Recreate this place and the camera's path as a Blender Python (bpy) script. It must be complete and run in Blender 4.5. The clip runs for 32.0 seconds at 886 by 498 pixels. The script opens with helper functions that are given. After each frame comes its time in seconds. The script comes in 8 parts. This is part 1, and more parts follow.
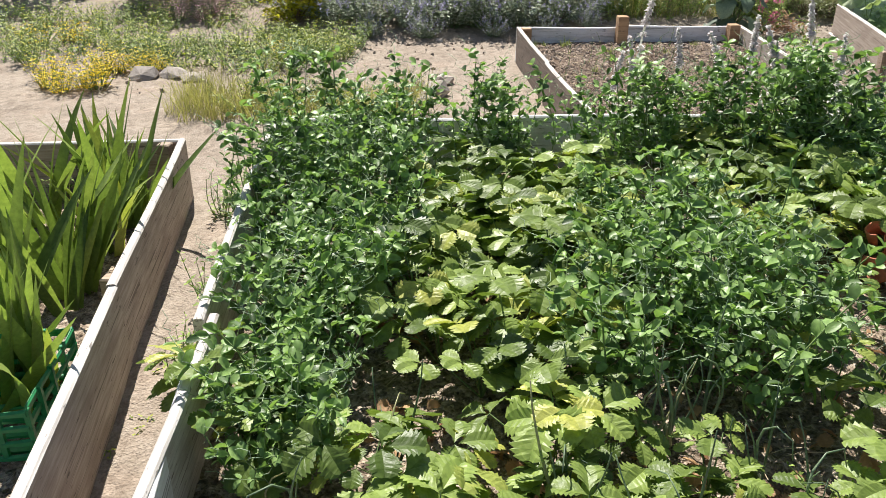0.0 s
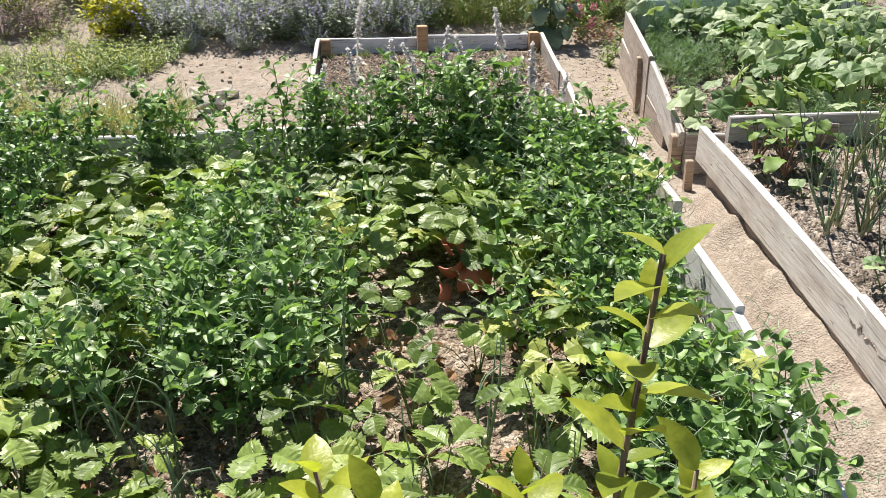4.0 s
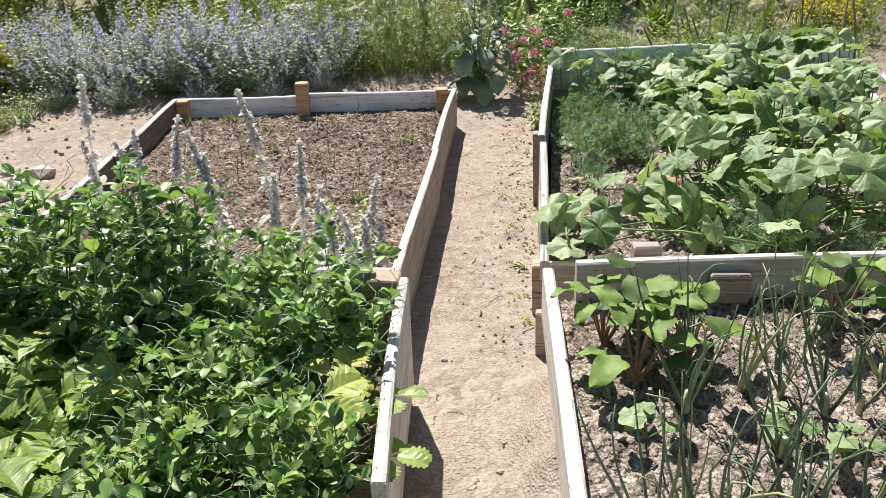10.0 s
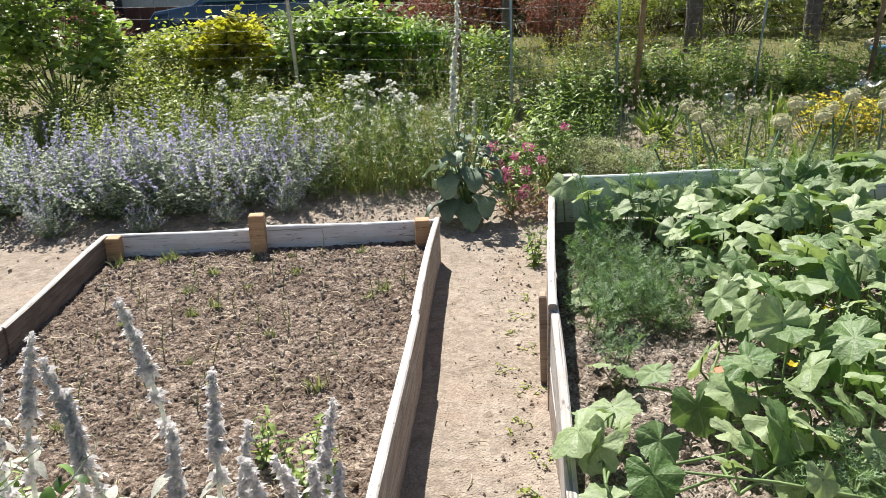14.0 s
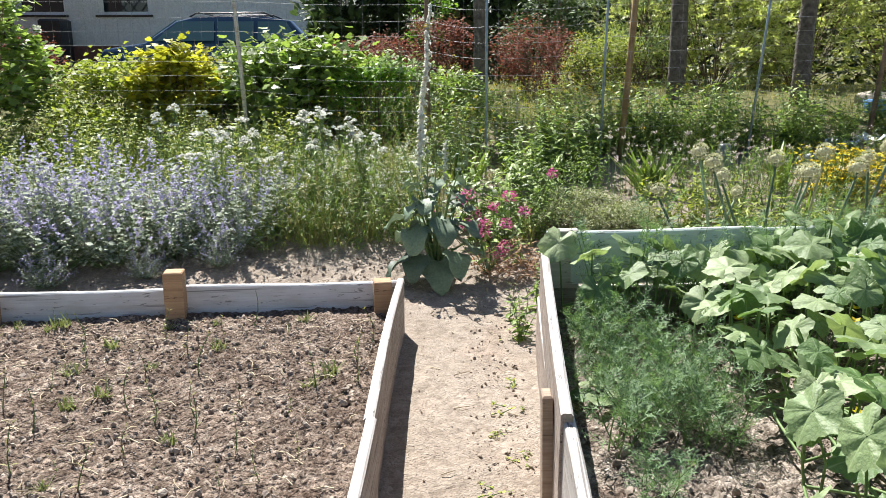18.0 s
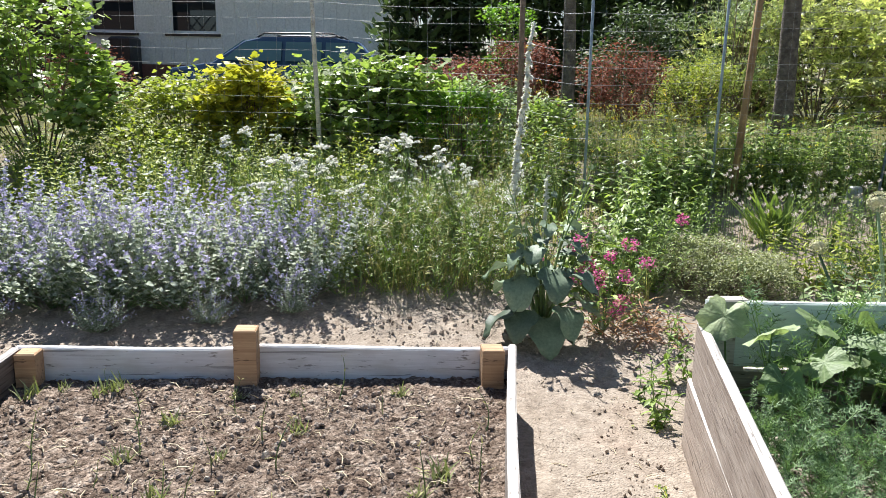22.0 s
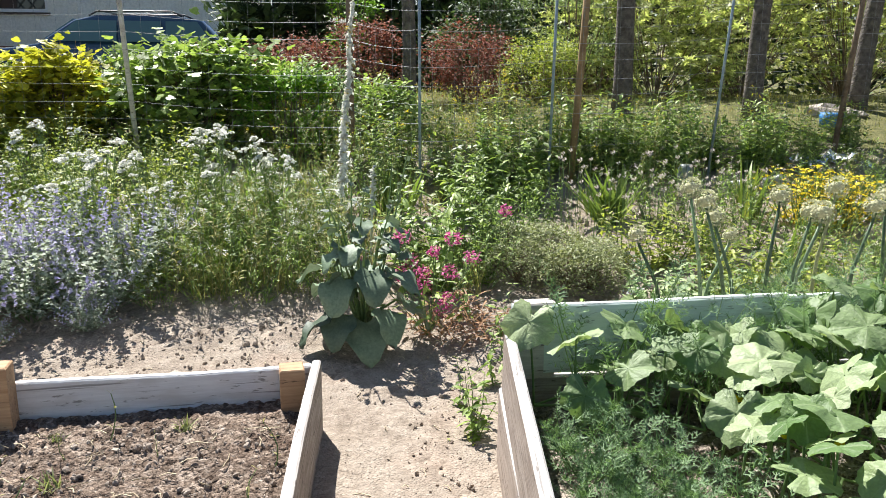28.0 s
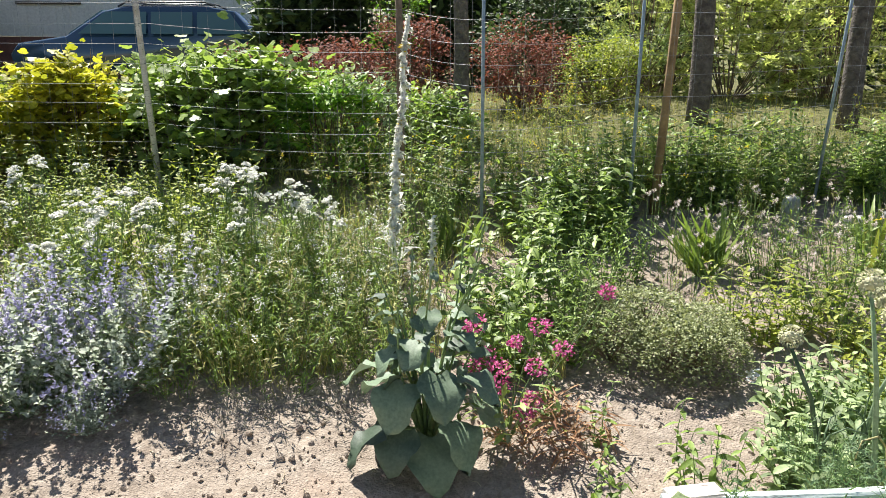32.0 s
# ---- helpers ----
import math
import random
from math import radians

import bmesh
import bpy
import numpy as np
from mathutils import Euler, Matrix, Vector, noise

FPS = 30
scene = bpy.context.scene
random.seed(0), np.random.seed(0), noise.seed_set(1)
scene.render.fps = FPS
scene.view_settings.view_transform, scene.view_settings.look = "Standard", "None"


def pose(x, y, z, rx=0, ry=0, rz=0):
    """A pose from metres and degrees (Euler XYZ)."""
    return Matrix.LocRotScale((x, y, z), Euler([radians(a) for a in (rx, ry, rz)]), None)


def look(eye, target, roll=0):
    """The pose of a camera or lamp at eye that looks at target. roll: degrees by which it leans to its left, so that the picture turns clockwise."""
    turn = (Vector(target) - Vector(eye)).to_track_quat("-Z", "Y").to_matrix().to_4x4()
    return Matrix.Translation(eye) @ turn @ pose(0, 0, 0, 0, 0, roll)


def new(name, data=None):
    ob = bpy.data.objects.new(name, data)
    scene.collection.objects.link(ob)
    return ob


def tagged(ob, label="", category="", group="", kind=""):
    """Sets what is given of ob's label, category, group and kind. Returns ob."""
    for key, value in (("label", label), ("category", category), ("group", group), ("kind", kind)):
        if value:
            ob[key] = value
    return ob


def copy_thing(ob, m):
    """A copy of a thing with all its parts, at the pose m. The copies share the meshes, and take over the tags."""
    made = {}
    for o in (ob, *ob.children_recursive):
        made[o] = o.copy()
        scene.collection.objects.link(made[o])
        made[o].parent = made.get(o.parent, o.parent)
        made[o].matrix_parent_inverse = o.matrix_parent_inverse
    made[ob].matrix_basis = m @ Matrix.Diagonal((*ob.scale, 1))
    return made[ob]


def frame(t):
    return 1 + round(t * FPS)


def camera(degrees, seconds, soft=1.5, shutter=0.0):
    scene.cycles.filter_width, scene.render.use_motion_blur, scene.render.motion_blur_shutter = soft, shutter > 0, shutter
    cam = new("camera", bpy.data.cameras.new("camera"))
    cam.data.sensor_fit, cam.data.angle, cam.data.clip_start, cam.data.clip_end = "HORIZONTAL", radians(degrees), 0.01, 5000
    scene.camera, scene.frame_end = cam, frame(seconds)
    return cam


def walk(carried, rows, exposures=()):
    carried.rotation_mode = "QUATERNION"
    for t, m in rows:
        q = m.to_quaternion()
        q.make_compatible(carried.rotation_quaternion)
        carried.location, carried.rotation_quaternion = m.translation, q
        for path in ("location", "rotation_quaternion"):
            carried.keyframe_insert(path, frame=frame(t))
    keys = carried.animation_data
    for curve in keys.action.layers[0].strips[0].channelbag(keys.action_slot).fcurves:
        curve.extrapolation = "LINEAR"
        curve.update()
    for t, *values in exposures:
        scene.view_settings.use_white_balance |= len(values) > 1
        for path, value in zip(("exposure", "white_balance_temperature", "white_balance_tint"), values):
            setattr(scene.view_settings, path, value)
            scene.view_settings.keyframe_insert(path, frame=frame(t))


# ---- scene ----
cam = camera(58.0, 32.0, 0.7)
PATH = [
    (0, (0.616, -0.575, 1.443), (0.428, 1.224, 0.589), -0.0),
    (0.5, (0.758, -0.559, 1.462), (0.576, 1.213, 0.553), -0.1),
    (1, (0.892, -0.617, 1.499), (0.702, 1.15, 0.581), -0.2),
    (1.5, (0.947, -0.58, 1.514), (0.763, 1.18, 0.583), 0.1),
    (2, (1.023, -0.566, 1.508), (0.848, 1.198, 0.581), -0.7),
    (2.5, (1.247, -0.608, 1.512), (1.122, 1.157, 0.58), -0.5),
    (3, (1.512, -0.539, 1.469), (1.381, 1.228, 0.543), -0.6),
    (3.5, (1.731, -0.515, 1.439), (1.603, 1.282, 0.57), 1.0),
    (4, (1.943, -0.455, 1.466), (1.835, 1.357, 0.627), -0.6),
    (4.4, (2.228, -0.498, 1.439), (2.102, 1.329, 0.637), -0.5),
    (4.5, (2.239, -0.449, 1.455), (2.113, 1.37, 0.635), -0.2),
    (6.5, (2.871, 0.099, 1.374), (2.734, 1.936, 0.595), 1.4),
    (7, (2.879, 0.252, 1.4), (2.729, 2.083, 0.609), -1.6),
    (7.5, (2.855, 0.416, 1.359), (2.711, 2.253, 0.581), -0.9),
    (8, (2.811, 0.559, 1.358), (2.657, 2.396, 0.582), -0.7),
    (8.5, (2.755, 0.714, 1.377), (2.584, 2.55, 0.603), -1.0),
    (9, (2.792, 0.835, 1.382), (2.611, 2.668, 0.602), -1.5),
    (9.5, (2.882, 0.949, 1.406), (2.687, 2.779, 0.622), -1.7),
    (10, (2.923, 1.055, 1.43), (2.71, 2.881, 0.643), -1.7),
    (10.5, (2.899, 1.278, 1.394), (2.661, 3.098, 0.599), -1.5),
    (11, (2.898, 1.503, 1.437), (2.64, 3.319, 0.638), -1.6),
    (11.5, (2.893, 1.592, 1.499), (2.65, 3.435, 0.761), -1.4),
    (12, (2.84, 1.584, 1.528), (2.597, 3.452, 0.857), -0.6),
    (12.5, (2.819, 1.61, 1.519), (2.583, 3.483, 0.861), -0.1),
    (13, (2.811, 1.677, 1.503), (2.585, 3.555, 0.855), -0.0),
    (13.5, (2.865, 1.824, 1.512), (2.669, 3.725, 0.923), -2.0),
    (14, (2.819, 2.008, 1.5), (2.653, 3.911, 0.905), -1.8),
    (14.5, (2.783, 2.177, 1.45), (2.672, 4.087, 0.866), -1.1),
    (16.5, (2.616, 2.502, 1.312), (2.535, 4.439, 0.819), 0.7),
    (17, (2.636, 2.542, 1.34), (2.546, 4.479, 0.847), 0.7),
    (17.5, (2.695, 2.66, 1.339), (2.612, 4.6, 0.858), 0.6),
    (18, (2.725, 2.859, 1.317), (2.657, 4.801, 0.846), 0.0),
    (18.5, (2.683, 3.007, 1.34), (2.614, 4.95, 0.872), -0.1),
    (19, (2.659, 3.191, 1.354), (2.578, 5.133, 0.884), -0.5),
    (19.5, (2.628, 3.365, 1.345), (2.549, 5.311, 0.888), 0.2),
    (20, (2.52, 3.475, 1.329), (2.436, 5.43, 0.912), 0.6),
    (20.5, (2.491, 3.529, 1.342), (2.407, 5.483, 0.922), 0.5),
    (21, (2.454, 3.506, 1.33), (2.354, 5.459, 0.911), 0.5),
    (21.5, (2.436, 3.507, 1.336), (2.299, 5.458, 0.914), 0.8),
    (22, (2.411, 3.492, 1.304), (2.216, 5.439, 0.89), 1.2),
    (22.5, (2.404, 3.5, 1.271), (2.175, 5.443, 0.856), 1.7),
    (23, (2.363, 3.522, 1.255), (2.091, 5.456, 0.822), 2.4),
    (23.5, (2.287, 3.484, 1.246), (1.95, 5.405, 0.804), 2.8),
    (24, (2.291, 3.475, 1.253), (1.892, 5.38, 0.792), 2.7),
    (24.5, (2.392, 3.51, 1.282), (1.976, 5.407, 0.802), 2.4),
    (25, (2.526, 3.555, 1.307), (2.33, 5.487, 0.827), 2.1),
    (25.5, (2.639, 3.578, 1.314), (2.608, 5.518, 0.826), 2.0),
    (26, (2.709, 3.57, 1.331), (2.724, 5.511, 0.847), 1.5),
    (26.5, (2.742, 3.597, 1.354), (2.787, 5.536, 0.864), 1.4),
    (28.5, (2.677, 3.832, 1.344), (2.811, 5.775, 0.886), 0.0),
    (29, (2.764, 3.837, 1.388), (2.892, 5.779, 0.925), -1.0),
    (29.5, (2.737, 3.922, 1.414), (2.867, 5.861, 0.943), -0.9),
    (30, (2.618, 4.096, 1.41), (2.728, 6.036, 0.935), -0.5),
    (30.5, (2.601, 4.219, 1.471), (2.689, 6.155, 0.976), -0.6),
    (31, (2.612, 4.434, 1.523), (2.678, 6.369, 1.022), -0.7),
    (31.5, (2.578, 4.573, 1.563), (2.609, 6.508, 1.057), -0.0),
    (32, (2.539, 4.674, 1.56), (2.571, 6.608, 1.05), 0.3),
]
walk(cam, [(t, look(eye, target, roll)) for t, eye, target, roll in PATH], [(0.0, 0.84, 6500, 10), (4.5, 0.88, 6500, 10), (9.0, 0.87, 6480, 10), (14.5, 0.87, 6400, 10), (19.0, 1.06, 6200, 10), (24.0, 1.03, 6150, 10), (28.0, 1.1, 6250, 10), (32.0, 1.12, 6400, 10)])

# ---- world, sun, exposure ----
SUN_WAY = Vector((-0.30, 0.72, 1.02)).normalized()
world = bpy.data.worlds.new("sky_world")
scene.world = world
world.use_nodes = True
sky = world.node_tree.nodes.new("ShaderNodeTexSky")
sky.sky_type = "NISHITA"
sky.sun_disc = False
sky.sun_elevation = math.asin(SUN_WAY.z)
sky.sun_rotation = math.atan2(SUN_WAY.x, SUN_WAY.y) % (2 * math.pi)
sky.air_density, sky.dust_density, sky.ozone_density = 1.0, 0.8, 1.0
world.node_tree.links.new(sky.outputs[0], world.node_tree.nodes["Background"].inputs[0])
world.node_tree.nodes["Background"].inputs[1].default_value = 0.05
sun = new("sun", bpy.data.lights.new("sun", "SUN"))
sun.data.energy, sun.data.angle, sun.data.color = 5.0, radians(0.53), (1.0, 0.95, 0.87)
sun.matrix_world = look((0, 0, 30), Vector((0, 0, 30)) - SUN_WAY)

rng = random.Random(11)


# ---- materials ----
def nodes_of(name):
    mat = bpy.data.materials.new(name)
    mat.use_nodes = True
    nt = mat.node_tree
    return mat, nt, nt.nodes, nt.links, nt.nodes["Principled BSDF"]


def noise_node(nt, vec, scale, detail=4.0, rough=0.6):
    n = nt.nodes.new("ShaderNodeTexNoise")
    n.inputs["Scale"].default_value, n.inputs["Detail"].default_value = scale, detail
    n.inputs["Roughness"].default_value = rough
    if vec is not None:
        nt.links.new(vec, n.inputs["Vector"])
    return n.outputs["Fac"]


def ramp_node(nt, fac, stops):
    r = nt.nodes.new("ShaderNodeValToRGB")
    el = r.color_ramp.elements
    while len(el) < len(stops):
        el.new(0.5)
    for e, (p, c) in zip(el, stops):
        e.position, e.color = p, (*c, 1.0)
    nt.links.new(fac, r.inputs[0])
    return r.outputs[0]


def mix_node(nt, fac, a, b, kind="MIX"):
    m = nt.nodes.new("ShaderNodeMix")
    m.data_type, m.blend_type = "RGBA", kind
    for v, s in ((fac, m.inputs[0]), (a, m.inputs[6]), (b, m.inputs[7])):
        if isinstance(v, (int, float)):
            s.default_value = v
        elif isinstance(v, tuple):
            s.default_value = (*v, 1.0)
        else:
            nt.links.new(v, s)
    return m.outputs[2]


def bump_node(nt, height, strength, distance, normal=None):
    b = nt.nodes.new("ShaderNodeBump")
    b.inputs["Strength"].default_value, b.inputs["Distance"].default_value = strength, distance
    nt.links.new(height, b.inputs["Height"])
    if normal is not None:
        nt.links.new(normal, b.inputs["Normal"])
    return b.outputs[0]


def coords(nt, kind="Object", scale=None):
    c = nt.nodes.new("ShaderNodeTexCoord").outputs[kind]
    if scale is None:
        return c
    m = nt.nodes.new("ShaderNodeMapping")
    m.inputs["Scale"].default_value = scale
    nt.links.new(c, m.inputs["Vector"])
    return m.outputs[0]


def leaf_mat(name, dark, light, through_light=0.42, rough=0.5, per_island=True, tip=None, grain=60.0, tint=(1.35, 1.5, 0.5)):
    """Leaf: colour varies leaf by leaf, light passes through it."""
    mat, nt, nd, ln, bs = nodes_of(name)
    if per_island:
        rnd = nd.new("ShaderNodeNewGeometry").outputs["Random Per Island"]
    else:
        rnd = nd.new("ShaderNodeObjectInfo").outputs["Random"]
    if light[1] > light[0] * 1.1:
        dark, light = (dark[0] * 0.98, dark[1] * 1.02, dark[2] * 0.75), (light[0] * 0.97, light[1] * 1.04, light[2] * 0.75)
    deep = tuple((0.6 if light[1] > light[0] * 1.1 else 0.92) * v for v in dark)
    stops = [(0.0, deep), (0.4, tuple(0.5 * (a + b) for a, b in zip(dark, light))), (0.9, tuple(1.06 * v for v in light))]
    if tip:
        stops = [(0.0, deep), (0.8, light), (0.97, tip)]
    col = ramp_node(nt, rnd, stops)
    pos = coords(nt)
    fac = noise_node(nt, pos, grain, 3.0)
    col = mix_node(nt, 0.55, col, ramp_node(nt, fac, [(0.3, (0.45, 0.5, 0.4)), (0.7, (1.25, 1.2, 1.1))]), "MULTIPLY")
    ln.new(col, bs.inputs["Base Color"])
    bs.inputs["Roughness"].default_value = rough
    bs.inputs["Specular IOR Level"].default_value = 0.35
    ln.new(bump_node(nt, fac, 0.35, 0.004), bs.inputs["Normal"])
    tr = nd.new("ShaderNodeBsdfTranslucent")
    ln.new(mix_node(nt, 0.6, col, tint, "MULTIPLY"), tr.inputs[0])
    mx = nd.new("ShaderNodeMixShader")
    mx.inputs[0].default_value = through_light * 0.8
    ln.new(bs.outputs[0], mx.inputs[1])
    ln.new(tr.outputs[0], mx.inputs[2])
    ln.new(mx.outputs[0], nd["Material Output"].inputs[0])
    return mat


def plain_mat(name, a, b, scale=8.0, rough=0.7, metal=0.0, bump=0.3, dist=0.004, fine=80.0, per_object=0.0):
    """Two colours mixed by coarse noise, fine grain and relief on top."""
    mat, nt, nd, ln, bs = nodes_of(name)
    pos = coords(nt)
    col = ramp_node(nt, noise_node(nt, pos, scale, 5.0), [(0.3, a), (0.7, b)])
    f = noise_node(nt, pos, fine, 3.0)
    col = mix_node(nt, 0.4, col, ramp_node(nt, f, [(0.3, (0.6, 0.6, 0.6)), (0.7, (1.2, 1.2, 1.2))]), "MULTIPLY")
    if per_object:
        r = nd.new("ShaderNodeObjectInfo").outputs["Random"]
        col = mix_node(nt, per_object, col, ramp_node(nt, r, [(0.0, (0.6, 0.6, 0.62)), (1.0, (1.25, 1.2, 1.15))]), "MULTIPLY")
    ln.new(col, bs.inputs["Base Color"])
    bs.inputs["Roughness"].default_value, bs.inputs["Metallic"].default_value = rough, metal
    ln.new(bump_node(nt, f, bump, dist), bs.inputs["Normal"])
    return mat


def wood_mat(name, a, b, stain, rough=0.8):
    """Weathered board: grain along local x, knots and stains, chips."""
    mat, nt, nd, ln, bs = nodes_of(name)
    grain = noise_node(nt, coords(nt, "Object", (1.6, 34.0, 34.0)), 3.0, 6.0, 0.65)
    blot = noise_node(nt, coords(nt, "Object", (2.0, 6.0, 6.0)), 2.2, 4.0)
    chip = noise_node(nt, coords(nt, "Object", (9.0, 40.0, 40.0)), 1.5, 3.0, 0.7)
    col = ramp_node(nt, grain, [(0.32, a), (0.62, b)])
    col = mix_node(nt, ramp_node(nt, blot, [(0.45, (0, 0, 0)), (0.72, (0.75, 0.75, 0.75))]), col, stain)
    col = mix_node(nt, ramp_node(nt, chip, [(0.62, (0, 0, 0)), (0.67, (0.85, 0.85, 0.85))]), col, tuple(0.45 * v for v in stain))
    split = noise_node(nt, coords(nt, "Object", (0.9, 46.0, 46.0)), 2.0, 4.0, 0.55)
    col = mix_node(nt, ramp_node(nt, split, [(0.61, (0, 0, 0)), (0.65, (0.7, 0.7, 0.7))]), col, tuple(0.35 * v for v in stain))
    r = nd.new("ShaderNodeObjectInfo").outputs["Random"]
    col = mix_node(nt, 0.5, col, ramp_node(nt, r, [(0.0, (0.75, 0.74, 0.74)), (1.0, (1.15, 1.14, 1.12))]), "MULTIPLY")
    ln.new(col, bs.inputs["Base Color"])
    bs.inputs["Roughness"].default_value = rough
    ln.new(bump_node(nt, grain, 0.55, 0.004, bump_node(nt, chip, 0.25, 0.003)), bs.inputs["Normal"])
    return mat


def crumb_node(nt, pos, scale):
    """Rounded crumbs: their relief and a shade for each."""
    warp = mix_node(nt, 0.02, pos, nt.nodes.new("ShaderNodeTexNoise").outputs[1])
    v = nt.nodes.new("ShaderNodeTexVoronoi")
    v.inputs["Scale"].default_value = scale
    nt.links.new(warp, v.inputs["Vector"])
    return ramp_node(nt, v.outputs["Distance"], [(0.0, (1, 1, 1)), (0.65, (0, 0, 0))]), v.outputs["Color"]


def ground_mat():
    """Trodden beige clay: smooth pale patches, crumbly and reddish ones, fine cracks, turf beyond the fence."""
    mat, nt, nd, ln, bs = nodes_of("dry_clay_ground")
    pos = coords(nt)
    big = noise_node(nt, pos, 1.3, 5.0)
    mid = noise_node(nt, pos, 11.0, 6.0, 0.7)
    fine = noise_node(nt, pos, 180.0, 3.0, 0.6)
    lump, lump_shade = crumb_node(nt, pos, 34.0)
    grit, grit_shade = crumb_node(nt, pos, 110.0)
    loose = ramp_node(nt, noise_node(nt, pos, 4.2, 5.0, 0.65), [(0.42, (0.15, 0.15, 0.15)), (0.62, (1, 1, 1))])
    vor = nd.new("ShaderNodeTexVoronoi")
    vor.feature = "DISTANCE_TO_EDGE"
    vor.inputs["Scale"].default_value = 9.0
    warp = mix_node(nt, 0.12, pos, nd.new("ShaderNodeTexNoise").outputs[1])
    ln.new(warp, vor.inputs["Vector"])
    crack = ramp_node(nt, vor.outputs["Distance"], [(0.0, (0.6, 0.57, 0.55)), (0.022, (1, 1, 1))])
    col = ramp_node(nt, mid, [(0.25, (0.21, 0.168, 0.13)), (0.5, (0.335, 0.28, 0.227)), (0.75, (0.41, 0.355, 0.297))])
    col = mix_node(nt, ramp_node(nt, big, [(0.4, (0, 0, 0)), (0.7, (0.6, 0.6, 0.6))]), col, (0.42, 0.365, 0.307))
    red = noise_node(nt, pos, 2.6, 4.0, 0.6)
    col = mix_node(nt, ramp_node(nt, red, [(0.52, (0, 0, 0)), (0.68, (0.6, 0.6, 0.6))]), col, (0.37, 0.285, 0.225))
    col = mix_node(nt, loose, col, mix_node(nt, 0.75, col, ramp_node(nt, lump_shade, [(0.2, (0.62, 0.6, 0.58)), (0.75, (1.12, 1.12, 1.12))]), "MULTIPLY"))
    col = mix_node(nt, 0.45, col, ramp_node(nt, grit_shade, [(0.2, (0.68, 0.66, 0.64)), (0.75, (1.15, 1.15, 1.15))]), "MULTIPLY")
    col = mix_node(nt, 0.4, col, crack, "MULTIPLY")
    sep = nd.new("ShaderNodeSeparateXYZ")
    ln.new(pos, sep.inputs[0])
    lawn = nd.new("ShaderNodeMath")
    lawn.operation = "MULTIPLY_ADD"
    ln.new(big, lawn.inputs[0])
    lawn.inputs[1].default_value = 3.0
    ln.new(sep.outputs[1], lawn.inputs[2])
    edge = nd.new("ShaderNodeMapRange")
    edge.inputs[1].default_value, edge.inputs[2].default_value = 11.6, 12.6
    ln.new(lawn.outputs[0], edge.inputs[0])
    turf = ramp_node(nt, mid, [(0.3, (0.06, 0.075, 0.025)), (0.7, (0.22, 0.20, 0.09))])
    col = mix_node(nt, edge.outputs[0], col, turf)
    ln.new(col, bs.inputs["Base Color"])
    bs.inputs["Roughness"].default_value = 0.95
    bs.inputs["Specular IOR Level"].default_value = 0.15
    rough = mix_node(nt, loose, grit, mix_node(nt, 0.65, grit, lump))
    ln.new(bump_node(nt, rough, 0.6, 0.008, bump_node(nt, fine, 0.35, 0.004, bump_node(nt, mid, 0.6, 0.03, bump_node(nt, crack, 0.25, 0.006)))), bs.inputs["Normal"])
    return mat


def soil_mat(name, a, b, c):
    """Crumbly garden soil: crumbs of two sizes, each of its own shade, and darker damp patches."""
    mat, nt, nd, ln, bs = nodes_of(name)
    pos = coords(nt)
    mid = noise_node(nt, pos, 22.0, 6.0, 0.75)
    lump, lump_shade = crumb_node(nt, pos, 42.0)
    grit, grit_shade = crumb_node(nt, pos, 125.0)
    col = ramp_node(nt, mid, [(0.33, a), (0.5, b), (0.66, c)])
    col = mix_node(nt, 0.8, col, ramp_node(nt, lump_shade, [(0.2, (0.55, 0.52, 0.5)), (0.8, (1.25, 1.24, 1.22))]), "MULTIPLY")
    col = mix_node(nt, 0.8, col, ramp_node(nt, grit_shade, [(0.2, (0.5, 0.48, 0.46)), (0.8, (1.4, 1.4, 1.4))]), "MULTIPLY")
    col = mix_node(nt, 0.9, col, ramp_node(nt, noise_node(nt, pos, 4.0, 5.0, 0.7), [(0.3, (0.5, 0.43, 0.4)), (0.48, (0.95, 0.95, 0.95)), (0.68, (1.25, 1.24, 1.22))]), "MULTIPLY")
    ln.new(col, bs.inputs["Base Color"])
    bs.inputs["Roughness"].default_value = 0.96
    bs.inputs["Specular IOR Level"].default_value = 0.12
    ln.new(bump_node(nt, grit, 0.6, 0.006, bump_node(nt, lump, 0.8, 0.018, bump_node(nt, mid, 0.5, 0.02))), bs.inputs["Normal"])
    return mat


M_GROUND = ground_mat()
M_SOIL_B = soil_mat("crumbly_bed_soil", (0.10, 0.07, 0.053), (0.23, 0.18, 0.145), (0.38, 0.32, 0.27))
M_SOIL_A = soil_mat("dry_beige_soil", (0.18, 0.14, 0.105), (0.37, 0.305, 0.24), (0.50, 0.43, 0.36))
M_SOIL_D = soil_mat("dark_bed_soil", (0.17, 0.14, 0.115), (0.32, 0.275, 0.235), (0.43, 0.38, 0.335))
M_GREY = wood_mat("grey_weathered_board", (0.21, 0.175, 0.15), (0.42, 0.375, 0.34), (0.20, 0.155, 0.125))
# Brown board darkened in its colour for the shade on its inner face.
M_SHADEBOARD = wood_mat("shaded_brown_board", (0.12, 0.09, 0.07), (0.26, 0.205, 0.17), (0.10, 0.075, 0.06))
# Board tops: weathered pale, with sunlight on them also put into the colour.
M_SUNTOP = wood_mat("worn_sunlit_board_top", (0.52, 0.49, 0.46), (0.72, 0.69, 0.66), (0.42, 0.37, 0.33))
M_BROWN = wood_mat("brown_weathered_board", (0.30, 0.235, 0.19), (0.50, 0.42, 0.36), (0.26, 0.20, 0.16))
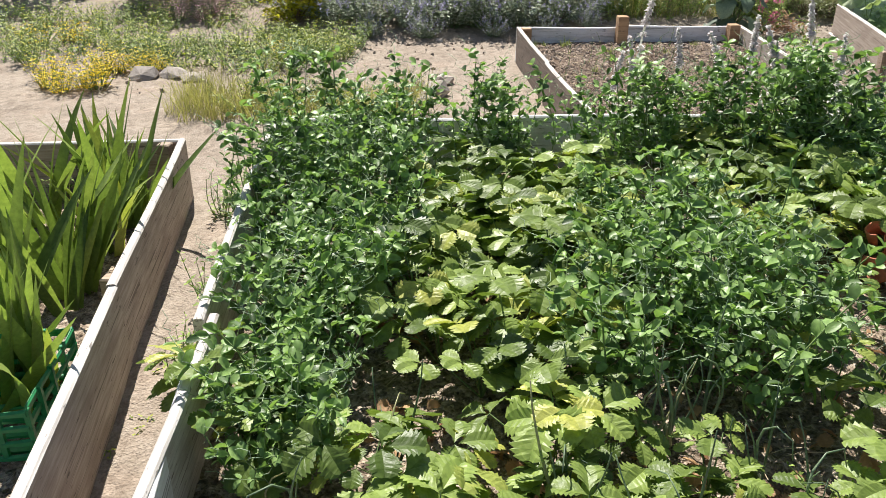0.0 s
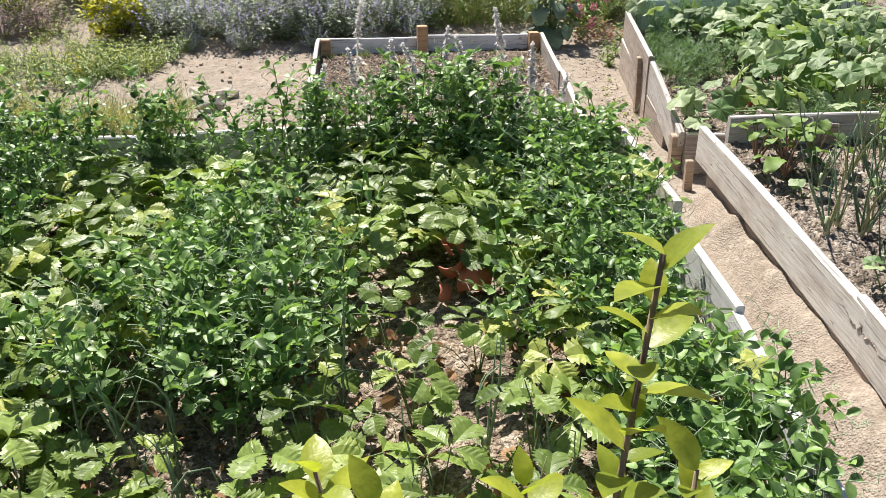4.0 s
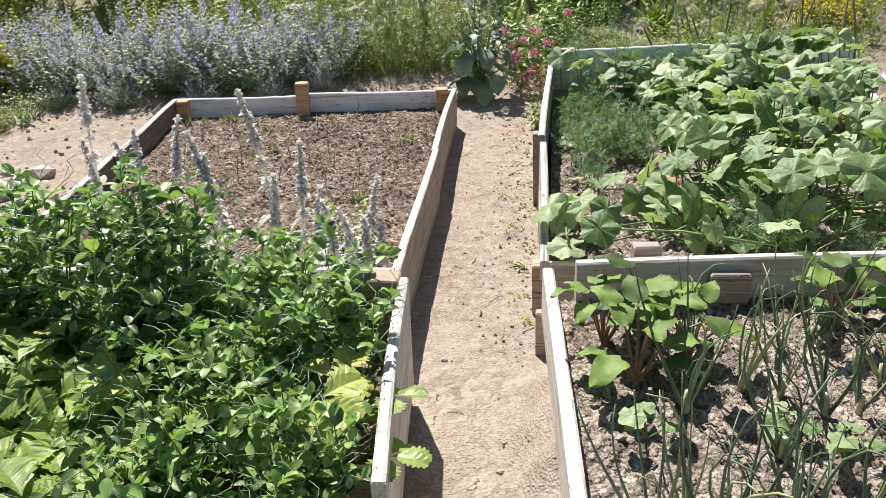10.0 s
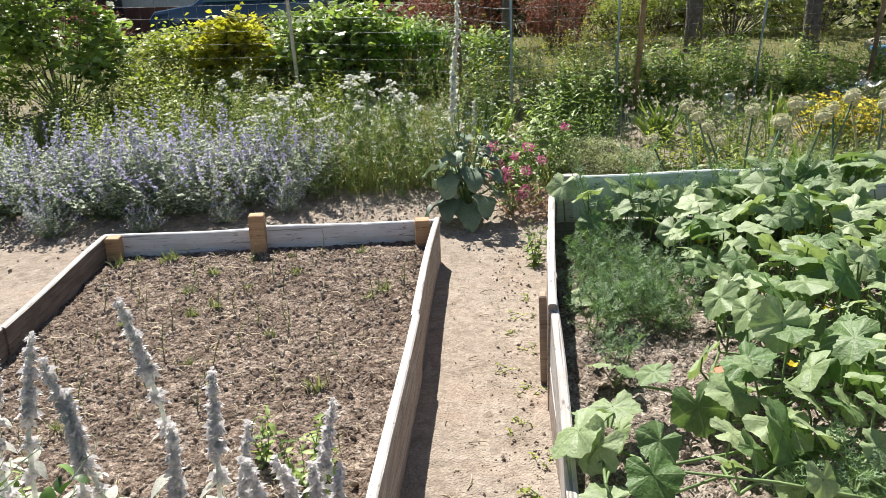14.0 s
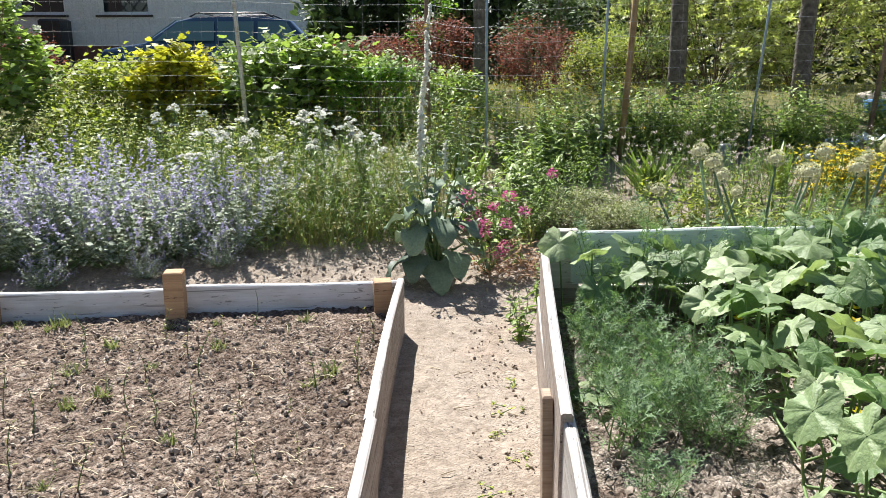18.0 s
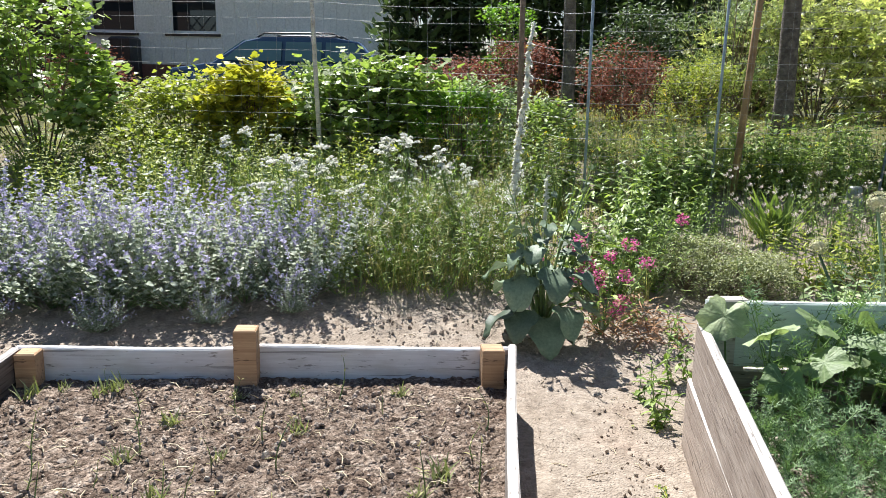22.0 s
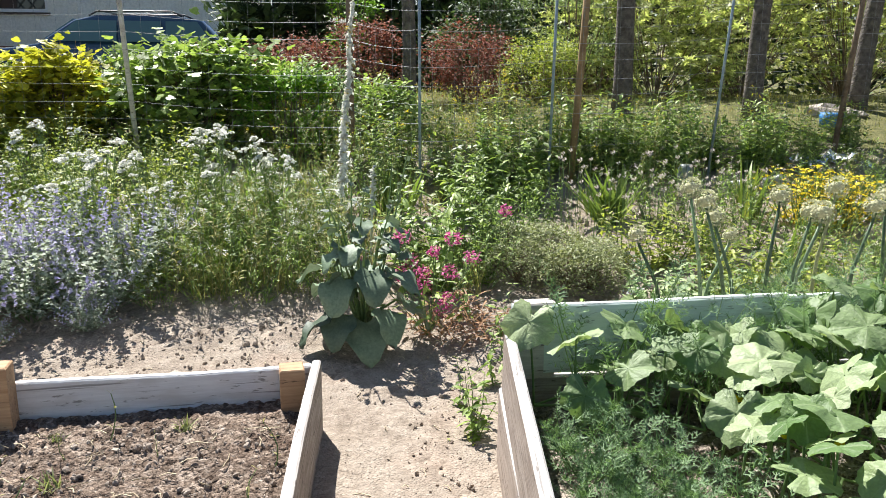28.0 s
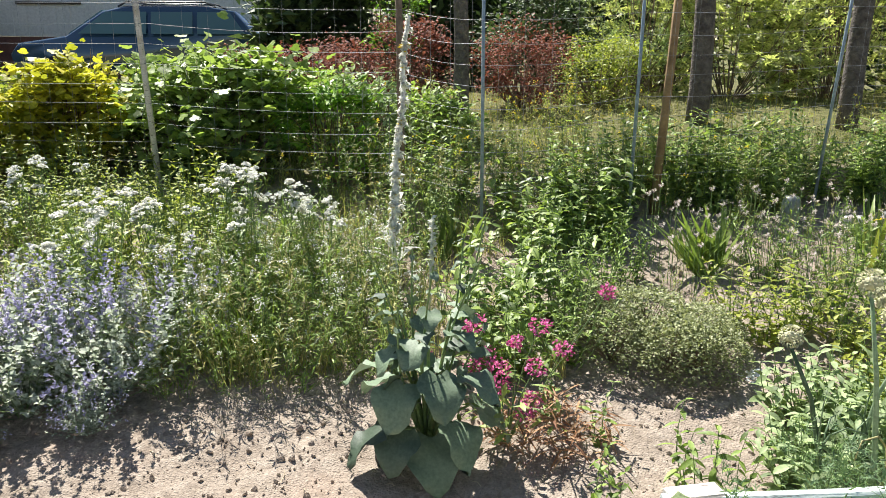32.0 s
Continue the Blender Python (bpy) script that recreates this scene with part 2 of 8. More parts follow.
M_WHITE = wood_mat("chipped_white_board", (0.70, 0.70, 0.72), (0.82, 0.82, 0.84), (0.56, 0.53, 0.50))
M_PALE = wood_mat("pale_washed_board", (0.50, 0.47, 0.43), (0.70, 0.66, 0.61), (0.40, 0.33, 0.27))
M_MINT = wood_mat("mint_painted_board", (0.66, 0.75, 0.72), (0.76, 0.83, 0.80), (0.60, 0.64, 0.60))
M_POST = wood_mat("orange_timber_post", (0.42, 0.25, 0.13), (0.58, 0.38, 0.22), (0.36, 0.21, 0.11))
M_OLDPOST = wood_mat("old_timber_post", (0.30, 0.22, 0.16), (0.47, 0.37, 0.28), (0.24, 0.17, 0.12))
M_STONE = plain_mat("field_stone", (0.32, 0.28, 0.24), (0.54, 0.48, 0.42), 7.0, 0.9, 0, 0.6, 0.01, 50, 0.5)
M_PALECLOD = plain_mat("dry_clay_lump", (0.40, 0.33, 0.265), (0.58, 0.50, 0.41), 20.0, 0.95, 0, 0.6, 0.006, 160)
M_CLOD = plain_mat("soil_clod", (0.22, 0.172, 0.138), (0.43, 0.365, 0.305), 20.0, 0.95, 0, 0.6, 0.006, 160)
M_STRAW = plain_mat("dry_straw", (0.40, 0.32, 0.20), (0.62, 0.53, 0.38), 12.0, 0.85)
M_TWIG = plain_mat("brown_twig", (0.13, 0.085, 0.055), (0.27, 0.20, 0.14), 20.0, 0.85)
M_BARK = plain_mat("grey_bark", (0.075, 0.062, 0.055), (0.22, 0.19, 0.17), 14.0, 0.95, 0, 1.0, 0.03, 35)
M_STEM = plain_mat("green_stem", (0.10, 0.17, 0.05), (0.22, 0.32, 0.11), 15.0, 0.6)
M_WIRE = plain_mat("galvanised_wire", (0.22, 0.23, 0.24), (0.36, 0.37, 0.38), 30.0, 0.6, 0.3, 0.1)
M_RUST = plain_mat("rusty_steel", (0.24, 0.15, 0.075), (0.42, 0.29, 0.15), 12.0, 0.85, 0.2, 0.4)
M_BLUEPOST = plain_mat("blue_grey_painted_steel", (0.20, 0.27, 0.34), (0.34, 0.42, 0.48), 18.0, 0.5, 0.2, 0.2)
M_WHITEWOOL = plain_mat("white_wool", (0.74, 0.74, 0.70), (0.88, 0.88, 0.86), 30.0, 0.95, 0, 0.8, 0.006, 120)
M_TERRA = plain_mat("orange_clay", (0.50, 0.15, 0.08), (0.68, 0.26, 0.15), 14.0, 0.55)
M_CRATE = plain_mat("green_plastic", (0.02, 0.23, 0.08), (0.03, 0.30, 0.11), 9.0, 0.4, 0, 0.05)

M_PEA = leaf_mat("pea_leaf", (0.10, 0.18, 0.085), (0.30, 0.43, 0.20), 0.36, 0.42)
M_PEAPOD = leaf_mat("pea_pod", (0.12, 0.26, 0.07), (0.22, 0.37, 0.11), 0.2, 0.4)
M_TENDRIL = plain_mat("pale_tendril", (0.26, 0.37, 0.21), (0.42, 0.52, 0.34), 15.0, 0.6)
M_STRAWB = leaf_mat("strawberry_leaf", (0.14, 0.22, 0.06), (0.33, 0.41, 0.15), 0.36, 0.42, False, (0.46, 0.48, 0.12))
M_DEADLEAF = leaf_mat("withered_leaf", (0.24, 0.11, 0.06), (0.52, 0.33, 0.19), 0.3, 0.7, tint=(1.15, 1.05, 0.9))


def veined_mat(name, dark, light):
    """Cucumber leaf: five pale ribs from the stalk, crinkled between them."""
    mat, nt, nd, ln, bs = nodes_of(name)
    rnd = nd.new("ShaderNodeObjectInfo").outputs["Random"]
    pos = coords(nt)
    sep = nd.new("ShaderNodeSeparateXYZ")
    ln.new(pos, sep.inputs[0])

    def math_node(op, a, b=None):
        m = nd.new("ShaderNodeMath")
        m.operation = op
        for v, s in ((a, m.inputs[0]), (b, m.inputs[1])):
            if isinstance(v, (int, float)):
                s.default_value = v
            elif v is not None:
                ln.new(v, s)
        return m.outputs[0]

    ang = math_node("ARCTAN2", sep.outputs[1], sep.outputs[0])
    rib = math_node("POWER", math_node("ABSOLUTE", math_node("COSINE", math_node("MULTIPLY", math_node("SUBTRACT", ang, math.pi / 2), 2.5))), 170.0)
    vor = nd.new("ShaderNodeTexVoronoi")
    vor.feature = "DISTANCE_TO_EDGE"
    vor.inputs["Scale"].default_value = 52.0
    ln.new(pos, vor.inputs["Vector"])
    cell = ramp_node(nt, vor.outputs["Distance"], [(0.0, (0.3, 0.3, 0.3)), (0.25, (1, 1, 1))])
    col = ramp_node(nt, rnd, [(0.0, dark), (1.0, light)])
    col = mix_node(nt, 0.35, col, ramp_node(nt, noise_node(nt, pos, 30.0, 3.0), [(0.3, (0.6, 0.65, 0.6)), (0.7, (1.25, 1.2, 1.2))]), "MULTIPLY")
    col = mix_node(nt, 0.18, col, cell, "MULTIPLY")
    col = mix_node(nt, math_node("MULTIPLY", rib, 0.35), col, (0.46, 0.55, 0.32))
    ln.new(col, bs.inputs["Base Color"])
    bs.inputs["Roughness"].default_value = 0.52
    bs.inputs["Specular IOR Level"].default_value = 0.45
    ln.new(bump_node(nt, cell, 0.2, 0.003, bump_node(nt, noise_node(nt, pos, 45.0, 3.0), 0.6, 0.006, bump_node(nt, rib, 0.25, 0.003))), bs.inputs["Normal"])
    tr = nd.new("ShaderNodeBsdfTranslucent")
    ln.new(mix_node(nt, 0.6, col, (1.35, 1.5, 0.5), "MULTIPLY"), tr.inputs[0])
    mx = nd.new("ShaderNodeMixShader")
    mx.inputs[0].default_value = 0.3
    ln.new(bs.outputs[0], mx.inputs[1])
    ln.new(tr.outputs[0], mx.inputs[2])
    ln.new(mx.outputs[0], nd["Material Output"].inputs[0])
    return mat


M_CUKE = veined_mat("cucumber_leaf", (0.11, 0.21, 0.055), (0.43, 0.52, 0.28))
M_DILL = leaf_mat("dill_frond", (0.10, 0.18, 0.12), (0.27, 0.37, 0.27), 0.35, 0.6)
M_IRIS = leaf_mat("iris_blade", (0.15, 0.23, 0.08), (0.34, 0.42, 0.16), 0.38, 0.42, False, (0.38, 0.42, 0.10))
M_ONION = leaf_mat("onion_leaf", (0.15, 0.23, 0.19), (0.32, 0.40, 0.36), 0.25, 0.4, False, (0.46, 0.42, 0.22))
M_BEET = leaf_mat("beet_leaf", (0.09, 0.16, 0.05), (0.22, 0.31, 0.10), 0.3, 0.6, False, grain=38.0)
M_NEP = leaf_mat("catmint_leaf", (0.30, 0.36, 0.27), (0.58, 0.62, 0.53), 0.3, 0.75, tint=(1.05, 1.1, 0.85))
M_NEPFL = leaf_mat("catmint_flower", (0.42, 0.39, 0.66), (0.64, 0.60, 0.87), 0.35, 0.7, tint=(1.05, 1.03, 1.05))
M_WOOL = leaf_mat("woolly_grey_leaf", (0.74, 0.76, 0.73), (0.88, 0.89, 0.87), 0.75, 0.95, tint=(1.05, 1.03, 1.05))
M_WOOLFL = leaf_mat("woolly_spike", (0.72, 0.70, 0.75), (0.88, 0.86, 0.90), 0.8, 0.95, tint=(1.05, 1.03, 1.05))
M_GRASS = leaf_mat("grass_blade", (0.12, 0.20, 0.04), (0.30, 0.38, 0.10), 0.4, 0.5)
M_DRYGRASS = leaf_mat("dry_grass_blade", (0.26, 0.26, 0.09), (0.50, 0.46, 0.22), 0.4, 0.6)
M_WEED = leaf_mat("meadow_leaf", (0.12, 0.19, 0.05), (0.32, 0.41, 0.14), 0.4, 0.5)
M_WHITEFL = leaf_mat("white_floret", (0.76, 0.77, 0.74), (0.88, 0.88, 0.86), 0.55, 0.7, tint=(1.05, 1.03, 1.05))
M_CREAMFL = leaf_mat("cream_floret", (0.46, 0.48, 0.30), (0.66, 0.64, 0.46), 0.25, 0.8, tint=(1.05, 1.03, 1.05))
M_PALEPINK = leaf_mat("pale_pink_floret", (0.62, 0.50, 0.50), (0.78, 0.70, 0.68), 0.3, 0.7, tint=(1.05, 1.03, 1.05))
M_PINK = leaf_mat("magenta_petal", (0.52, 0.05, 0.24), (0.80, 0.20, 0.48), 0.35, 0.6, tint=(1.05, 1.03, 1.05))
M_PINKPALE = leaf_mat("soft_pink_petal", (0.62, 0.32, 0.45), (0.78, 0.50, 0.62), 0.35, 0.6, tint=(1.05, 1.03, 1.05))
M_YELLOW = leaf_mat("yellow_petal", (0.66, 0.50, 0.015), (0.86, 0.72, 0.04), 0.45, 0.6, tint=(1.15, 1.05, 0.9))
M_BIGLEAF = leaf_mat("broad_rosette_leaf", (0.11, 0.16, 0.15), (0.23, 0.29, 0.27), 0.15, 0.55, False, tint=(1.05, 1.1, 0.85))
M_GOLD = leaf_mat("golden_shrub_leaf", (0.29, 0.31, 0.04), (0.66, 0.60, 0.08), 0.5, 0.5)
M_LIME = leaf_mat("lime_shrub_leaf", (0.19, 0.26, 0.05), (0.47, 0.50, 0.11), 0.48, 0.5)
M_CURRANT = leaf_mat("currant_leaf", (0.13, 0.21, 0.07), (0.43, 0.51, 0.22), 0.45, 0.45)
M_RED = leaf_mat("barberry_leaf", (0.12, 0.04, 0.032), (0.32, 0.12, 0.08), 0.36, 0.75, tint=(1.15, 1.05, 0.9))
M_FRESH = leaf_mat("fresh_green_leaf", (0.10, 0.24, 0.03), (0.26, 0.42, 0.07), 0.45, 0.5)
M_LAUREL = leaf_mat("laurel_leaf", (0.20, 0.26, 0.09), (0.62, 0.63, 0.32), 0.6, 0.4)
M_DARK = leaf_mat("conifer_spray", (0.035, 0.065, 0.045), (0.13, 0.18, 0.11), 0.3, 0.6)
M_THYME = leaf_mat("thyme_leaf", (0.13, 0.16, 0.06), (0.42, 0.45, 0.24), 0.3, 0.5)
M_SILVER = leaf_mat("silver_green_leaf", (0.22, 0.29, 0.18), (0.44, 0.51, 0.37), 0.3, 0.6)


# ---- mesh helpers ----
class Build:
    """Collects vertices and faces for one mesh."""

    def __init__(self):
        self.v, self.f = [], []

    def add(self, shape, m=None):
        tv, tf = shape
        o = len(self.v)
        if m is not None:
            a = np.array(m)
            tv = tv @ a[:3, :3].T + a[:3, 3]
        self.v.extend(tv.tolist())
        self.f.extend([tuple(i + o for i in f) for f in tf])
        return self

    def mesh(self, name, mat, smooth=True):
        me = bpy.data.meshes.new(name)
        me.from_pydata(self.v, [], self.f)
        me.materials.append(mat)
        if smooth:
            me.polygons.foreach_set("use_smooth", [True] * len(me.polygons))
        me.update()
        return me


def one(shape):
    return Build().add(shape)


def thing(name, x, y, z, label, category, group="", kind="", rz=0.0, scale=1.0):
    ob = new(name)
    ob.empty_display_size = 0.05
    ob.matrix_basis = pose(x, y, z, 0, 0, rz) @ Matrix.Scale(scale, 4)
    return tagged(ob, label, category, group, kind)


def part(name, build, mat, parent, label="", m=None, smooth=True):
    me = build if isinstance(build, bpy.types.Mesh) else build.mesh(name, mat, smooth)
    ob = new(name, me)
    ob.parent = parent
    if m is not None:
        ob.matrix_basis = m
    return tagged(ob, label)


def solo(name, build, mat, label, category, group="", kind="", m=None, smooth=True):
    me = build if isinstance(build, bpy.types.Mesh) else build.mesh(name, mat, smooth)
    ob = new(name, me)
    if m is not None:
        ob.matrix_basis = m
    return tagged(ob, label, category, group, kind)


def tube(points, r0, r1, sides=5, cap=True):
    pts = [Vector(p) for p in points]
    v, f = [], []
    n = len(pts)
    for i, p in enumerate(pts):
        d = (pts[min(i + 1, n - 1)] - pts[max(i - 1, 0)]).normalized()
        u = d.cross(Vector((0.31, 0.92, 0.23)))
        if u.length < 0.05:
            u = d.cross(Vector((1, 0, 0)))
        u.normalize()
        w = d.cross(u)
        r = r0 + (r1 - r0) * i / (n - 1)
        for k in range(sides):
            a = 2 * math.pi * k / sides
            v.append(p + (u * math.cos(a) + w * math.sin(a)) * r)
    for i in range(n - 1):
        for k in range(sides):
            k2 = (k + 1) % sides
            f.append((i * sides + k, i * sides + k2, (i + 1) * sides + k2, (i + 1) * sides + k))
    if cap:
        f.append(tuple(range((n - 1) * sides, n * sides)))
        f.append(tuple(reversed(range(sides))))
    return np.array([tuple(p) for p in v]), f


def blade(length, width, segs=4, fold=0.25, droop=0.2, power=1.0, base=0.15, wave=0.0, seed=0):
    """A leaf along +y from the origin, folded at its rib, its tip bent down."""
    r = random.Random(seed)
    v, f = [], []
    for i in range(segs + 1):
        s = i / segs
        w = width * 0.5 * max(base * (1 - s), math.sin(math.pi * min(1.0, s ** power * 0.97 + 0.03)) ** 0.8) if i < segs else 0.0005
        y = length * s * (1 - 0.25 * droop * s)
        z = -length * droop * s * s
        for side in (-1, 0, 1):
            zz = z + abs(side) * fold * w + (wave * w * math.sin(7 * s + side * 2 + r.random() * 3) if side else 0)
            v.append((side * w, y, zz))
    for i in range(segs):
        a = i * 3
        f += [(a, a + 1, a + 4, a + 3), (a + 1, a + 2, a + 5, a + 4)]
    return np.array(v), f


def diamond(length, width, fold=0.2, droop=0.15):
    """A small leaf of four triangles."""
    w = width / 2
    v = [(0, 0, 0), (-w, length * 0.45, fold * w), (0, length * 0.5, 0.0), (w, length * 0.45, fold * w), (0, length, -droop * length)]
    return np.array(v), [(0, 2, 1), (0, 3, 2), (1, 2, 4), (2, 3, 4)]


def toothed(length, width, seed=0):
    """One strawberry leaflet: broad, toothed at the edge, pleated along side veins that slant to the tip."""
    r = random.Random(seed)
    v, f = [], []
    n = 12
    for i in range(n + 1):
        s = i / n
        w = width * 0.5 * (math.sin(math.pi * (0.06 + 0.80 * s ** 0.85))) ** 0.7
        if i == n:
            w *= 0.5
        odd = i % 2
        pleat = 0.006 * width * (1 if odd else -1)
        y, z = 0.86 * length * s, -0.22 * length * s * s
        v.append((0, y, z - 0.015 * width))
        for k in (0.5, 1.0):
            for side in (-1, 1):
                t = (1.12 if odd else 0.84) if k == 1.0 else 1.0
                v.append((side * w * k * t, y + 0.24 * length * k * (1 - 0.75 * s * s), z + 0.34 * w * k - 0.26 * w * k * k + pleat * (1.0 if k < 1 else 0.8) + 0.012 * width * r.uniform(-1, 1)))
    for i in range(n):
        a, b = i * 5, i * 5 + 5
        f += [(a, b, b + 1, a + 1), (a, a + 2, b + 2, b), (a + 1, b + 1, b + 3, a + 3), (a + 2, a + 4, b + 4, b + 2)]
    return np.array(v), f


def oval(length, width, fold=0.25, droop=0.2, skew=0.0):
    """A small rounded leaf of ten triangles, folded at its rib."""
    v = [(0, 0, 0)]
    for s, k in ((0.3, 0.9), (0.68, 1.0), (0.93, 0.5)):
        w = width * 0.5 * k
        z = -droop * length * s * s
        v += [(-w, length * s, z + fold * w + skew * w), (0, length * (s + 0.03), z), (w, length * s, z + fold * w - skew * w)]
    v.append((0, length, -droop * length))
    f = [(0, 2, 1), (0, 3, 2), (1, 2, 5, 4), (2, 3, 6, 5), (4, 5, 8, 7), (5, 6, 9, 8), (7, 8, 10), (8, 9, 10)]
    return np.array(v), f


def lobed(length, seed=0):
    """A small currant leaf with three main lobes and a toothed edge."""
    r = random.Random(seed)
    v = [(0, 0, 0), (0, length * 0.5, -0.03 * length)]
    ring = ((-0.30, 0.02), (-0.56, 0.22), (-0.52, 0.42), (-0.30, 0.52), (-0.34, 0.78), (0, 1.0), (0.34, 0.78), (0.30, 0.52), (0.52, 0.42), (0.56, 0.22), (0.30, 0.02))
    for k, (x, y) in enumerate(ring):
        v.append((x * length, y * length, (0.06 if k % 2 else -0.03) * length - 0.15 * y * y * length + 0.03 * length * r.uniform(-1, 1)))
    n = len(ring)
    f = [(1, 2 + k + 1, 2 + k) for k in range(n - 1)] + [(1, 2, 0), (1, 0, 2 + n - 1)]
    return np.array(v), f


def palmate(radius, seed=0, n=40):
    """A five-cornered cucumber leaf, cupped, veins sunk, edge finely toothed; its stalk joins at the origin."""
    r = random.Random(seed)
    v, f = [(0, 0, 0)], []
    tilt = r.uniform(-0.1, 0.1)
    for ring in (0.33, 0.68, 1.0):
        for k in range(n):
            a = 2 * math.pi * k / n
            b = a - math.pi / 2
            lobes = 0.90 + 0.075 * math.cos(5 * (a - math.pi / 2)) + 0.02 * math.cos(11 * a + seed) + 0.06 * math.cos(a - math.pi / 2)
            notch = 1.0 - 0.75 * math.exp(-((((a - 1.5 * math.pi + math.pi) % (2 * math.pi)) - math.pi) / 0.22) ** 2)
            tooth = (1.0 + 0.035 * (-1) ** k) if ring == 1.0 else 1.0
            rr = radius * ring * (lobes if ring > 0.5 else 0.85) * (notch if ring > 0.5 else 1) * tooth
            vein = math.cos(5 * (a - math.pi / 2))
            z = radius * (0.10 * ring - 0.17 * ring * ring - 0.012 * vein * ring * (1.4 - ring) + 0.09 * ring * math.sin(3 * a + seed) + 0.045 * ring * math.sin(7 * a + 2 * seed) + tilt * ring * math.cos(a))
            z += radius * 0.028 * r.uniform(-1, 1)
            v.append((rr * math.cos(a), rr * math.sin(a), z))
    f += [(0, 1 + k, 1 + (k + 1) % n) for k in range(n)]
    for q in range(2):
        o = 1 + q * n
        f += [(o + k, o + n + k, o + n + (k + 1) % n, o + (k + 1) % n) for k in range(n)]
    return np.array(v), f


def broad(length, width, seed=0, segs=9):
    """A large veined leaf, five points across, with a wavy edge."""
    r = random.Random(seed)
    ph = r.uniform(0, 6)
    v, f = [], []
    for i in range(segs + 1):
        s = i / segs
        w = width * 0.5 * (math.sin(math.pi * min(1, 0.10 + 0.885 * s ** 0.8))) ** 0.75
        if i == segs:
            w = width * 0.02
        for k in (-1, -0.5, 0, 0.5, 1):
            z = -0.30 * length * s * s + 0.16 * w * abs(k) + 0.10 * width * abs(k) * math.sin(9 * s + ph + 3 * k) - (0.02 * width if k == 0 else 0)
            z += 0.018 * width * (1 if i % 2 else -1) * abs(k)
            v.append((w * k, length * s * (1 - 0.14 * s) - 0.06 * length * abs(k), z))
    for i in range(segs):
        for k in range(4):
            a = i * 5 + k
            f.append((a, a + 1, a + 6, a + 5))
    return np.array(v), f


def pebble(r, seed, squash=0.6):
    """An uneven little stone of 20 faces."""
    q = random.Random(seed)
    t = (1 + 5 ** 0.5) / 2
    pts = [(-1, t, 0), (1, t, 0), (-1, -t, 0), (1, -t, 0), (0, -1, t), (0, 1, t), (0, -1, -t), (0, 1, -t), (t, 0, -1), (t, 0, 1), (-t, 0, -1), (-t, 0, 1)]
    fc = [(0, 11, 5), (0, 5, 1), (0, 1, 7), (0, 7, 10), (0, 10, 11), (1, 5, 9), (5, 11, 4), (11, 10, 2), (10, 7, 6), (7, 1, 8), (3, 9, 4), (3, 4, 2), (3, 2, 6), (3, 6, 8), (3, 8, 9), (4, 9, 5), (2, 4, 11), (6, 2, 10), (8, 6, 7), (9, 8, 1)]
    v = np.array(pts) / (1 + t * t) ** 0.5 * r
    v *= np.array([[q.uniform(0.7, 1.25)] for _ in pts])
    v[:, 2] *= squash
    v[:, 0] *= q.uniform(0.8, 1.4)
    return v, fc


def box(sx, sy, sz, bevel=0.0):
    """A box centred on x and y with its base at z = 0, top edges chamfered."""
    hx, hy, b = sx / 2, sy / 2, bevel
    v = [(-hx, -hy, 0), (hx, -hy, 0), (hx, hy, 0), (-hx, hy, 0)]
    v += [(-hx, -hy, sz - b), (hx, -hy, sz - b), (hx, hy, sz - b), (-hx, hy, sz - b)]
    f = [(3, 2, 1, 0), (0, 1, 5, 4), (1, 2, 6, 5), (2, 3, 7, 6), (3, 0, 4, 7)]
    if b > 0:
        v += [(-hx + b, -hy + b, sz), (hx - b, -hy + b, sz), (hx - b, hy - b, sz), (-hx + b, hy - b, sz)]
        f += [(4, 5, 9, 8), (5, 6, 10, 9), (6, 7, 11, 10), (7, 4, 8, 11), (8, 9, 10, 11)]
    else:
        f.append((4, 5, 6, 7))
    return np.array(v), f


def aim(x, y, z, yaw, pitch, roll=0.0, s=1.0):
    """Pose for a leaf: +y turned to yaw (degrees from +y, towards -x) and lifted by pitch."""
    return Matrix.Translation((x, y, z)) @ Matrix.Rotation(radians(yaw), 4, "Z") @ Matrix.Rotation(radians(pitch), 4, "X") @ Matrix.Rotation(radians(roll), 4, "Y") @ Matrix.Scale(s, 4)


def lift(y):
    """Ground height: level garden, a bank rising beyond y = 7, a yard a little lower behind."""
    k = min(max((y - 7.0) / 6.0, 0.0), 1.0)
    h = 0.9 * (0.35 * k * k * (3 - 2 * k) + 0.65 * k)
    d = min(max((y - 15.0) / 3.0, 0.0), 1.0)
    return h - 0.3 * d * d * (3 - 2 * d)


def ground_z(x, y):
    near = -1.3 < x < 9 and -1.0 < y < 12
    z = lift(y)
    if 2.86 < x < 4.6 and y < 3.4:
        k = min((x - 2.86) / 0.17, 1.0)
        z += 0.14 * k * k * (3 - 2 * k) * min(1.0, (3.4 - y) / 0.25) * (1 + 0.35 * noise.noise((x * 3, y * 6, 1.0)))
    if near:
        z += 0.012 * noise.noise((x * 2.1, y * 2.1, 0.3)) + 0.008 * noise.noise((x * 7.0, y * 7.0, 4.0)) + 0.006 * noise.noise((x * 19.0, y * 19.0, 9.0))
        if y > 6.75:
            z += 0.022 * noise.noise((x * 5.0, y * 5.0, 2.0)) + 0.012 * noise.noise((x * 14.0, y * 14.0, 5.0))
    elif y < 14 and abs(x) < 10:
        z += 0.02 * noise.noise((x * 3.0, y * 3.0, 0.3)) + 0.012 * noise.noise((x * 9.0, y * 9.0, 0.3))
    return z


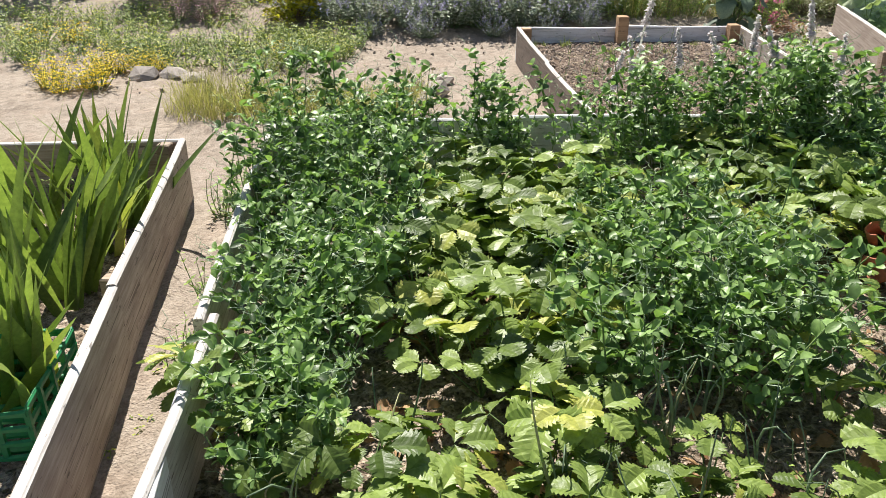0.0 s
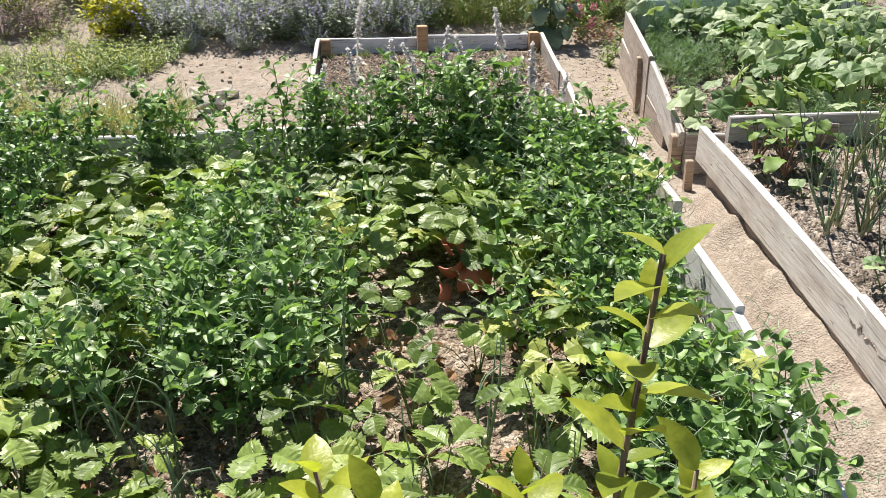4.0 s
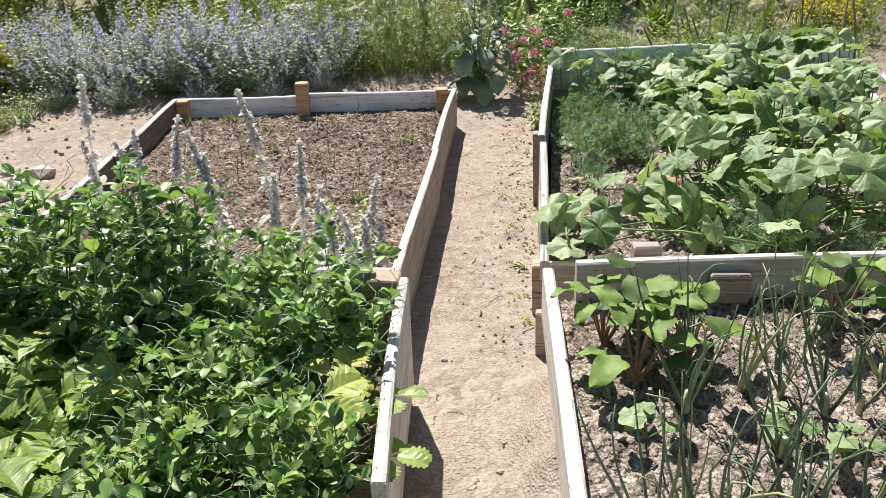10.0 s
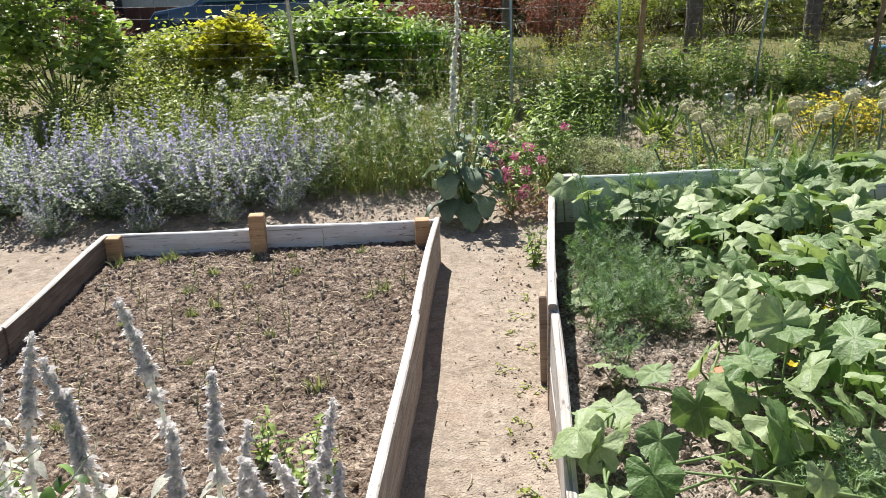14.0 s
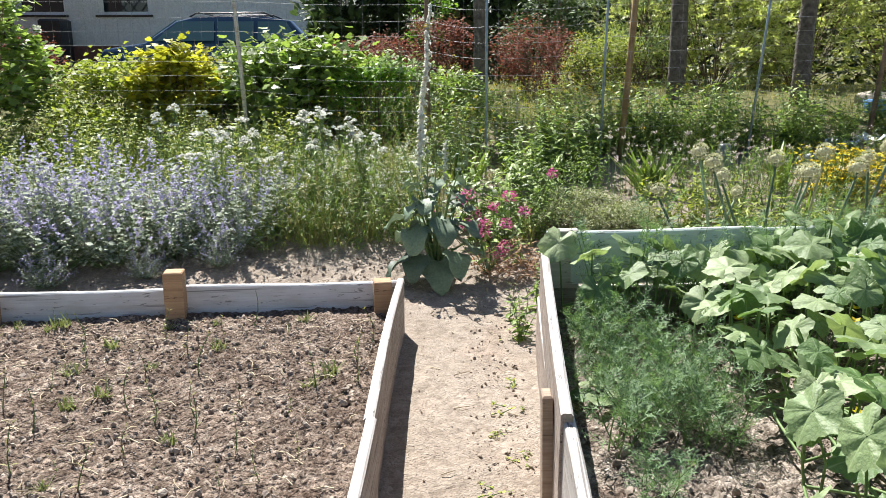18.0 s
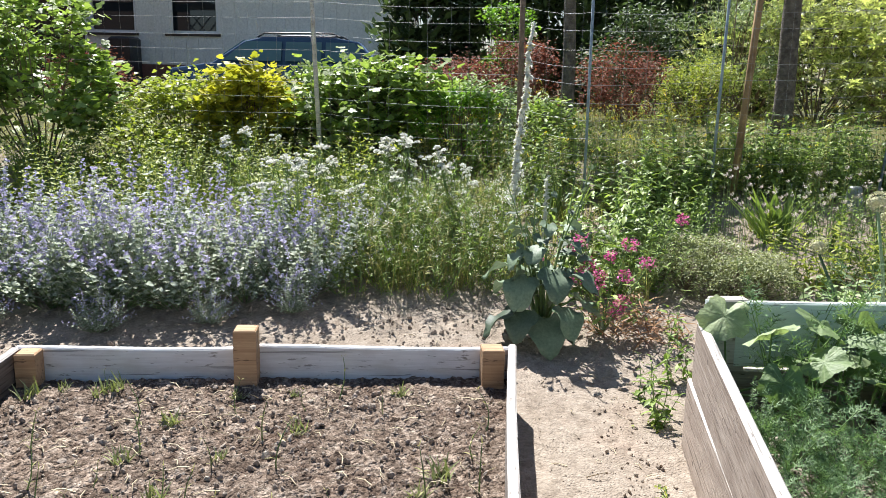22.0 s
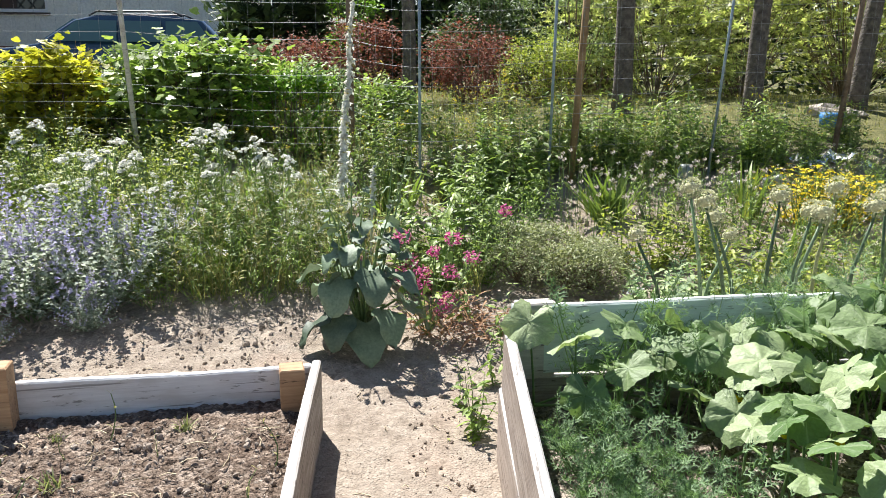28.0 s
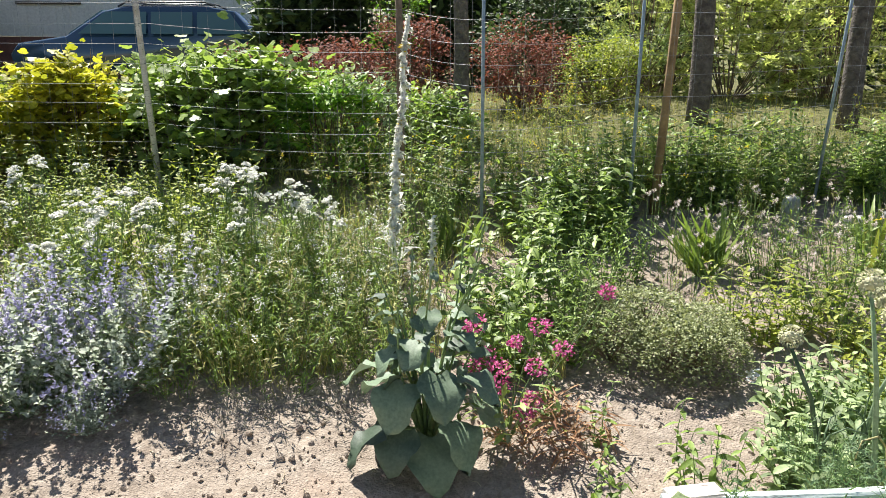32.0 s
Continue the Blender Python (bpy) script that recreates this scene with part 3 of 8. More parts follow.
# ---- ground ----
def steps(cuts):
    out = []
    for a, b, d in cuts:
        n = max(1, int(round((b - a) / d)))
        out += [a + (b - a) * i / n for i in range(n)]
    return out + [cuts[-1][1]]


def build_ground():
    xs = steps([(-600, -60, 90), (-60, -12, 8), (-12, -4, 0.5), (-4, -1.2, 0.1), (-1.2, 3.4, 0.045), (3.4, 6, 0.08), (6, 12, 0.5), (12, 60, 8), (60, 600, 90)])
    ys = steps([(-600, -60, 90), (-60, -4, 7), (-4, -1, 0.3), (-1, 8.4, 0.045), (8.4, 12, 0.1), (12, 20, 0.4), (20, 60, 5), (60, 900, 90)])
    b = Build()
    nx = len(xs)
    b.v = [(x, y, ground_z(x, y)) for y in ys for x in xs]
    b.f = [(j * nx + i, j * nx + i + 1, (j + 1) * nx + i + 1, (j + 1) * nx + i) for j in range(len(ys) - 1) for i in range(nx - 1)]
    solo("ground", b, M_GROUND, "dry cracked beige clay ground of a garden path", "ground", kind="structure")


build_ground()


def build_soil(name, quad, z, mat, label, amp=0.02, n=120, seed=1.0):
    """Soil inside a bed, a lumpy sheet over four corners."""
    (ax, ay), (bx, by), (cx, cy), (dx, dy) = quad
    b = Build()
    for j in range(n + 1):
        for i in range(n + 1):
            u, w = i / n, j / n
            x = (ax * (1 - u) + bx * u) * (1 - w) + (dx * (1 - u) + cx * u) * w
            y = (ay * (1 - u) + by * u) * (1 - w) + (dy * (1 - u) + cy * u) * w
            h = noise.noise((x * 4, y * 4, seed)) * 0.8 + noise.noise((x * 13, y * 13, seed)) * 0.8 + (abs(noise.noise((x * 34, y * 34, seed))) - 0.2) * 1.3 + noise.noise((x * 70, y * 70, seed)) * 0.45
            z0 = z if isinstance(z, float) else (z[0] * (1 - u) + z[1] * u) * (1 - w) + (z[3] * (1 - u) + z[2] * u) * w
            b.v.append((x, y, z0 + amp * h))
    b.f = [(j * (n + 1) + i, j * (n + 1) + i + 1, (j + 1) * (n + 1) + i + 1, (j + 1) * (n + 1) + i) for j in range(n) for i in range(n)]
    return solo(name, b, mat, label, "soil", kind="structure")


# ---- raised beds ----
def plank_shape(length, height, thick, seed):
    """A board along +x standing on edge, worn along its top, a little warped."""
    r = random.Random(seed)
    c = 0.006
    prof = [(-thick / 2, 0), (thick / 2, 0), (thick / 2, height - c), (thick / 2 - c, height), (-thick / 2 + c, height), (-thick / 2, height - c)]
    n = 5
    v, f = [], []
    ph, am = r.uniform(0, 6), r.uniform(0.002, 0.006)
    for i in range(n + 1):
        x = length * i / n
        for y, z in prof:
            v.append((x, y + am * math.sin(ph + 4 * i / n), z + (0.004 * math.sin(ph * 2 + 5 * i / n) if z > height / 2 else 0)))
    for i in range(n):
        for k in range(6):
            k2 = (k + 1) % 6
            f.append((i * 6 + k, (i + 1) * 6 + k, (i + 1) * 6 + k2, i * 6 + k2))
    f += [tuple(range(6)), tuple(reversed(range(n * 6, n * 6 + 6)))]
    return np.array(v), f


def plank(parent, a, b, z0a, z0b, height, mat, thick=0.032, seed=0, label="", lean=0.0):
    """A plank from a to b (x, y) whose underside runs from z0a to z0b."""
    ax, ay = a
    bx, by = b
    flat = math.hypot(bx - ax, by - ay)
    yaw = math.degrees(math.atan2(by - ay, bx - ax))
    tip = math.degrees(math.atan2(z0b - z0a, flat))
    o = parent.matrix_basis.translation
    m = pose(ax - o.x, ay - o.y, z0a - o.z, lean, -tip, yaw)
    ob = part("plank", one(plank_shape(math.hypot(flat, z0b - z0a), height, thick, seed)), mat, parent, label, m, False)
    # Top faces get the paler colour, part weathering, part painted sunlight.
    if mat in (M_GREY, M_BROWN, M_PALE, M_SHADEBOARD):
        ob.data.materials.append(M_SUNTOP)
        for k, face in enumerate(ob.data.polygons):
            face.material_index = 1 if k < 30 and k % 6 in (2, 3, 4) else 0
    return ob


def peg(parent, x, y, z0, h, mat, s=0.075, rz=0.0, s2=None):
    o = parent.matrix_basis.translation
    return part("corner_post", one(box(s, s2 or s, h, 0.005)), mat, parent, "", pose(x - o.x, y - o.y, z0 - o.z, rng.uniform(-1.5, 1.5), rng.uniform(-1.5, 1.5), rz), False)


SOIL_B = 0.15


def build_beds():
    # sown bed with bare soil
    b = thing("raised_bed", 1.5, 4.9, 0.0, "grey weathered plank raised bed with orange timber posts and bare soil", "raised bed")
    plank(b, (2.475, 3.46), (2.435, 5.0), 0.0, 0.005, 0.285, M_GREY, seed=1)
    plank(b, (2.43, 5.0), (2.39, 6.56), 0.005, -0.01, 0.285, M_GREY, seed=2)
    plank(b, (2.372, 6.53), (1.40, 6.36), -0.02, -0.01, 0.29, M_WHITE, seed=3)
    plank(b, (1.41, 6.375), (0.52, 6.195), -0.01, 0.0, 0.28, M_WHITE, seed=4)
    # Left side: shade of the inner face is painted into these boards.
    plank(b, (0.54, 6.17), (0.755, 4.86), 0.0, 0.0, 0.285, M_SHADEBOARD, seed=5)
    plank(b, (0.755, 4.86), (0.99, 3.45), 0.0, 0.01, 0.285, M_SHADEBOARD, seed=6)
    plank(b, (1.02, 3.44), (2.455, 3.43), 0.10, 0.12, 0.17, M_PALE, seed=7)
    peg(b, 1.385, 6.30, 0.0, 0.37, M_POST, 0.085, 10)
    peg(b, 2.315, 6.455, 0.0, 0.295, M_POST, 0.085, 10)
    peg(b, 0.60, 6.15, 0.0, 0.285, M_POST, 0.075, 10)
    peg(b, 2.42, 3.49, 0.0, 0.28, M_OLDPOST, 0.06)
    # strawberry and pea bed
    a = thing("raised_bed", 1.1, 1.7, 0.0, "white and pale plank raised bed overgrown with peas and strawberries", "raised bed")
    plank(a, (2.555, 3.17), (2.635, 2.30), 0.06, 0.03, 0.375, M_PALE, 0.03, seed=11)
    plank(a, (2.625, 2.44), (2.69, 1.66), 0.02, 0.0, 0.325, M_WHITE, 0.028, seed=12)
    plank(a, (2.685, 1.74), (2.70, 0.2), 0.0, 0.0, 0.30, M_WHITE, 0.028, seed=13)
    plank(a, (2.53, 3.20), (1.5, 3.24), 0.14, 0.12, 0.295, M_GREY, seed=14)
    plank(a, (1.55, 3.25), (0.55, 3.20), 0.10, 0.08, 0.30, M_WHITE, seed=15)
    plank(a, (0.55, 3.19), (-0.58, 3.08), 0.07, 0.06, 0.30, M_WHITE, seed=16)
    plank(a, (-0.585, 3.08), (-0.27, 1.28), 0.03, 0.0, 0.32, M_PALE, 0.03, seed=17)
    plank(a, (-0.245, 1.33), (-0.06, 0.2), 0.0, 0.0, 0.30, M_PALE, 0.03, seed=18)
    plank(a, (-0.200, 1.02), (-0.025, 0.2), 0.0, 0.0, 0.29, M_WHITE, 0.022, seed=19)
    plank(a, (-0.02, 0.19), (2.68, 0.19), 0.0, 0.0, 0.2, M_PALE, seed=20)
    peg(a, 2.50, 3.155, 0.0, 0.44, M_OLDPOST, 0.085)
    peg(a, 2.585, 2.40, 0.0, 0.33, M_OLDPOST, 0.05)
    # iris bed
    i = thing("raised_bed", -1.5, 1.5, 0.0, "weathered brown plank raised bed planted with irises", "raised bed")
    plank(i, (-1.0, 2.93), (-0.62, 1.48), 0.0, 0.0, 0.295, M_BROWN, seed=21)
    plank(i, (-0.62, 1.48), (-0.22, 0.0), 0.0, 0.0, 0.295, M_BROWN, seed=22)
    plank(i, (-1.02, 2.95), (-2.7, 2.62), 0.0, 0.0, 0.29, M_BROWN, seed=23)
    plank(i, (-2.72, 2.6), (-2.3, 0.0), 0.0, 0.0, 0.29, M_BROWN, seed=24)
    peg(i, -1.07, 2.88, 0.0, 0.285, M_OLDPOST, 0.06)
    peg(i, -0.70, 1.62, 0.0, 0.25, M_OLDPOST, 0.05)
    # onion bed
    d = thing("raised_bed", 3.7, 1.8, 0.0, "weathered grey-brown plank raised bed with onions in dark soil", "raised bed")
    plank(d, (2.985, 3.38), (3.06, 1.62), 0.20, 0.16, 0.17, M_PALE, 0.035, seed=31)
    # Added recessed board, filling the dark shaded gap below the raised planks.
    plank(d, (3.03, 3.3), (3.095, 0.1), 0.0, 0.0, 0.21, M_BROWN, 0.03, seed=37)
    plank(d, (3.055, 1.70), (3.03, 0.1), 0.16, 0.13, 0.18, M_PALE, 0.03, seed=32)
    plank(d, (3.085, 1.15), (3.06, 0.1), 0.16, 0.12, 0.2, M_PALE, 0.02, seed=33)
    plank(d, (3.065, 3.24), (4.42, 3.385), 0.24, 0.25, 0.215, M_PALE, 0.035, seed=34)
    plank(d, (3.09, 3.265), (4.42, 3.41), 0.02, 0.02, 0.21, M_GREY, 0.035, seed=35)
    plank(d, (4.44, 3.4), (4.6, 0.1), 0.05, 0.02, 0.3, M_GREY, 0.035, seed=36)
    peg(d, 3.50, 3.255, 0.0, 0.425, M_BROWN, 0.12, 6, 0.03)
    peg(d, 3.09, 2.2, 0.0, 0.28, M_OLDPOST, 0.05)
    # cucumber bed
    c = thing("raised_bed", 3.8, 4.8, 0.0, "tall grey-brown plank raised bed with a mint painted back board", "raised bed")
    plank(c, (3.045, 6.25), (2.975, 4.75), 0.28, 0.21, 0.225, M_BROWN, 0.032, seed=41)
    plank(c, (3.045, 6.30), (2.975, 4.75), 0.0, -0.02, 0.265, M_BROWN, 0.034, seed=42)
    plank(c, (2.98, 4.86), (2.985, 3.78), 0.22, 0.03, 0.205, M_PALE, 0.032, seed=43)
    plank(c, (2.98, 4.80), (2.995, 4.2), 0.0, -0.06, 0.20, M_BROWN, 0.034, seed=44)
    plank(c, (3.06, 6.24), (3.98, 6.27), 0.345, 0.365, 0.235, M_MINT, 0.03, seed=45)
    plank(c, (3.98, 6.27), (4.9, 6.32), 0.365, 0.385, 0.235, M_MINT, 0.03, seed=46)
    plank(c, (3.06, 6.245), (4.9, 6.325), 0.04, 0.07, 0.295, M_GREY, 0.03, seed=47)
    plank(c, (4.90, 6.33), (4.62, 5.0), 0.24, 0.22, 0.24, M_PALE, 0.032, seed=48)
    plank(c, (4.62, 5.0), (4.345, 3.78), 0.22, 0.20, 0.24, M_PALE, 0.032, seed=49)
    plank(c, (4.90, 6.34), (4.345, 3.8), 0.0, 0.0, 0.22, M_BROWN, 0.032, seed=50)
    plank(c, (3.0, 3.74), (4.33, 3.77), 0.0, 0.0, 0.225, M_GREY, 0.032, seed=51)
    peg(c, 2.958, 5.0, 0.0, 0.375, M_OLDPOST, 0.03, 0, 0.07)
    peg(c, 2.968, 3.80, 0.0, 0.20, M_OLDPOST, 0.055, 0, 0.08)
    peg(c, 2.972, 3.48, 0.0, 0.16, M_OLDPOST, 0.04)
    peg(c, 3.29, 3.40, 0.25, 0.195, M_GREY, 0.085, 6, 0.05)
    peg(c, 3.13, 6.255, 0.33, 0.255, M_PALE, 0.13, 12, 0.06)
    # far bed behind the cucumbers
    e = thing("raised_bed", 5.6, 5.0, 0.0, "brown plank raised bed with dry soil beside the cucumbers", "raised bed")
    plank(e, (5.14, 6.40), (4.86, 5.0), 0.16, 0.14, 0.22, M_BROWN, seed=61)
    plank(e, (4.86, 5.0), (4.60, 3.6), 0.14, 0.14, 0.22, M_BROWN, seed=62)
    plank(e, (5.14, 6.42), (6.6, 6.7), 0.16, 0.16, 0.22, M_BROWN, seed=63)
    plank(e, (6.6, 6.7), (6.2, 3.3), 0.16, 0.14, 0.22, M_BROWN, seed=64)
    plank(e, (4.60, 3.58), (6.2, 3.3), 0.14, 0.14, 0.22, M_BROWN, seed=65)
    peg(e, 5.19, 6.36, 0.0, 0.37, M_OLDPOST, 0.06)
    build_soil("bed_soil", [(0.98, 3.46), (2.46, 3.45), (2.38, 6.52), (0.56, 6.18)], SOIL_B, M_SOIL_B, "crumbly brown soil raked level in a raised bed", 0.014, 215, 1.0)
    build_soil("bed_soil", [(-0.03, 0.2), (2.68, 0.2), (2.54, 3.18), (-0.56, 3.08)], (0.02, 0.06, 0.22, 0.12), M_SOIL_A, "dry soil with straw under strawberry plants", 0.02, 110, 2.0)
    build_soil("bed_soil", [(-2.3, 0.02), (-0.25, 0.02), (-1.02, 2.92), (-2.68, 2.62)], 0.04, M_SOIL_A, "dry soil of the iris bed", 0.02, 80, 3.0)
    build_soil("bed_soil", [(3.05, 0.12), (4.58, 0.12), (4.42, 3.38), (3.02, 3.24)], (0.2, 0.22, 0.335, 0.325), M_SOIL_D, "dark crumbly soil of the onion bed", 0.022, 180, 4.0)
    build_soil("bed_soil", [(3.0, 3.75), (4.33, 3.78), (4.87, 6.32), (3.06, 6.23)], (0.185, 0.185, 0.22, 0.22), M_SOIL_D, "dark soil of the cucumber bed", 0.022, 100, 5.0)
    build_soil("bed_soil", [(4.62, 3.6), (6.18, 3.32), (6.58, 6.68), (5.15, 6.4)], 0.16, M_SOIL_B, "dry soil of a bed beside the cucumbers", 0.02, 60, 6.0)


build_beds()


# ---- fence ----
def build_fence():
    spots = [(-7.0, 10.6), (-3.2, 10.3), (0.74, 9.98), (2.36, 9.75), (2.85, 9.38), (3.82, 9.71), (4.02, 9.87), (5.15, 10.0), (6.35, 10.35), (9.5, 10.9)]
    f = thing("wire_fence", 2.85, 9.38, lift(9.38), "woven wire fence on mixed timber and steel posts", "fence")
    o = f.matrix_basis.translation
    kinds = ["t", "t", "w", "g", "b", "b", "r", "b", "g", "t"]
    tops = [(0.0, 0), (0.02, 0), (-0.10, 0.02), (-0.02, 0), (-0.015, 0), (0.02, 0), (0.10, 0.02), (0.14, 0), (0.16, 0), (0, 0)]
    for (x, y), k, (lx, ly) in zip(spots, kinds, tops):
        z0 = lift(y) - 0.1
        h = 2.15
        if k == "b":
            sh, mat, lab = tube([(0, 0, 0), (lx, ly, h)], 0.0105, 0.0105, 6), M_BLUEPOST, "thin blue-grey steel post"
        elif k == "r":
            sh, mat, lab = tube([(0, 0, 0), (lx * 0.5, 0, h / 2), (lx, ly, h)], 0.028, 0.026, 6), M_RUST, "rusty steel post"
        elif k == "w":
            sh, mat, lab = tube([(0, 0, 0), (lx * 0.6, 0, h * 0.6), (lx, ly, h)], 0.022, 0.018, 6), M_PALE, "pale bleached stick"
        elif k == "g":
            sh, mat, lab = tube([(0, 0, 0), (lx, ly, h)], 0.024, 0.02, 7), M_TWIG, "grey-brown timber stake"
        else:
            sh, mat, lab = tube([(0, 0, 0), (lx, ly, h)], 0.035, 0.033, 7), M_OLDPOST, "timber stake"
        part("post", one(sh), mat, f, lab, Matrix.Translation(Vector((x, y, z0)) - o))
    line = [s for s in spots if s not in ((4.02, 9.87),)]
    for n in range(13):
        pts = []
        for (ax, ay), (bx, by) in zip(line, line[1:]):
            for k in range(6):
                u = k / 6
                x, y = ax + (bx - ax) * u, ay + (by - ay) * u
                sag = -0.03 * 4 * u * (1 - u) * (0.4 + 0.6 * ((n * 7) % 5) / 4)
                pts.append((x - o.x, y - 0.02 - o.y, lift(y) + 0.32 + n * 0.125 + sag - o.z))
        part("wire", one(tube(pts, 0.0013, 0.0013, 3, False)), M_WIRE, f)
    ver = Build()
    for (ax, ay), (bx, by) in zip(line, line[1:]):
        k = int(math.hypot(bx - ax, by - ay) / 0.15)
        for i in range(k):
            u = (i + 0.5) / k
            x, y = ax + (bx - ax) * u, ay + (by - ay) * u
            z = lift(y)
            ver.add(tube([(x - o.x, y - 0.02 - o.y, z + 0.3 - o.z), (x + rng.uniform(-0.02, 0.02) - o.x, y - 0.02 - o.y, z + 1.84 - o.z)], 0.0009, 0.0009, 3, False))
    tagged(part("stay_wire", ver, M_WIRE, f), kind="stuff")


build_fence()


# ---- house, shed, car ----
M_RENDERWALL = plain_mat("cream_cladding", (0.78, 0.75, 0.70), (0.84, 0.82, 0.78), 3.0, 0.8, 0, 0.2, 0.01, 20)
M_BRICK = plain_mat("red_brown_plinth", (0.16, 0.07, 0.055), (0.26, 0.12, 0.09), 6.0, 0.85, 0, 0.4, 0.01, 30)
M_ROOF = plain_mat("dark_roof", (0.10, 0.06, 0.05), (0.17, 0.10, 0.08), 5.0, 0.85)
M_SHED = wood_mat("dark_shed_board", (0.045, 0.03, 0.025), (0.10, 0.07, 0.055), (0.04, 0.03, 0.025))
M_FRAME = plain_mat("white_window_frame", (0.74, 0.74, 0.73), (0.82, 0.82, 0.81), 5.0, 0.5)
M_TYRE = plain_mat("black_rubber", (0.015, 0.015, 0.016), (0.03, 0.03, 0.032), 10.0, 0.8)
M_DARKPL = plain_mat("black_plastic", (0.012, 0.012, 0.014), (0.035, 0.035, 0.04), 6.0, 0.4)


def glass_mat(name, tint, rough=0.03):
    mat, nt, nd, ln, bs = nodes_of(name)
    bs.inputs["Base Color"].default_value = (*tint, 1)
    bs.inputs["Roughness"].default_value = rough
    bs.inputs["Specular IOR Level"].default_value = 0.8
    return mat


M_PANE = glass_mat("dark_window_glass", (0.02, 0.025, 0.03))
# Teal base colour stands in for sky reflected in the car windows.
M_CARGLASS = glass_mat("sky_tinted_car_glass", (0.10, 0.19, 0.22), 0.06)
M_PAINT = glass_mat("dark_blue_car_paint", (0.03, 0.07, 0.13), 0.12)
M_PAINT.node_tree.nodes["Principled BSDF"].inputs["Coat Weight"].default_value = 1.0


def slab(x0, y0, z0, x1, y1, z1, o):
    return box(x1 - x0, y1 - y0, z1 - z0, 0), Matrix.Translation(((x0 + x1) / 2 - o.x, (y0 + y1) / 2 - o.y, z0 - o.z))


def build_house():
    h = thing("house", -6.5, 24.0, 0.6, "cream clad bungalow on a red-brown brick plinth", "house")
    o = h.matrix_basis.translation
    wins = [(-12.2, -10.9), (-9.05, -7.75), (-6.9, -5.55)]
    zs, zt = 2.33, 3.45
    cuts = [-14.0] + [c for w in wins for c in w] + [-1.35]
    for k in range(0, len(cuts), 2):
        part("wall", Build().add(*slab(cuts[k], 24.0, 1.55, cuts[k + 1], 24.25, 3.9, o)), M_RENDERWALL, h, "cream board cladding", None, False)
    for a, b in wins:
        part("wall", Build().add(*slab(a, 24.0, 1.55, b, 24.25, zs, o)), M_RENDERWALL, h, "", None, False)
        part("wall", Build().add(*slab(a, 24.0, zt, b, 24.25, 3.9, o)), M_RENDERWALL, h, "", None, False)
        w = part("window", Build().add(*slab(a + 0.08, 24.13, zs + 0.08, b - 0.08, 24.15, zt - 0.08, o)), M_PANE, h, "dark window glass", None, False)
        for q in ((a, zs, a + 0.08, zt), (b - 0.08, zs, b, zt), (a + 0.08, zs, b - 0.08, zs + 0.08), (a + 0.08, zt - 0.08, b - 0.08, zt)):
            part("window_frame", Build().add(*slab(q[0], 24.06, q[1], q[2], 24.18, q[3], o)), M_FRAME, w, "", None, False)
        part("sill", Build().add(*slab(a - 0.06, 23.93, zs - 0.06, b + 0.06, 24.02, zs - 0.002, o)), M_SHED, w, "", None, False)
    x = -14.0
    while x < -1.4:
        top = 2.22 if any(a - 0.06 < x < b + 0.06 for a, b in wins) else 3.85
        part("cladding_board", Build().add(*slab(x, 23.985, 1.552, x + 0.318, 24.0, top, o)), M_RENDERWALL, h, "", None, False)
        x += 0.33
    part("plinth", Build().add(*slab(-14.05, 23.97, 0.5, -1.3, 24.3, 1.548, o)), M_BRICK, h, "red-brown brick plinth", None, False)
    part("side_wall", Build().add(*slab(-1.6, 24.26, 0.5, -1.35, 31, 3.9, o)), M_RENDERWALL, h, "", None, False)
    rf = Build()
    rf.v = [(-14.6 - o.x, 23.4 - o.y, 3.85 - o.z), (-0.8 - o.x, 23.4 - o.y, 3.85 - o.z), (-0.8 - o.x, 27.6 - o.y, 6.2 - o.z), (-14.6 - o.x, 27.6 - o.y, 6.2 - o.z), (-0.8 - o.x, 31.8 - o.y, 3.85 - o.z), (-14.6 - o.x, 31.8 - o.y, 3.85 - o.z)]
    rf.v += [(a, b, c + 0.15) for a, b, c in rf.v]
    rf.f = [(0, 1, 2, 3), (3, 2, 4, 5), (6, 9, 8, 7), (9, 11, 10, 8), (0, 6, 7, 1), (5, 4, 10, 11), (0, 3, 9, 6), (3, 5, 11, 9), (1, 7, 8, 2), (2, 8, 10, 4)]
    part("roof", rf, M_ROOF, h, "dark tiled roof", None, False)
    part("wheelie_bin", Build().add(box(0.55, 0.6, 1.15, 0.05)), M_DARKPL, h, "", pose(-7.78 - o.x, 23.4 - o.y, lift(23.4) + 0.45 - o.z), False)
    s = thing("shed", -9.5, 19.0, lift(19), "dark brown timber shed with lattice screen", "shed")
    o = s.matrix_basis.translation
    for k in range(28):
        x = -13.2 + k * 0.2
        part("board", Build().add(box(0.19, 0.03, 1.75, 0.0)), M_SHED, s, "", pose(x - o.x, 19 - o.y, 0), False)
    for k in range(16):
        for sg in (-1, 1):
            part("lattice_slat", Build().add(box(0.04, 0.012, 1.0, 0.0)), M_OLDPOST, s, "", pose(-12.9 + k * 0.34 - o.x, 18.97 - o.y - 0.008 * sg, 1.8, 0, 40 * sg, 0), False)
    part("roof", Build().add(box(6.2, 2.6, 0.1, 0.0)), M_ROOF, s, "", pose(-10.4 - o.x, 20.1 - o.y, 2.75), False)
    part("back_wall", Build().add(box(5.6, 0.05, 2.7, 0.0)), M_SHED, s, "", pose(-10.4 - o.x, 21.2 - o.y, 0), False)


build_house()


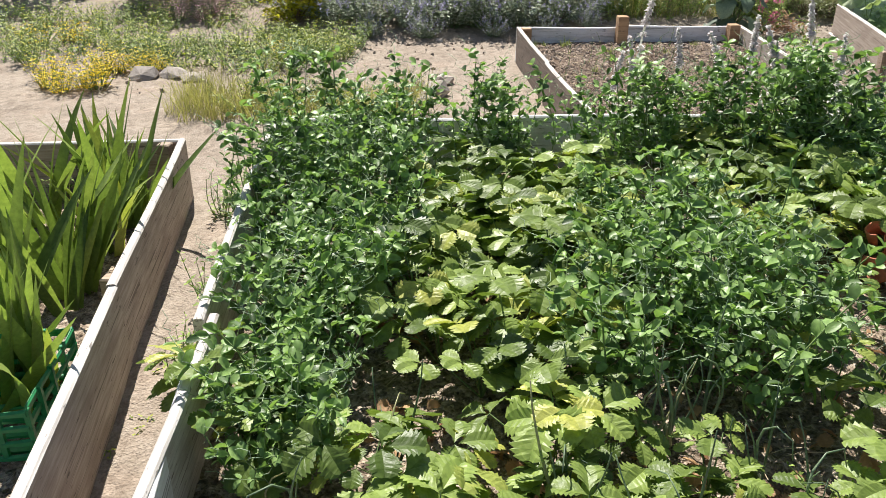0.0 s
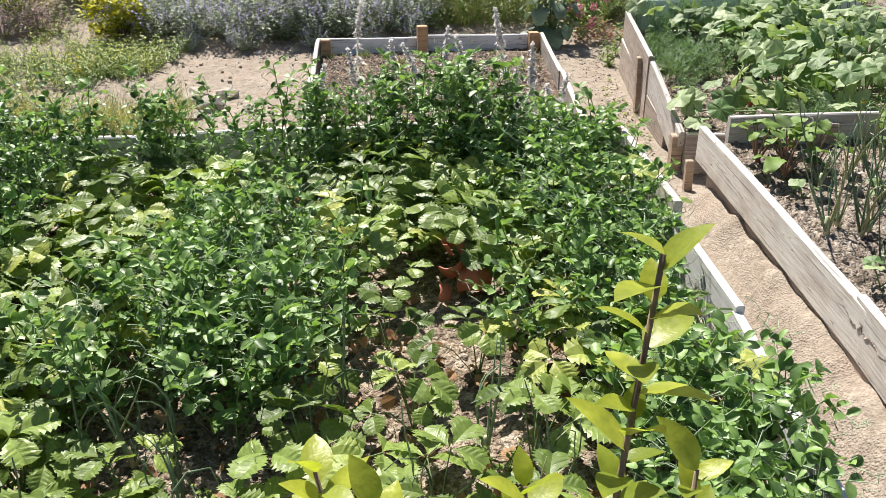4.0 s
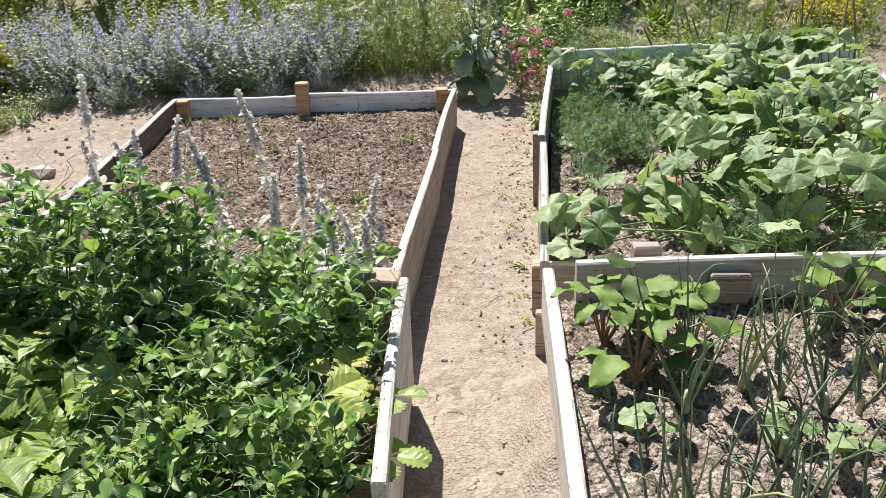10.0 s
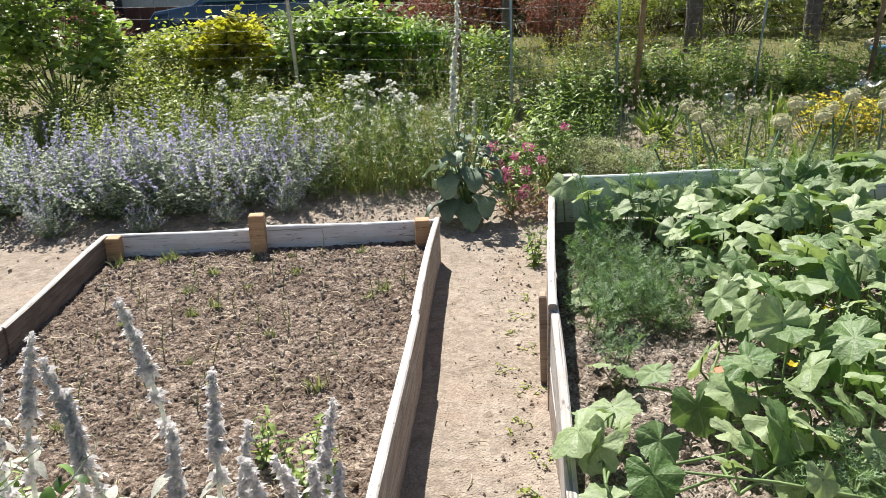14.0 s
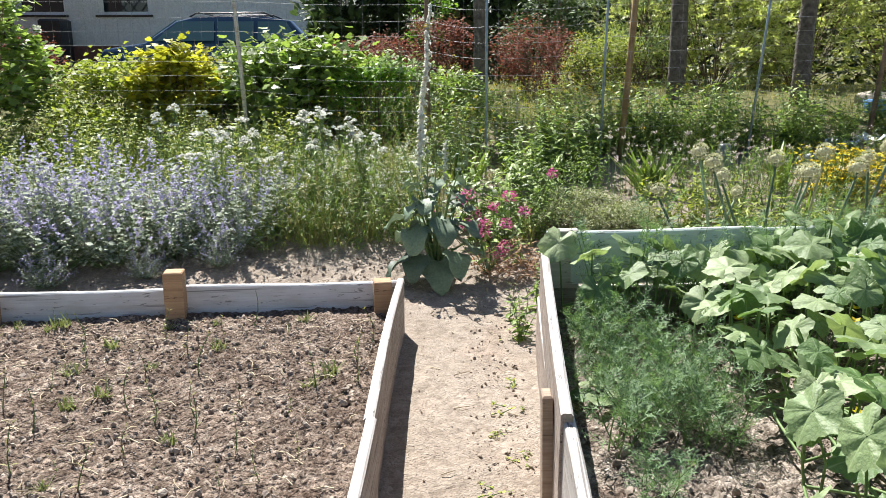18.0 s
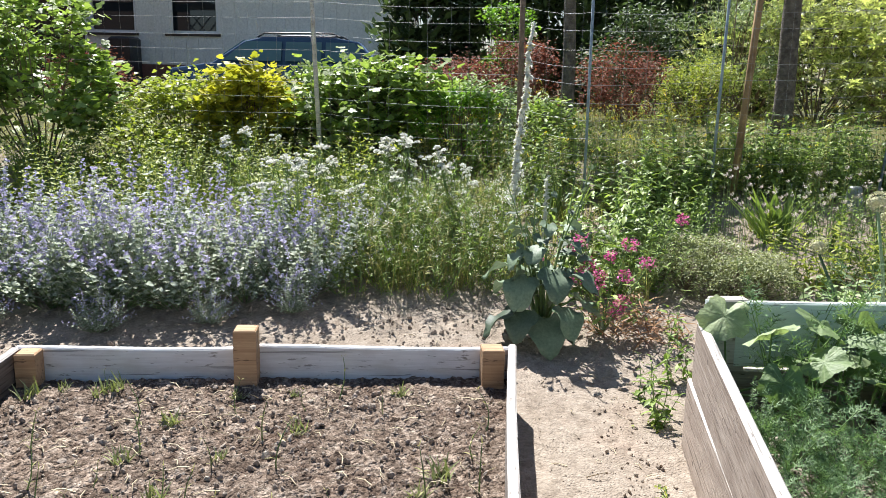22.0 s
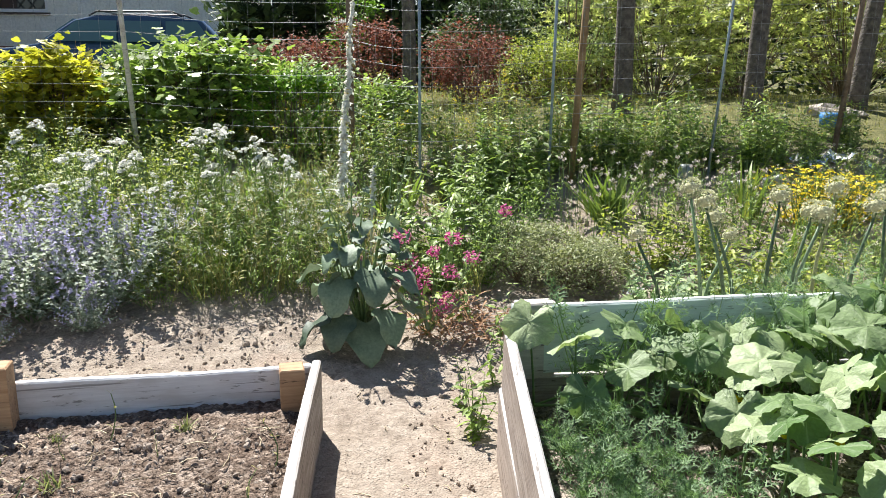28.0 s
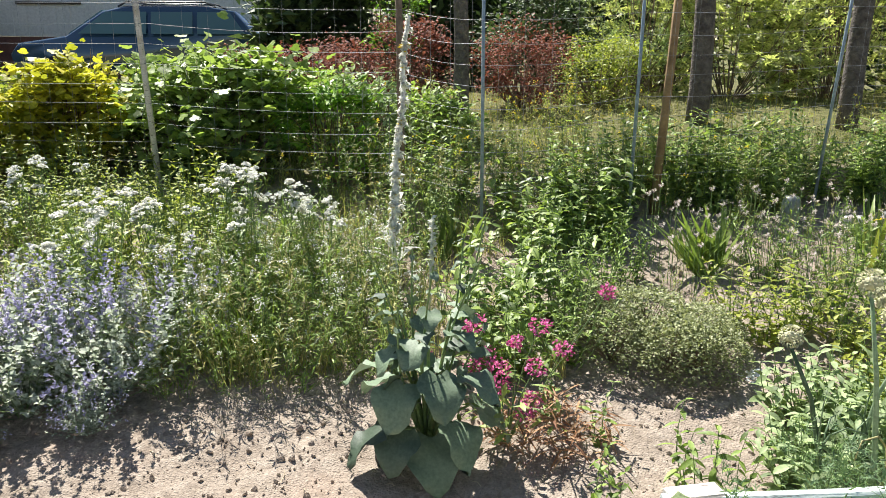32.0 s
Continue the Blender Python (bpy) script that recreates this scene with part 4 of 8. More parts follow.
def build_car():
    c = thing("car", -2.85, 20.6, lift(20.2) + 0.04, "dark blue estate car with roof rails parked by the house", "car", rz=4)
    prof = [(-2.2, 0.35), (-2.25, 0.62), (-2.1, 0.80), (-1.25, 0.93), (-0.62, 1.36), (-0.2, 1.46), (1.2, 1.47), (1.75, 1.38), (2.1, 0.98), (2.2, 0.85), (2.2, 0.4), (1.9, 0.28), (-1.9, 0.28)]
    b = Build()
    n = len(prof)
    for y, s in ((-0.86, 0.0), (-0.78, 1.0), (0.78, 1.0), (0.86, 0.0)):
        for x, z in prof:
            t = 0.14 * max(0.0, (z - 0.9) / 0.56)
            yy = y * (1 - t * 1.3) if s else y * (1 - t * 1.6)
            b.v.append((x * (0.985 if not s else 1), yy, z - (0.03 if not s and z > 0.6 else 0)))
    for k in range(3):
        b.f += [(k * n + i, k * n + (i + 1) % n, (k + 1) * n + (i + 1) % n, (k + 1) * n + i) for i in range(n)]
    b.f += [tuple(reversed(range(n))), tuple(range(3 * n, 4 * n))]
    body = part("body", b, M_PAINT, c, "glossy dark blue bodywork", None, True)
    for sg in (-1, 1):
        for x0, x1, x2, x3 in ((-1.02, -0.55, 0.18, 0.18), (0.26, 0.26, 1.0, 1.0), (1.08, 1.08, 1.66, 1.95)):
            w = Build()
            yb, yt = 0.852 * sg, 0.725 * sg
            w.v = [(x0, yb, 0.97), (x3, yb, 0.97), (x2, yt, 1.36), (x1, yt, 1.36)]
            w.v += [(a, q + 0.012 * sg, z) for a, q, z in w.v]
            w.f = [(0, 1, 2, 3), (7, 6, 5, 4), (0, 4, 5, 1), (1, 5, 6, 2), (2, 6, 7, 3), (3, 7, 4, 0)]
            part("side_window", w, M_CARGLASS, body, "", None, False)
        part("roof_rail", one(tube([(-0.35, 0.6 * sg, 1.45), (-0.2, 0.6 * sg, 1.53), (1.2, 0.6 * sg, 1.54), (1.4, 0.6 * sg, 1.44)], 0.018, 0.018, 6)), M_DARKPL, c)
    ws = Build()
    ws.v = [(-1.22, -0.72, 0.955), (-1.22, 0.72, 0.955), (-0.63, 0.60, 1.375), (-0.63, -0.60, 1.375)]
    ws.v += [(x - 0.012, y, z + 0.018) for x, y, z in ws.v]
    ws.f = [(0, 1, 2, 3), (7, 6, 5, 4), (0, 4, 5, 1), (1, 5, 6, 2), (2, 6, 7, 3), (3, 7, 4, 0)]
    part("windscreen", ws, M_CARGLASS, body, "", None, False)
    for x in (-1.35, 1.35):
        for sg in (-1, 1):
            wh = part("wheel", one(tube([(0, -0.09, 0), (0, 0.09, 0)], 0.31, 0.31, 20)), M_TYRE, c, "", pose(x, 0.80 * sg, 0.31))
            part("rim", one(tube([(0, -0.1, 0), (0, 0.1, 0)], 0.19, 0.19, 14)), M_WIRE, wh)
    for x in (-0.9, 0.4):
        part("roof_bar", one(tube([(x + 0.75, -0.62, 1.54), (x + 0.75, 0.62, 1.54)], 0.015, 0.015, 6)), M_DARKPL, c)


build_car()


# ---- plants: library ----
def soil_a(x, y):
    w = min(max((y - 0.2) / 2.9, 0), 1)
    u = min(max((x + 0.3) / 2.9, 0), 1)
    return (0.02 * (1 - u) + 0.06 * u) * (1 - w) + (0.12 * (1 - u) + 0.22 * u) * w


def zone(n, x0, x1, y0, y1, gap, seed):
    """n spots in a rectangle, no two nearer than gap."""
    r = random.Random(seed)
    out = []
    for _ in range(n * 30):
        x, y = r.uniform(x0, x1), r.uniform(y0, y1)
        if all((x - a) ** 2 + (y - b) ** 2 > gap * gap for a, b in out):
            out.append((x, y))
            if len(out) == n:
                break
    return out


def arc(r, base, top, bend=0.1, n=4):
    """Points of a stem from base to top, bowed sideways."""
    b, t = Vector(base), Vector(top)
    s = Vector((r.uniform(-bend, bend), r.uniform(-bend, bend), 0))
    return [b + (t - b) * (i / n) + s * (math.sin(math.pi * i / n)) for i in range(n + 1)]


POD = one(tube([(0, 0, 0), (0, 0.02, 0), (0, 0.045, -0.003), (0, 0.062, -0.008)], 0.007, 0.003, 5)).mesh("pea_pod", M_PEAPOD)


def pea_plant(seed, height, label):
    r = random.Random(seed)
    p = thing("pea_plant", 0, 0, 0, label, "pea plant", "pea plants")
    stems, leaves, curls, flowers = Build(), Build(), Build(), Build()
    leaflet = [oval(0.036, 0.022, 0.45, 0.12, 0.1), oval(0.031, 0.02, 0.25, 0.35, -0.15), oval(0.037, 0.02, 0.7, 0.2)]
    stip = oval(0.042, 0.028, 0.6, 0.25)
    for _ in range(5):
        a = r.uniform(0, 6.28)
        hh = height * r.uniform(0.75, 1.1)
        top = (math.cos(a) * r.uniform(0.05, 0.2), math.sin(a) * r.uniform(0.05, 0.2), hh)
        pts = arc(r, (r.uniform(-0.05, 0.05), r.uniform(-0.05, 0.05), -0.02), top, 0.06, 6)
        stems.add(tube(pts, 0.003, 0.0018, 4, False))
        nodes = int(hh / 0.044)
        yaw = r.uniform(0, 360)
        for k in range(2, nodes + 1):
            u = k / nodes * 6
            i = min(int(u), 5)
            q = pts[i].lerp(pts[i + 1], u - i)
            yaw += 180 + r.uniform(-40, 40)
            s = 0.75 + 0.4 * r.random()
            for d in (-35, 35):
                leaves.add(stip, aim(q.x, q.y, q.z, yaw + d, r.uniform(-5, 65), r.uniform(-50, 50), s))
            out = Vector((-math.sin(radians(yaw)), math.cos(radians(yaw)), r.uniform(0.1, 0.7))).normalized()
            ln = r.uniform(0.05, 0.085)
            tip = q + out * ln
            stems.add(tube([q, tip], 0.0014, 0.001, 3, False))
            for f in (0.45, 0.95):
                c = q + out * ln * f
                for d in (-70, 70):
                    leaves.add(leaflet[r.randrange(3)], aim(c.x, c.y, c.z, yaw + d + r.uniform(-25, 25), r.uniform(-25, 60), r.uniform(-50, 50), s))
            if r.random() < 0.8:
                t1 = tip + out * 0.04
                cp = [tip, t1]
                for j in range(5):
                    cp.append(t1 + Vector((0.012 * math.cos(j * 1.6), 0.012 * math.sin(j * 1.6), 0.008 * j)) + out * 0.01 * j)
                curls.add(tube(cp, 0.0013, 0.0009, 3, False))
            if r.random() < 0.1:
                part("pod", POD, None, p, "", aim(q.x, q.y, q.z, yaw + 60, -50, 0, r.uniform(0.8, 1.2)))
            if r.random() < 0.02:
                for d in (-40, 0, 40):
                    flowers.add(blade(0.02, 0.02, 2, 0.2, 0.1), aim(q.x, q.y, q.z + 0.03, yaw + d, 50))
    tagged(part("stem", stems, M_STEM, p), kind="stuff")
    tagged(part("leaves", leaves, M_PEA, p, "blue-green oval leaflets"), kind="stuff")
    tagged(part("tendril", curls, M_TENDRIL, p, "pale curled tendrils"), kind="stuff")
    if flowers.v:
        tagged(part("flower", flowers, M_WHITEFL, p, "white pea flower"), kind="stuff")
    return p


def tuck(ob):
    """Moves a first-built thing's own copy out of use."""
    for o in (*ob.children_recursive, ob):
        bpy.data.objects.remove(o)


def scatter(makers, spots, zf, seed, smin=0.85, smax=1.15, tilt=6):
    """Places copies of ready-made plants on the spots; the first of each kind is moved, the rest are copies."""
    r = random.Random(seed)
    fresh = list(makers)
    for n, (x, y) in enumerate(spots):
        s = r.uniform(smin, smax)
        m = pose(x, y, zf(x, y), r.uniform(-tilt, tilt), r.uniform(-tilt, tilt), r.uniform(0, 360)) @ Matrix.Scale(s, 4)
        k = r.randrange(len(makers))
        if makers[k] in fresh:
            makers[k].matrix_basis = m
            fresh.remove(makers[k])
        else:
            src = makers[k]
            keep = src.matrix_basis.copy()
            src.matrix_basis = Matrix.Identity(4)
            copy_thing(src, m)
            src.matrix_basis = keep
    for ob in fresh:
        tuck(ob)


def trifoliate(size, seed):
    b = Build()
    leaf = toothed(size, size * 0.86, seed)
    b.add(leaf, aim(0, 0.008, 0, 0, 6))
    b.add(leaf, aim(-0.003, -0.002, 0, 76, 4, 18, 0.92))
    b.add(leaf, aim(0.003, -0.002, 0, -76, 4, -18, 0.92))
    return b


TRI = [trifoliate(0.1, k).mesh("strawberry_leaf", M_STRAWB, False) for k in range(4)]


DEAD = [one(toothed(0.06, 0.05, k)).mesh("withered_leaf", M_DEADLEAF, False) for k in range(4)]


def strawberry_plant(seed, n, label, reach=0.16, dead=0):
    r = random.Random(seed)
    p = thing("strawberry_plant", 0, 0, 0, label, "strawberry plant", "strawberry plants")
    stalks = Build()
    yaw = r.uniform(0, 360)
    for k in range(n):
        yaw += 137 + r.uniform(-15, 15)
        out = reach * (0.35 + 0.75 * (k % 4) / 3) * r.uniform(0.8, 1.2)
        h = r.uniform(0.13, 0.25) * (1.25 - 0.4 * out / reach)
        tip = Vector((-math.sin(radians(yaw)) * out, math.cos(radians(yaw)) * out, h))
        stalks.add(tube([(0, 0, 0), tuple(tip * 0.55 + Vector((0, 0, 0.035))), tuple(tip)], 0.0028, 0.0018, 4, False))
        part("leaf", TRI[r.randrange(4)], None, p, "", aim(*tip, yaw + r.uniform(-25, 25), r.uniform(-22, 18), r.uniform(-18, 18), r.uniform(0.75, 1.2)))
    tagged(part("leaf_stalk", stalks, M_STEM, p), kind="stuff")
    if dead:
        for _ in range(dead):
            yy = r.uniform(0, 360)
            o = r.uniform(0.03, 0.16)
            part("withered_leaf", DEAD[r.randrange(4)], None, p, "red-brown withered leaf", aim(-math.sin(radians(yy)) * o, math.cos(radians(yy)) * o, r.uniform(0.01, 0.05), r.uniform(0, 360), r.uniform(-30, 30), r.uniform(-60, 60)))
    return p


CUKE = [one(palmate(0.115, k)).mesh("cucumber_leaf", M_CUKE) for k in range(6)]


def cucumber_plant(x, y, z, spots, seed):
    """A trailing vine with a leaf on a stalk over each spot (x, y, height)."""
    r = random.Random(seed)
    p = thing("cucumber_plant", x, y, z, "sprawling cucumber plant with large pale-green lobed leaves", "cucumber plant", "cucumber plants")
    stalks, vine, bloom = Build(), Build(), Build()
    last = Vector((0, 0, 0.03))
    for sx, sy, h in spots:
        q = Vector((sx - x, sy - y, 0.04 + r.uniform(0, 0.05)))
        vine.add(tube([last, (last + q) / 2 + Vector((r.uniform(-0.03, 0.03), r.uniform(-0.03, 0.03), 0.03)), q], 0.005, 0.004, 5, False))
        last = q
        tip = Vector((sx - x + r.uniform(-0.04, 0.04), sy - y + r.uniform(-0.04, 0.04), h - z))
        stalks.add(tube([q, q.lerp(tip, 0.5) + Vector((r.uniform(-0.02, 0.02), r.uniform(-0.02, 0.02), 0)), tip], 0.0045, 0.003, 5, False))
        part("leaf", CUKE[r.randrange(6)], None, p, "", aim(*tip, 180 + r.uniform(-110, 110), r.uniform(-65, 15), r.uniform(-35, 35), r.uniform(0.45, 0.9)))
        if r.random() < 0.07:
            for d in range(5):
                bloom.add(blade(0.028, 0.02, 2, 0.2, -0.1), aim(*(q + Vector((0.02, -0.02, 0.06))), d * 72, 25))
    part("vine", vine, M_STEM, p)
    tagged(part("leaf_stalk", stalks, M_STEM, p), kind="stuff")
    if bloom.v:
        part("flower", bloom, M_YELLOW, p, "yellow cucumber flower")
    return p


def frond_plant(seed, height, stems, label, mat, name="dill_plant", category="dill", spread=0.12, heads=False):
    """Dill: thin stems with thread-like leaves."""
    r = random.Random(seed)
    p = thing(name, 0, 0, 0, label, category, category + " plants")
    st, fr = Build(), Build()
    for _ in range(stems):
        a = r.uniform(0, 6.28)
        h = height * r.uniform(0.7, 1.1)
        pts = arc(r, (r.uniform(-spread, spread) * 0.5, r.uniform(-spread, spread) * 0.5, -0.01), (math.cos(a) * spread, math.sin(a) * spread, h), 0.02, 5)
        st.add(tube(pts, 0.003, 0.0012, 4, False))
        for k in range(9):
            u = (0.18 + 0.82 * k / 8) * 5
            i = min(int(u), 4)
            q = pts[i].lerp(pts[i + 1], u - i)
            yaw = r.uniform(0, 360)
            ln = r.uniform(0.06, 0.11) * (1.15 - 0.5 * k / 8) * (1.0 if height < 0.4 else 1.7)
            m = aim(q.x, q.y, q.z, yaw, r.uniform(15, 60))
            for j in range(5):
                y0 = ln * (0.25 + 0.75 * j / 4)
                for d in (-1, 1):
                    sub = m @ aim(0, y0, 0, d * r.uniform(30, 60), r.uniform(-25, 35))
                    l2 = ln * r.uniform(0.3, 0.5) * (1.1 - 0.5 * j / 4)
                    fr.add((np.array([(-0.002, 0, 0), (0.002, 0, 0), (0, l2, 0.002)]), [(0, 1, 2)]), sub)
                    fr.add((np.array([(0, l2 * 0.4, 0.001), (0.0022, l2 * 0.36, 0.001), (l2 * 0.4, l2 * 0.85, 0.004)]), [(0, 1, 2)]), sub)
                    fr.add((np.array([(0, l2 * 0.4, 0.001), (-0.0022, l2 * 0.36, 0.001), (-l2 * 0.4, l2 * 0.85, -0.002)]), [(0, 1, 2)]), sub)
    tagged(part("stem", st, M_STEM, p), kind="stuff")
    tagged(part("fronds", fr, mat, p, "thread-like blue-green fronds"), kind="stuff")
    return p


IRIS = [blade(0.52, 0.052, 7, 0.2, d, 0.5, 0.95) for d in (0.02, 0.06, 0.12, 0.25)]
IRISM = [one(s).mesh("iris_leaf", M_IRIS) for s in IRIS]


def iris_plant(seed, n, label, s=1.0):
    r = random.Random(seed)
    p = thing("iris_plant", 0, 0, 0, label, "iris", "irises")
    for k in range(n):
        fan = r.uniform(-1, 1)
        part("leaf", IRISM[r.randrange(4)], None, p, "", aim(fan * 0.07, r.uniform(-0.03, 0.03), 0, (90 if fan < 0 else -90) + r.uniform(-35, 35), 88 - 34 * abs(fan) + r.uniform(-6, 6), r.uniform(-70, 70), s * r.uniform(0.6, 1.15)))
    return p


def onion_leaf(length, bend, seed):
    r = random.Random(seed)
    pts = [(0, 0, 0)]
    ang = 0.0
    yy = zz = 0.0
    for k in range(7):
        ang += bend * (k / 6) ** 2
        yy += math.sin(ang) * length / 7
        zz += math.cos(ang) * length / 7
        pts.append((r.uniform(-0.0015, 0.0015), yy, zz))
    return tube(pts, 0.0052, 0.0014, 6, True)


ONION = [one(onion_leaf(0.36, b, k)).mesh("onion_leaf", M_ONION) for k, b in enumerate((0.08, 0.25, 0.55, 0.9, 1.25))]


def onion_plant(seed, n, label, s=1.0):
    r = random.Random(seed)
    p = thing("onion_plant", 0, 0, 0, label, "onion", "onions")
    for k in range(n):
        part("leaf", ONION[r.randrange(5)], None, p, "", pose(0, 0, 0, r.uniform(-4, 30), r.uniform(-14, 14), k * 137 + r.uniform(-20, 20)) @ Matrix.Scale(s * r.uniform(0.65, 1.1), 4))
    part("bulb_neck", one(tube([(0, 0, -0.02), (0, 0, 0.03), (0, 0, 0.06)], 0.012, 0.007, 7)), M_CREAMFL, p)
    return p


def herb_plant(seed, height, stems, label, mat, name, category, leaf=(0.03, 0.014), every=0.03, spread=0.15, up=30, pairs=2, smin=0.6):
    """Upright leafy stems: many a garden plant and weed."""
    r = random.Random(seed)
    p = thing(name, 0, 0, 0, label, category, category + " plants")
    st, lv = Build(), Build()
    big = leaf[0] > 0.058
    shape = blade(leaf[0], leaf[1], 4, 0.25, 0.25, 0.75, 0.2) if big else diamond(*leaf)
    for _ in range(stems):
        a = r.uniform(0, 6.28)
        o = spread * r.random() ** 0.6
        h = height * r.uniform(0.6, 1.1)
        pts = arc(r, (math.cos(a) * o * 0.35, math.sin(a) * o * 0.35, -0.02), (math.cos(a) * o * 1.2, math.sin(a) * o * 1.2, h), 0.03, 4)
        st.add(tube(pts, 0.003, 0.0012, 3, False))
        n = max(3, int(h / every))
        yaw = r.uniform(0, 360)
        for k in range(1, n + 1):
            u = k / n * 4
            i = min(int(u), 3)
            q = pts[i].lerp(pts[i + 1], u - i)
            yaw += 90 + r.uniform(-25, 25)
            for d in range(pairs):
                lv.add(shape, aim(q.x, q.y, q.z, yaw + d * 360 / pairs, r.uniform(up - 35, up + 25), r.uniform(-25, 25), r.uniform(smin, 1.15) * (1.1 - 0.45 * k / n)))
    tagged(part("stem", st, M_STEM, p), kind="stuff")
    tagged(part("leaves", lv, mat, p), kind="stuff")
    return p, r, lv


def catmint_plant(seed, label):
    r = random.Random(seed)
    p = thing("catmint_plant", 0, 0, 0, label, "catmint", "catmint plants")
    st, lv, fl = Build(), Build(), Build()
    leaf, floret = diamond(0.029, 0.020, 0.3), diamond(0.017, 0.014, 0.5)
    for _ in range(86):
        a = r.uniform(0, 6.28)
        o = 0.30 * r.random() ** 0.5
        h = 0.56 * (1 - 0.6 * (o / 0.30) ** 2) * r.uniform(0.55, 1.18)
        pts = arc(r, (math.cos(a) * o * 0.3, math.sin(a) * o * 0.3, -0.02), (math.cos(a) * o * 1.6, math.sin(a) * o * 1.6, h), 0.08, 4)
        st.add(tube(pts, 0.002, 0.001, 3, False))
        n = int(h / 0.03)
        yaw = r.uniform(0, 360)
        bloom = r.random() < 0.6
        for k in range(2, n + 1):
            u = k / n * 4
            i = min(int(u), 3)
            q = pts[i].lerp(pts[i + 1], u - i)
            yaw += 90
            if k < n * (0.74 if bloom else 1.1):
                for d in (0, 180, 70):
                    lv.add(leaf, aim(q.x, q.y, q.z, yaw + d + r.uniform(-20, 20), r.uniform(-15, 45), r.uniform(-30, 30), r.uniform(0.7, 1.3)))
            else:
                for d in range(5):
                    fl.add(floret, aim(q.x, q.y, q.z + r.uniform(-0.014, 0.014), r.uniform(0, 360), r.uniform(0, 60), r.uniform(-60, 60), r.uniform(0.7, 1.5)))
                lv.add(leaf, aim(q.x, q.y, q.z, yaw, 20, 0, 0.35))
    tagged(part("stem", st, M_STEM, p), kind="stuff")
    tagged(part("leaves", lv, M_NEP, p, "small grey-green leaves"), kind="stuff")
    tagged(part("bloom", fl, M_NEPFL, p, "lavender-blue flower spikes"), kind="stuff")
    return p


def lambs_ear(seed, spikes, label):
    r = random.Random(seed)
    p = thing("lambs_ear_plant", 0, 0, 0, label, "lamb's ear", "lamb's ears")
    leaf, small = blade(0.11, 0.046, 5, 0.2, 0.3, 0.7, 0.3), blade(0.05, 0.022, 3, 0.3, 0.2, 0.7, 0.3)
    ear = one(leaf).mesh("felted_leaf", M_WOOL)
    whorl = diamond(0.029, 0.021, 0.4)
    for x, y, h in spikes:
        pts = arc(r, (x * 0.45, y * 0.45, -0.02), (x, y, h), 0.07, 6)
        part("stem", one(tube(pts, 0.007, 0.005, 6, False)), M_WOOL, p)
        for k in range(5):
            q = pts[0].lerp(pts[4], (k + 0.3) / 5)
            for d in (0, 120, 240):
                part("leaf", ear, None, p, "", aim(*q, k * 90 + d + r.uniform(-20, 20), r.uniform(-35, 35), 0, r.uniform(0.75, 1.15) * (1 - 0.11 * k)))
        sp = Build()
        head = min(0.5, 0.19 / h)
        rows = [1.0 - head + head * k / 12 for k in range(13)] + [1.0 - head * 1.3, 1.0 - head * 1.7]
        for k, s in enumerate(rows):
            u = min(s, 0.999) * 6
            i = min(int(u), 5)
            q = pts[i].lerp(pts[i + 1], u - i)
            big = (1.0 + 0.18 * math.sin(k * 2.1) - 0.035 * k) if k < 13 else 0.95
            for d in range(18):
                sp.add(whorl, aim(q.x, q.y, q.z + r.uniform(-0.008, 0.008), d * 22.5 + r.uniform(-14, 14), r.uniform(-40, 35), r.uniform(-30, 30), big * r.uniform(0.8, 1.2)))
            if k >= 13:
                for d in (0, 180):
                    sp.add(small, aim(q.x, q.y, q.z - 0.008, k * 90 + d, -10, 0, 0.8))
        tagged(part("flower_spike", sp, M_WOOLFL, p, "woolly silver-mauve flower spike"), kind="stuff")
    for k in range(18):
        yaw = r.uniform(0, 360)
        o = r.uniform(0.0, 0.12)
        part("leaf", ear, None, p, "", aim(-math.sin(radians(yaw)) * o, math.cos(radians(yaw)) * o, 0.01, yaw, r.uniform(0, 55), r.uniform(-20, 20), r.uniform(0.7, 1.3)))
    return p


